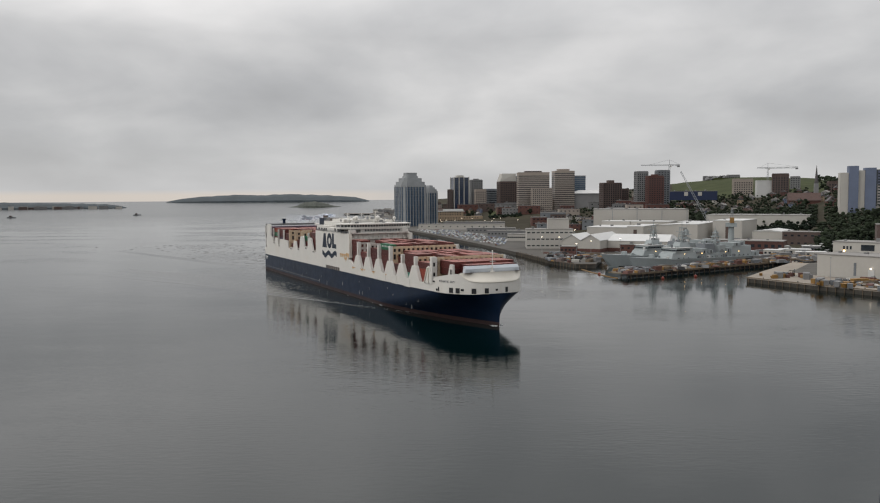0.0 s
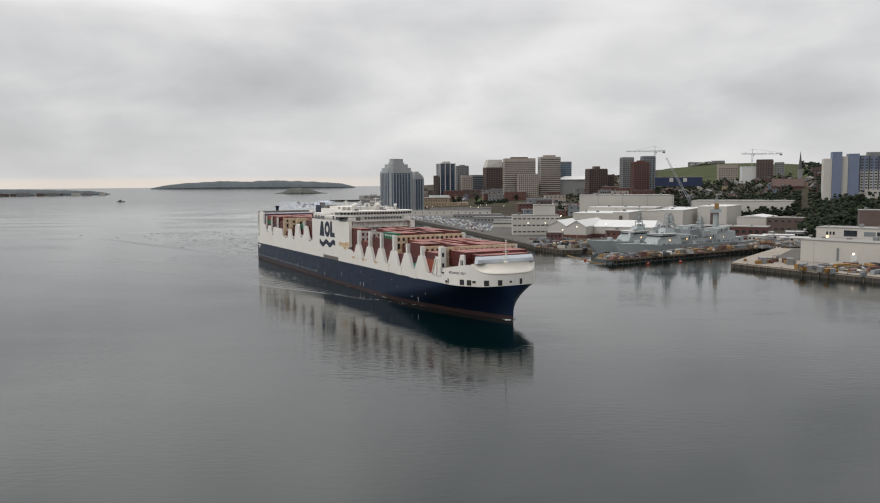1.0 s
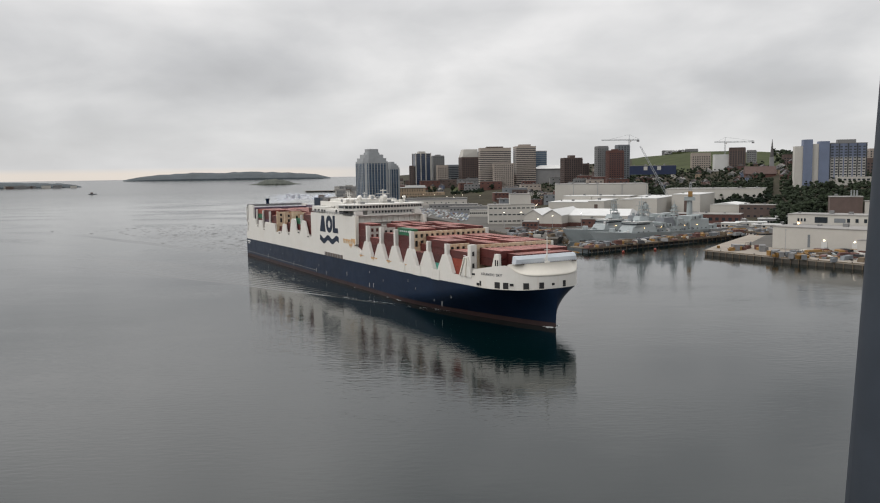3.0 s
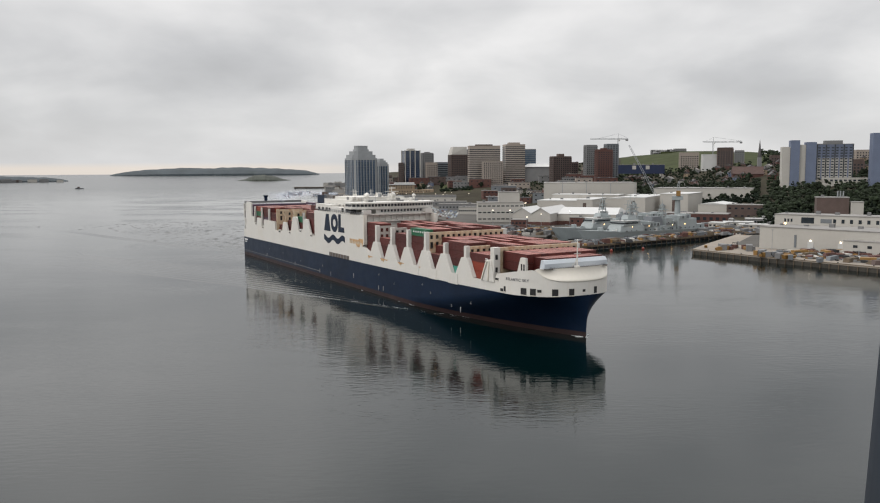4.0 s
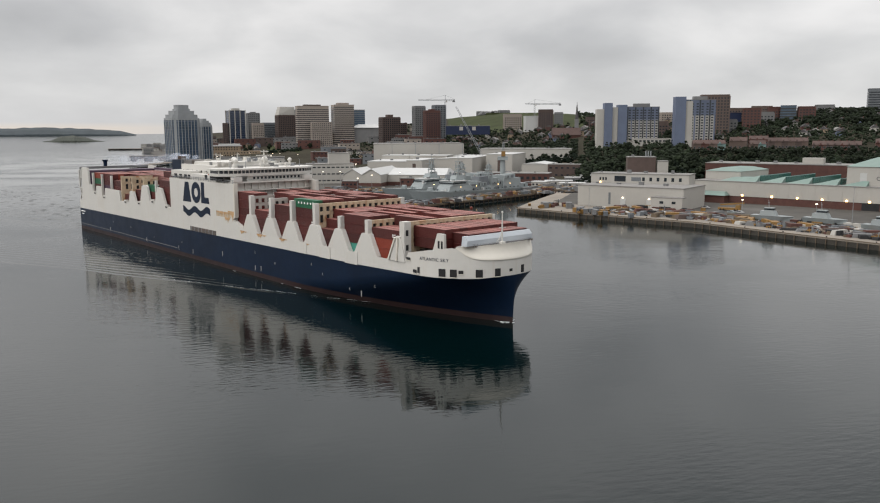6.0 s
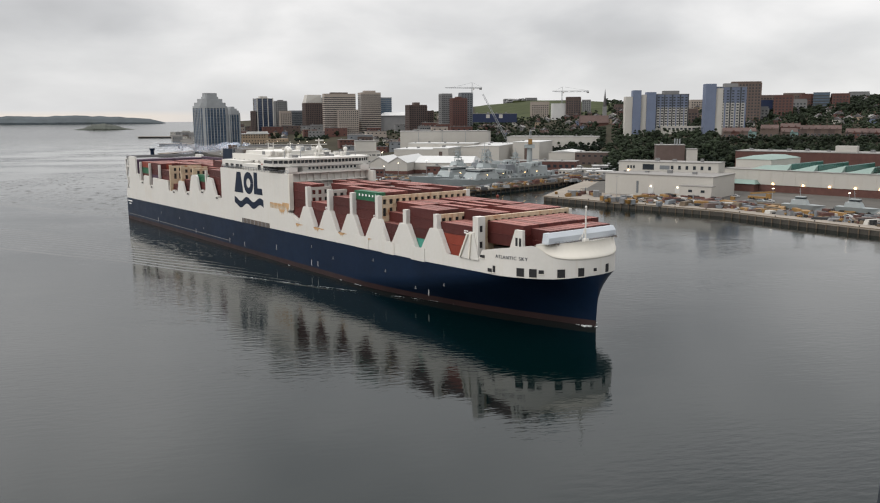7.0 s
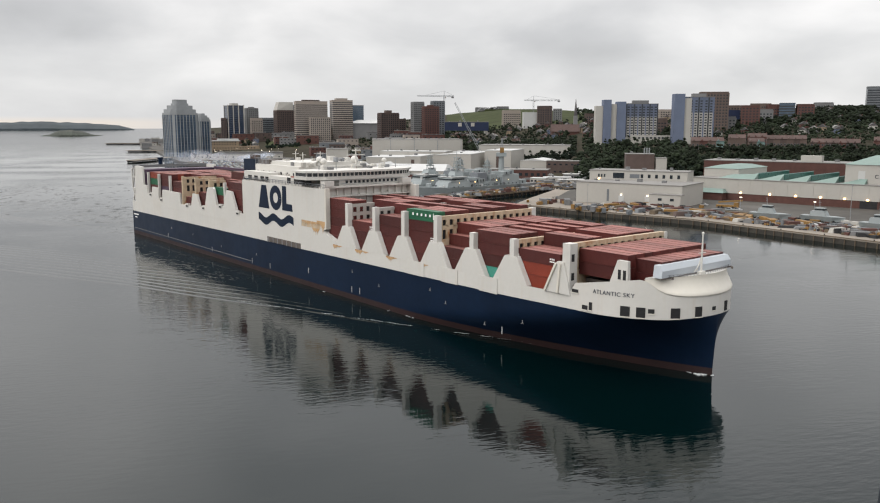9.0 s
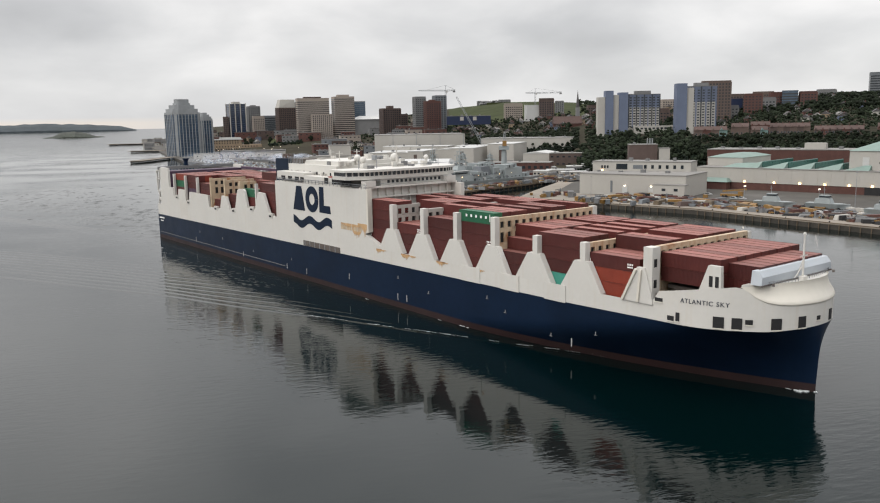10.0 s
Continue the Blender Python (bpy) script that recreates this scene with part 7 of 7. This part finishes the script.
yard_clutter("dockyard_clutter", spots, CLUTTER, "clutter of stores and parts between the dockyard sheds")


def workboat(m, label, s=1.0):
    """A small grey patrol boat standing ashore on cradles."""
    th = thing("patrol_boat", label, "boat", m, group="boats ashore")
    bm = B()
    prism(bm, [(-9, -1.6), (5, -1.6), (9.5, 0), (5, 1.6), (-9, 1.6)], 1.0, 3.4, [(-9, -2.6), (6, -2.6), (11, 0), (6, 2.6), (-9, 2.6)])
    part("hull", bm, NAVAL, th, "grey hull")
    bm = B()
    prism(bm, [(-5, -2), (3, -2), (3, 2), (-5, 2)], 3.4, 5.6, [(-4.6, -1.7), (2, -1.7), (2, 1.7), (-4.6, 1.7)])
    prism(bm, [(-3, -1.5), (1.5, -1.5), (1.5, 1.5), (-3, 1.5)], 5.6, 7.2)
    part("cabin", bm, NAVAL, th)
    part("cabin_window_band", box(B(), -2.9, 1.6, -1.55, 1.55, 6.1, 6.8), GLASS, th)
    bm = B()
    beam(bm, (-1, 0, 7.2), (-1.4, 0, 11), 0.2)
    beam(bm, (-1.2, -1.4, 9.6), (-1.2, 1.4, 9.6), 0.14)
    part("mast", bm, STEEL, th)
    for x in (-6, 0, 5):
        part("cradle", box(B(), x, x + 0.6, -1.9, 1.9, 0, 1.3), TIMBER, th)
    for y in (-0.9, 0.5):
        part("lamp", box(B(), 1.6, 1.8, y, y + 0.4, 5.0, 5.4), LAMPW, th, "lit white lamp")
    return th


workboat(pose(276, 318, 2.6, 0, 0, -62), "pale grey patrol boat ashore on timber cradles")
for az, d, a in ((37.8, 425, -55), (44.4, 400, -70)):
    x, y, z = polar(az, d, 2.6)
    workboat(pose(x, y, z, 0, 0, a), "small grey boat hull ashore among stores")
tr_ = thing("timber_stack", "long stack of brown timber beams", "timber", pose(*polar(36.5, 435, 2.6), 0, 0, -58))
bmb = mesh_of(box(B(), -11, 11, -0.3, 0.3, 0, 0.5), "timber_beam", TIMBER)
for z in range(4):
    for y in range(5):
        part("timber_beam", bmb, None, tr_, at=pose(crng.uniform(-1, 1), y * 0.65, z * 0.52))
yc = thing("mobile_crane", "orange mobile crane with folded boom", "crane", pose(*polar(35.2, 478, 2.6), 0, 0, -50))
part("chassis", box(B(), -6, 6, -1.3, 1.3, 0.6, 1.8), YELLOW, yc)
part("cab", box(B(), 3.6, 6, -1.3, 1.3, 1.81, 3.4), YELLOW, yc)
part("boom", beam(B(), (-5, 0, 3.2), (8, 0, 4.6), 0.8), YELLOW, yc)
for x in (-4.5, -2.8, 3.2, 4.8):
    for y in (-1.45, 1.15):
        part("wheel", profile(B(), [(x + 0.6 * math.cos(k * 0.785), 0.6 + 0.6 * math.sin(k * 0.785)) for k in range(8)], y, y + 0.3), BLACK, yc)


# ---- far shores and small craft ----
for i in range(46):
    az = crng.uniform(-33, -21.6)
    d = 3400 + crng.uniform(-30, 20)
    slab("harbour_shed", "tiny pale building on the far headland", az, d, crng.uniform(8, 34), 10, sea_level(3400) + 3, sea_level(3400) + 3 + crng.uniform(4, 9), crng.choice([PALE, BROWN, GREYC, GREYC]), ROOFG, 0, group="far buildings")
for az, d, s in ((-20.6, 2400, 1.0), (-28.0, 2300, 1.0)):
    x, y, z = polar(az, d, 0)
    bt = thing("small_boat", "tiny dark boat on the far water", "boat", pose(x, y, sea_level(d), 0, 0, 10), group="small boats")
    part("hull", prism(B(), [(-9, -2), (6, -2), (11, 0), (6, 2), (-9, 2)], -0.5, 2.6, [(-9, -2.6), (6, -2.6), (12, 0), (6, 2.6), (-9, 2.6)]), NAVALD, bt)
    part("wheelhouse", box(B(), -4, 2, -1.8, 1.8, 2.6, 6.0), BROWN, bt)


# ---- the bridge walk under the eye, and the steel hanger beside it ----
bw_m = pose(0, 0, 0, 0, 0, -14)
deck_b = thing("bridge_walkway", "steel bridge walkway high over the harbour", "bridge", bw_m, kind="structure")
part("deck", box(B(), -90, 90, -3.2, 0.55, CAM_Z - 2.1, CAM_Z - 1.62), CONC, deck_b)
for x in (-88, 86):
    part("bridge_leg", box(B(), x, x + 3, -3, 0, -4, CAM_Z - 2.11), STEEL, deck_b)
hx, hy, _ = polar(32.0, 0.8)
hang = thing("bridge_hanger", "blue-grey steel bridge hanger close to the eye", "bridge hanger", pose(hx, hy, CAM_Z - 1.6))
bm = B()
R0 = 0.075
lean = 0.040
prism(bm, [(R0 * math.cos(a), R0 * math.sin(a)) for a in np.linspace(0, 2 * math.pi, 28, endpoint=False)], -0.02, 4.5)
OFF = Vector((math.cos(radians(32)), -math.sin(radians(32)), 0))
for v in bm.verts:
    v.co += OFF * (R0 + (v.co.z - 1.6) * lean)
part("tube", bm, BAR, hang, smooth=False)
hang.children[0].data.polygons.foreach_set("use_smooth", [len(p.vertices) == 4 for p in hang.children[0].data.polygons])


# ---- wake and smoke, which go with the ship ----
def wake_ridge(name, pts, width, lift, mat, label):
    """A low long crest along pts, in the ship's space."""
    bm = B()
    prev = None
    for i, (x, y) in enumerate(pts):
        a = pts[max(0, i - 1)]
        b = pts[min(len(pts) - 1, i + 1)]
        n = Vector((-(b[1] - a[1]), b[0] - a[0], 0)).normalized()
        k = math.sin(math.pi * i / (len(pts) - 1)) ** 0.5
        w = width * (0.25 + 0.75 * k)
        c = Vector((x, y, 0))
        cur = [bm.verts.new(c + n * w * s + Vector((0, 0, z))) for s, z in ((-1, -0.03), (-0.4, lift * 0.6 * k), (0, lift * k), (0.4, lift * 0.6 * k), (1, -0.03))]
        if prev:
            for p, q, r, s in zip(prev, prev[1:], cur[1:], cur):
                bm.faces.new((p, q, r, s))
        prev = cur
    th = thing(name, label, "wake", group="ship's wake")
    part("crest", bm, mat, th, smooth=True)
    return th


BOW_WAVE = [(-14, -3.0), (-44, -14), (-63, -21.5), (-94, -33.5), (-124, -45), (-156, -57.5), (-196, -75), (-240, -97), (-300, -128)]


def wave_y(x):
    """The bow wave's line at a distance along the ship."""
    return -table(-x, [(-p, -q) for p, q in BOW_WAVE])


WAKES = []
for j in range(11):
    start, L = (-52, 230) if j == 0 else (-70 - 13 * j, 120 + 14 * (j % 4))
    pts = []
    for i in range(44):
        x = start - L * i / 43
        pts.append((x - 2.5 * j, wave_y(x) + 2.9 * j + 0.5 * math.sin(x * 0.11 + j)))
    WAKES.append(wake_ridge("wake_crest", pts, 1.15, 0.20 if j == 0 else 0.15, WATER, "low glassy wake crest trailing the hull"))
for j in range(4):
    pts = [(-285 - 9 * j - s, -17 - 5 * j - s * 0.27 + 0.8 * math.sin(s * 0.06 + j)) for s in range(0, 240, 6)]
    WAKES.append(wake_ridge("wake_crest", pts, 1.4, 0.18, WATER, "low glassy wake crest trailing the hull"))
frng = random.Random(3)
bm = B()
for i in range(36):
    x = -34 - 84 * frng.random() ** 1.3
    y = wave_y(x) + frng.uniform(-0.35, 0.35)
    L = frng.uniform(0.8, 3.4)
    q = [bm.verts.new((x + u, y + 0.39 * u + v, 0.24)) for u, v in ((-L, -0.02), (0, -0.06), (0, 0.06), (-L, 0.02))]
    bm.faces.new(q)
for i in range(16):
    s = frng.random()
    x = 1.5 - s * 120
    y = -half_breadth(min(0, x), 0) - frng.uniform(0.1, 0.9) - s * 0.5
    L = frng.uniform(0.6, 2.6)
    box(bm, x - L, x, y - 0.06, y + 0.06, 0.01, 0.05)
for i in range(26):
    y = frng.uniform(-2.0, 2.6)
    x = 0.6 - abs(y) * 0.9 + frng.uniform(-0.4, 0.6)
    box(bm, x, x + frng.uniform(0.3, 0.9), y, y + frng.uniform(0.2, 0.6), 0.01, 0.16)
tb = B()
for i in range(520):
    s = frng.random() ** 1.2 * 330
    x, y = -283 - s, frng.gauss(-4, 8 + s * 0.10)
    a, L, w = frng.uniform(-0.7, 0.7) + 1.57, frng.uniform(2.5, 9), frng.uniform(0.6, 1.5)
    ca, sa = math.cos(a), math.sin(a)
    hgt = frng.uniform(0.12, 0.42)
    q = [tb.verts.new((x + ca * u - sa * v, y + sa * u + ca * v, z)) for u, v, z in ((-L / 2, 0, -0.03), (0, -w, -0.03), (L / 2, 0, -0.03), (0, w, -0.03), (0, 0, hgt))]
    for i0, i1 in ((0, 1), (1, 2), (2, 3), (3, 0)):
        tb.faces.new((q[i0], q[i1], q[4]))
for i in range(900):
    x = frng.uniform(-285, -60)
    y0, y1 = -17.6, wave_y(x) + 24
    if y1 > y0 - 1:
        y1 = y0 - 3
    y = frng.uniform(y1, y0)
    a, L, w = frng.gauss(0.38, 0.25), frng.uniform(2.0, 6.5), frng.uniform(0.4, 0.9)
    ca, sa = math.cos(a), math.sin(a)
    q = [tb.verts.new((x + ca * u - sa * v, y + sa * u + ca * v, z)) for u, v, z in ((-L / 2, 0, -0.02), (0, -w, -0.02), (L / 2, 0, -0.02), (0, w, -0.02), (0, 0, frng.uniform(0.05, 0.16)))]
    for i0, i1 in ((0, 1), (1, 2), (2, 3), (3, 0)):
        tb.faces.new((q[i0], q[i1], q[4]))
WAKES.append(tagged(new("churned_water", mesh_of(tb, "churned_water", WATER, smooth=True)), "choppy water churned behind the stern", "wake", kind="stuff"))
WAKES.append(tagged(new("bow_foam", mesh_of(bm, "bow_foam", FOAM)), "thin line of foam along the waterline", "foam", kind="stuff"))


def smoke_material(name, most):
    m = bpy.data.materials.new(name)
    m.use_nodes = True
    nt = m.node_tree
    N, K = nt.nodes.new, nt.links.new
    nt.nodes.clear()
    dif, tra, clear = N("ShaderNodeBsdfDiffuse"), N("ShaderNodeBsdfTranslucent"), N("ShaderNodeBsdfTransparent")
    for q in (dif, tra):
        q.inputs[0].default_value = (0.80, 0.88, 1.0, 1)
    half, veil, out = N("ShaderNodeMixShader"), N("ShaderNodeMixShader"), N("ShaderNodeOutputMaterial")
    half.inputs[0].default_value = 0.5
    K(dif.outputs[0], half.inputs[1])
    K(tra.outputs[0], half.inputs[2])
    K(clear.outputs[0], veil.inputs[1])
    K(half.outputs[0], veil.inputs[2])
    K(veil.outputs[0], out.inputs[0])
    n = N("ShaderNodeTexNoise")
    n.inputs["Scale"].default_value, n.inputs["Detail"].default_value = 0.11, 3
    K(N("ShaderNodeTexCoord").outputs["Object"], n.inputs["Vector"])
    mr = N("ShaderNodeMapRange")
    mr.inputs[1].default_value, mr.inputs[2].default_value, mr.inputs[3].default_value, mr.inputs[4].default_value = 0.34, 0.72, 0.0, most
    K(n.outputs["Fac"], mr.inputs[0])
    K(mr.outputs[0], veil.inputs[0])
    return m


SMOKE = smoke_material("thin_smoke", 0.11)
SMOKED = smoke_material("dense_smoke", 0.40)
srng = random.Random(9)
PUFFS = []
for i in range(15):
    t = i / 14
    r = 1.3 + 3.4 * t ** 0.8
    bm = B()
    m = Matrix.Diagonal((r * srng.uniform(2.2, 3.4), r * srng.uniform(0.7, 1.1), r * srng.uniform(0.4, 0.6), 1))
    bmesh.ops.create_icosphere(bm, subdivisions=3, radius=1, matrix=m)
    for v in bm.verts:
        v.co += Vector((0.3, 0.5, 0.45)) * r * noise.noise(v.co * (0.8 / r) + Vector((i, 0, 0)))
    puff = tagged(new("smoke_puff", mesh_of(bm, "smoke_puff", SMOKE if t > 0.22 else SMOKED, smooth=True)), "thin pale funnel smoke drifting astern", "smoke", "funnel smoke")
    PUFFS.append((puff, t, srng.uniform(-2, 2)))


# ---- what moves ----
def motions():
    rows = [(t, pose(x, y, 0, 0, 0, a)) for t, x, y, a in SHIP_ROWS]
    walk(ship, rows)
    for w in WAKES:
        walk(w, rows)
    # smoke trails off the funnel and sinks over the aft deck, coming up thicker from six seconds on
    for puff, s, dy in PUFFS:
        prow = []
        for t, x, y, a in SHIP_ROWS:
            m = pose(x, y, 0, 0, 0, a) @ pose(-170 - 112 * s ** 1.3 + 1.2 * math.sin(t * 1.3 + s * 9), -7 + 10 * s + dy, 37.8 - 4.2 * s + 0.6 * math.sin(t + s * 7), 0, 0, 12 * math.sin(t * 0.8 + s * 5))
            prow.append((t, m))
        walk(puff, prow)


motions()
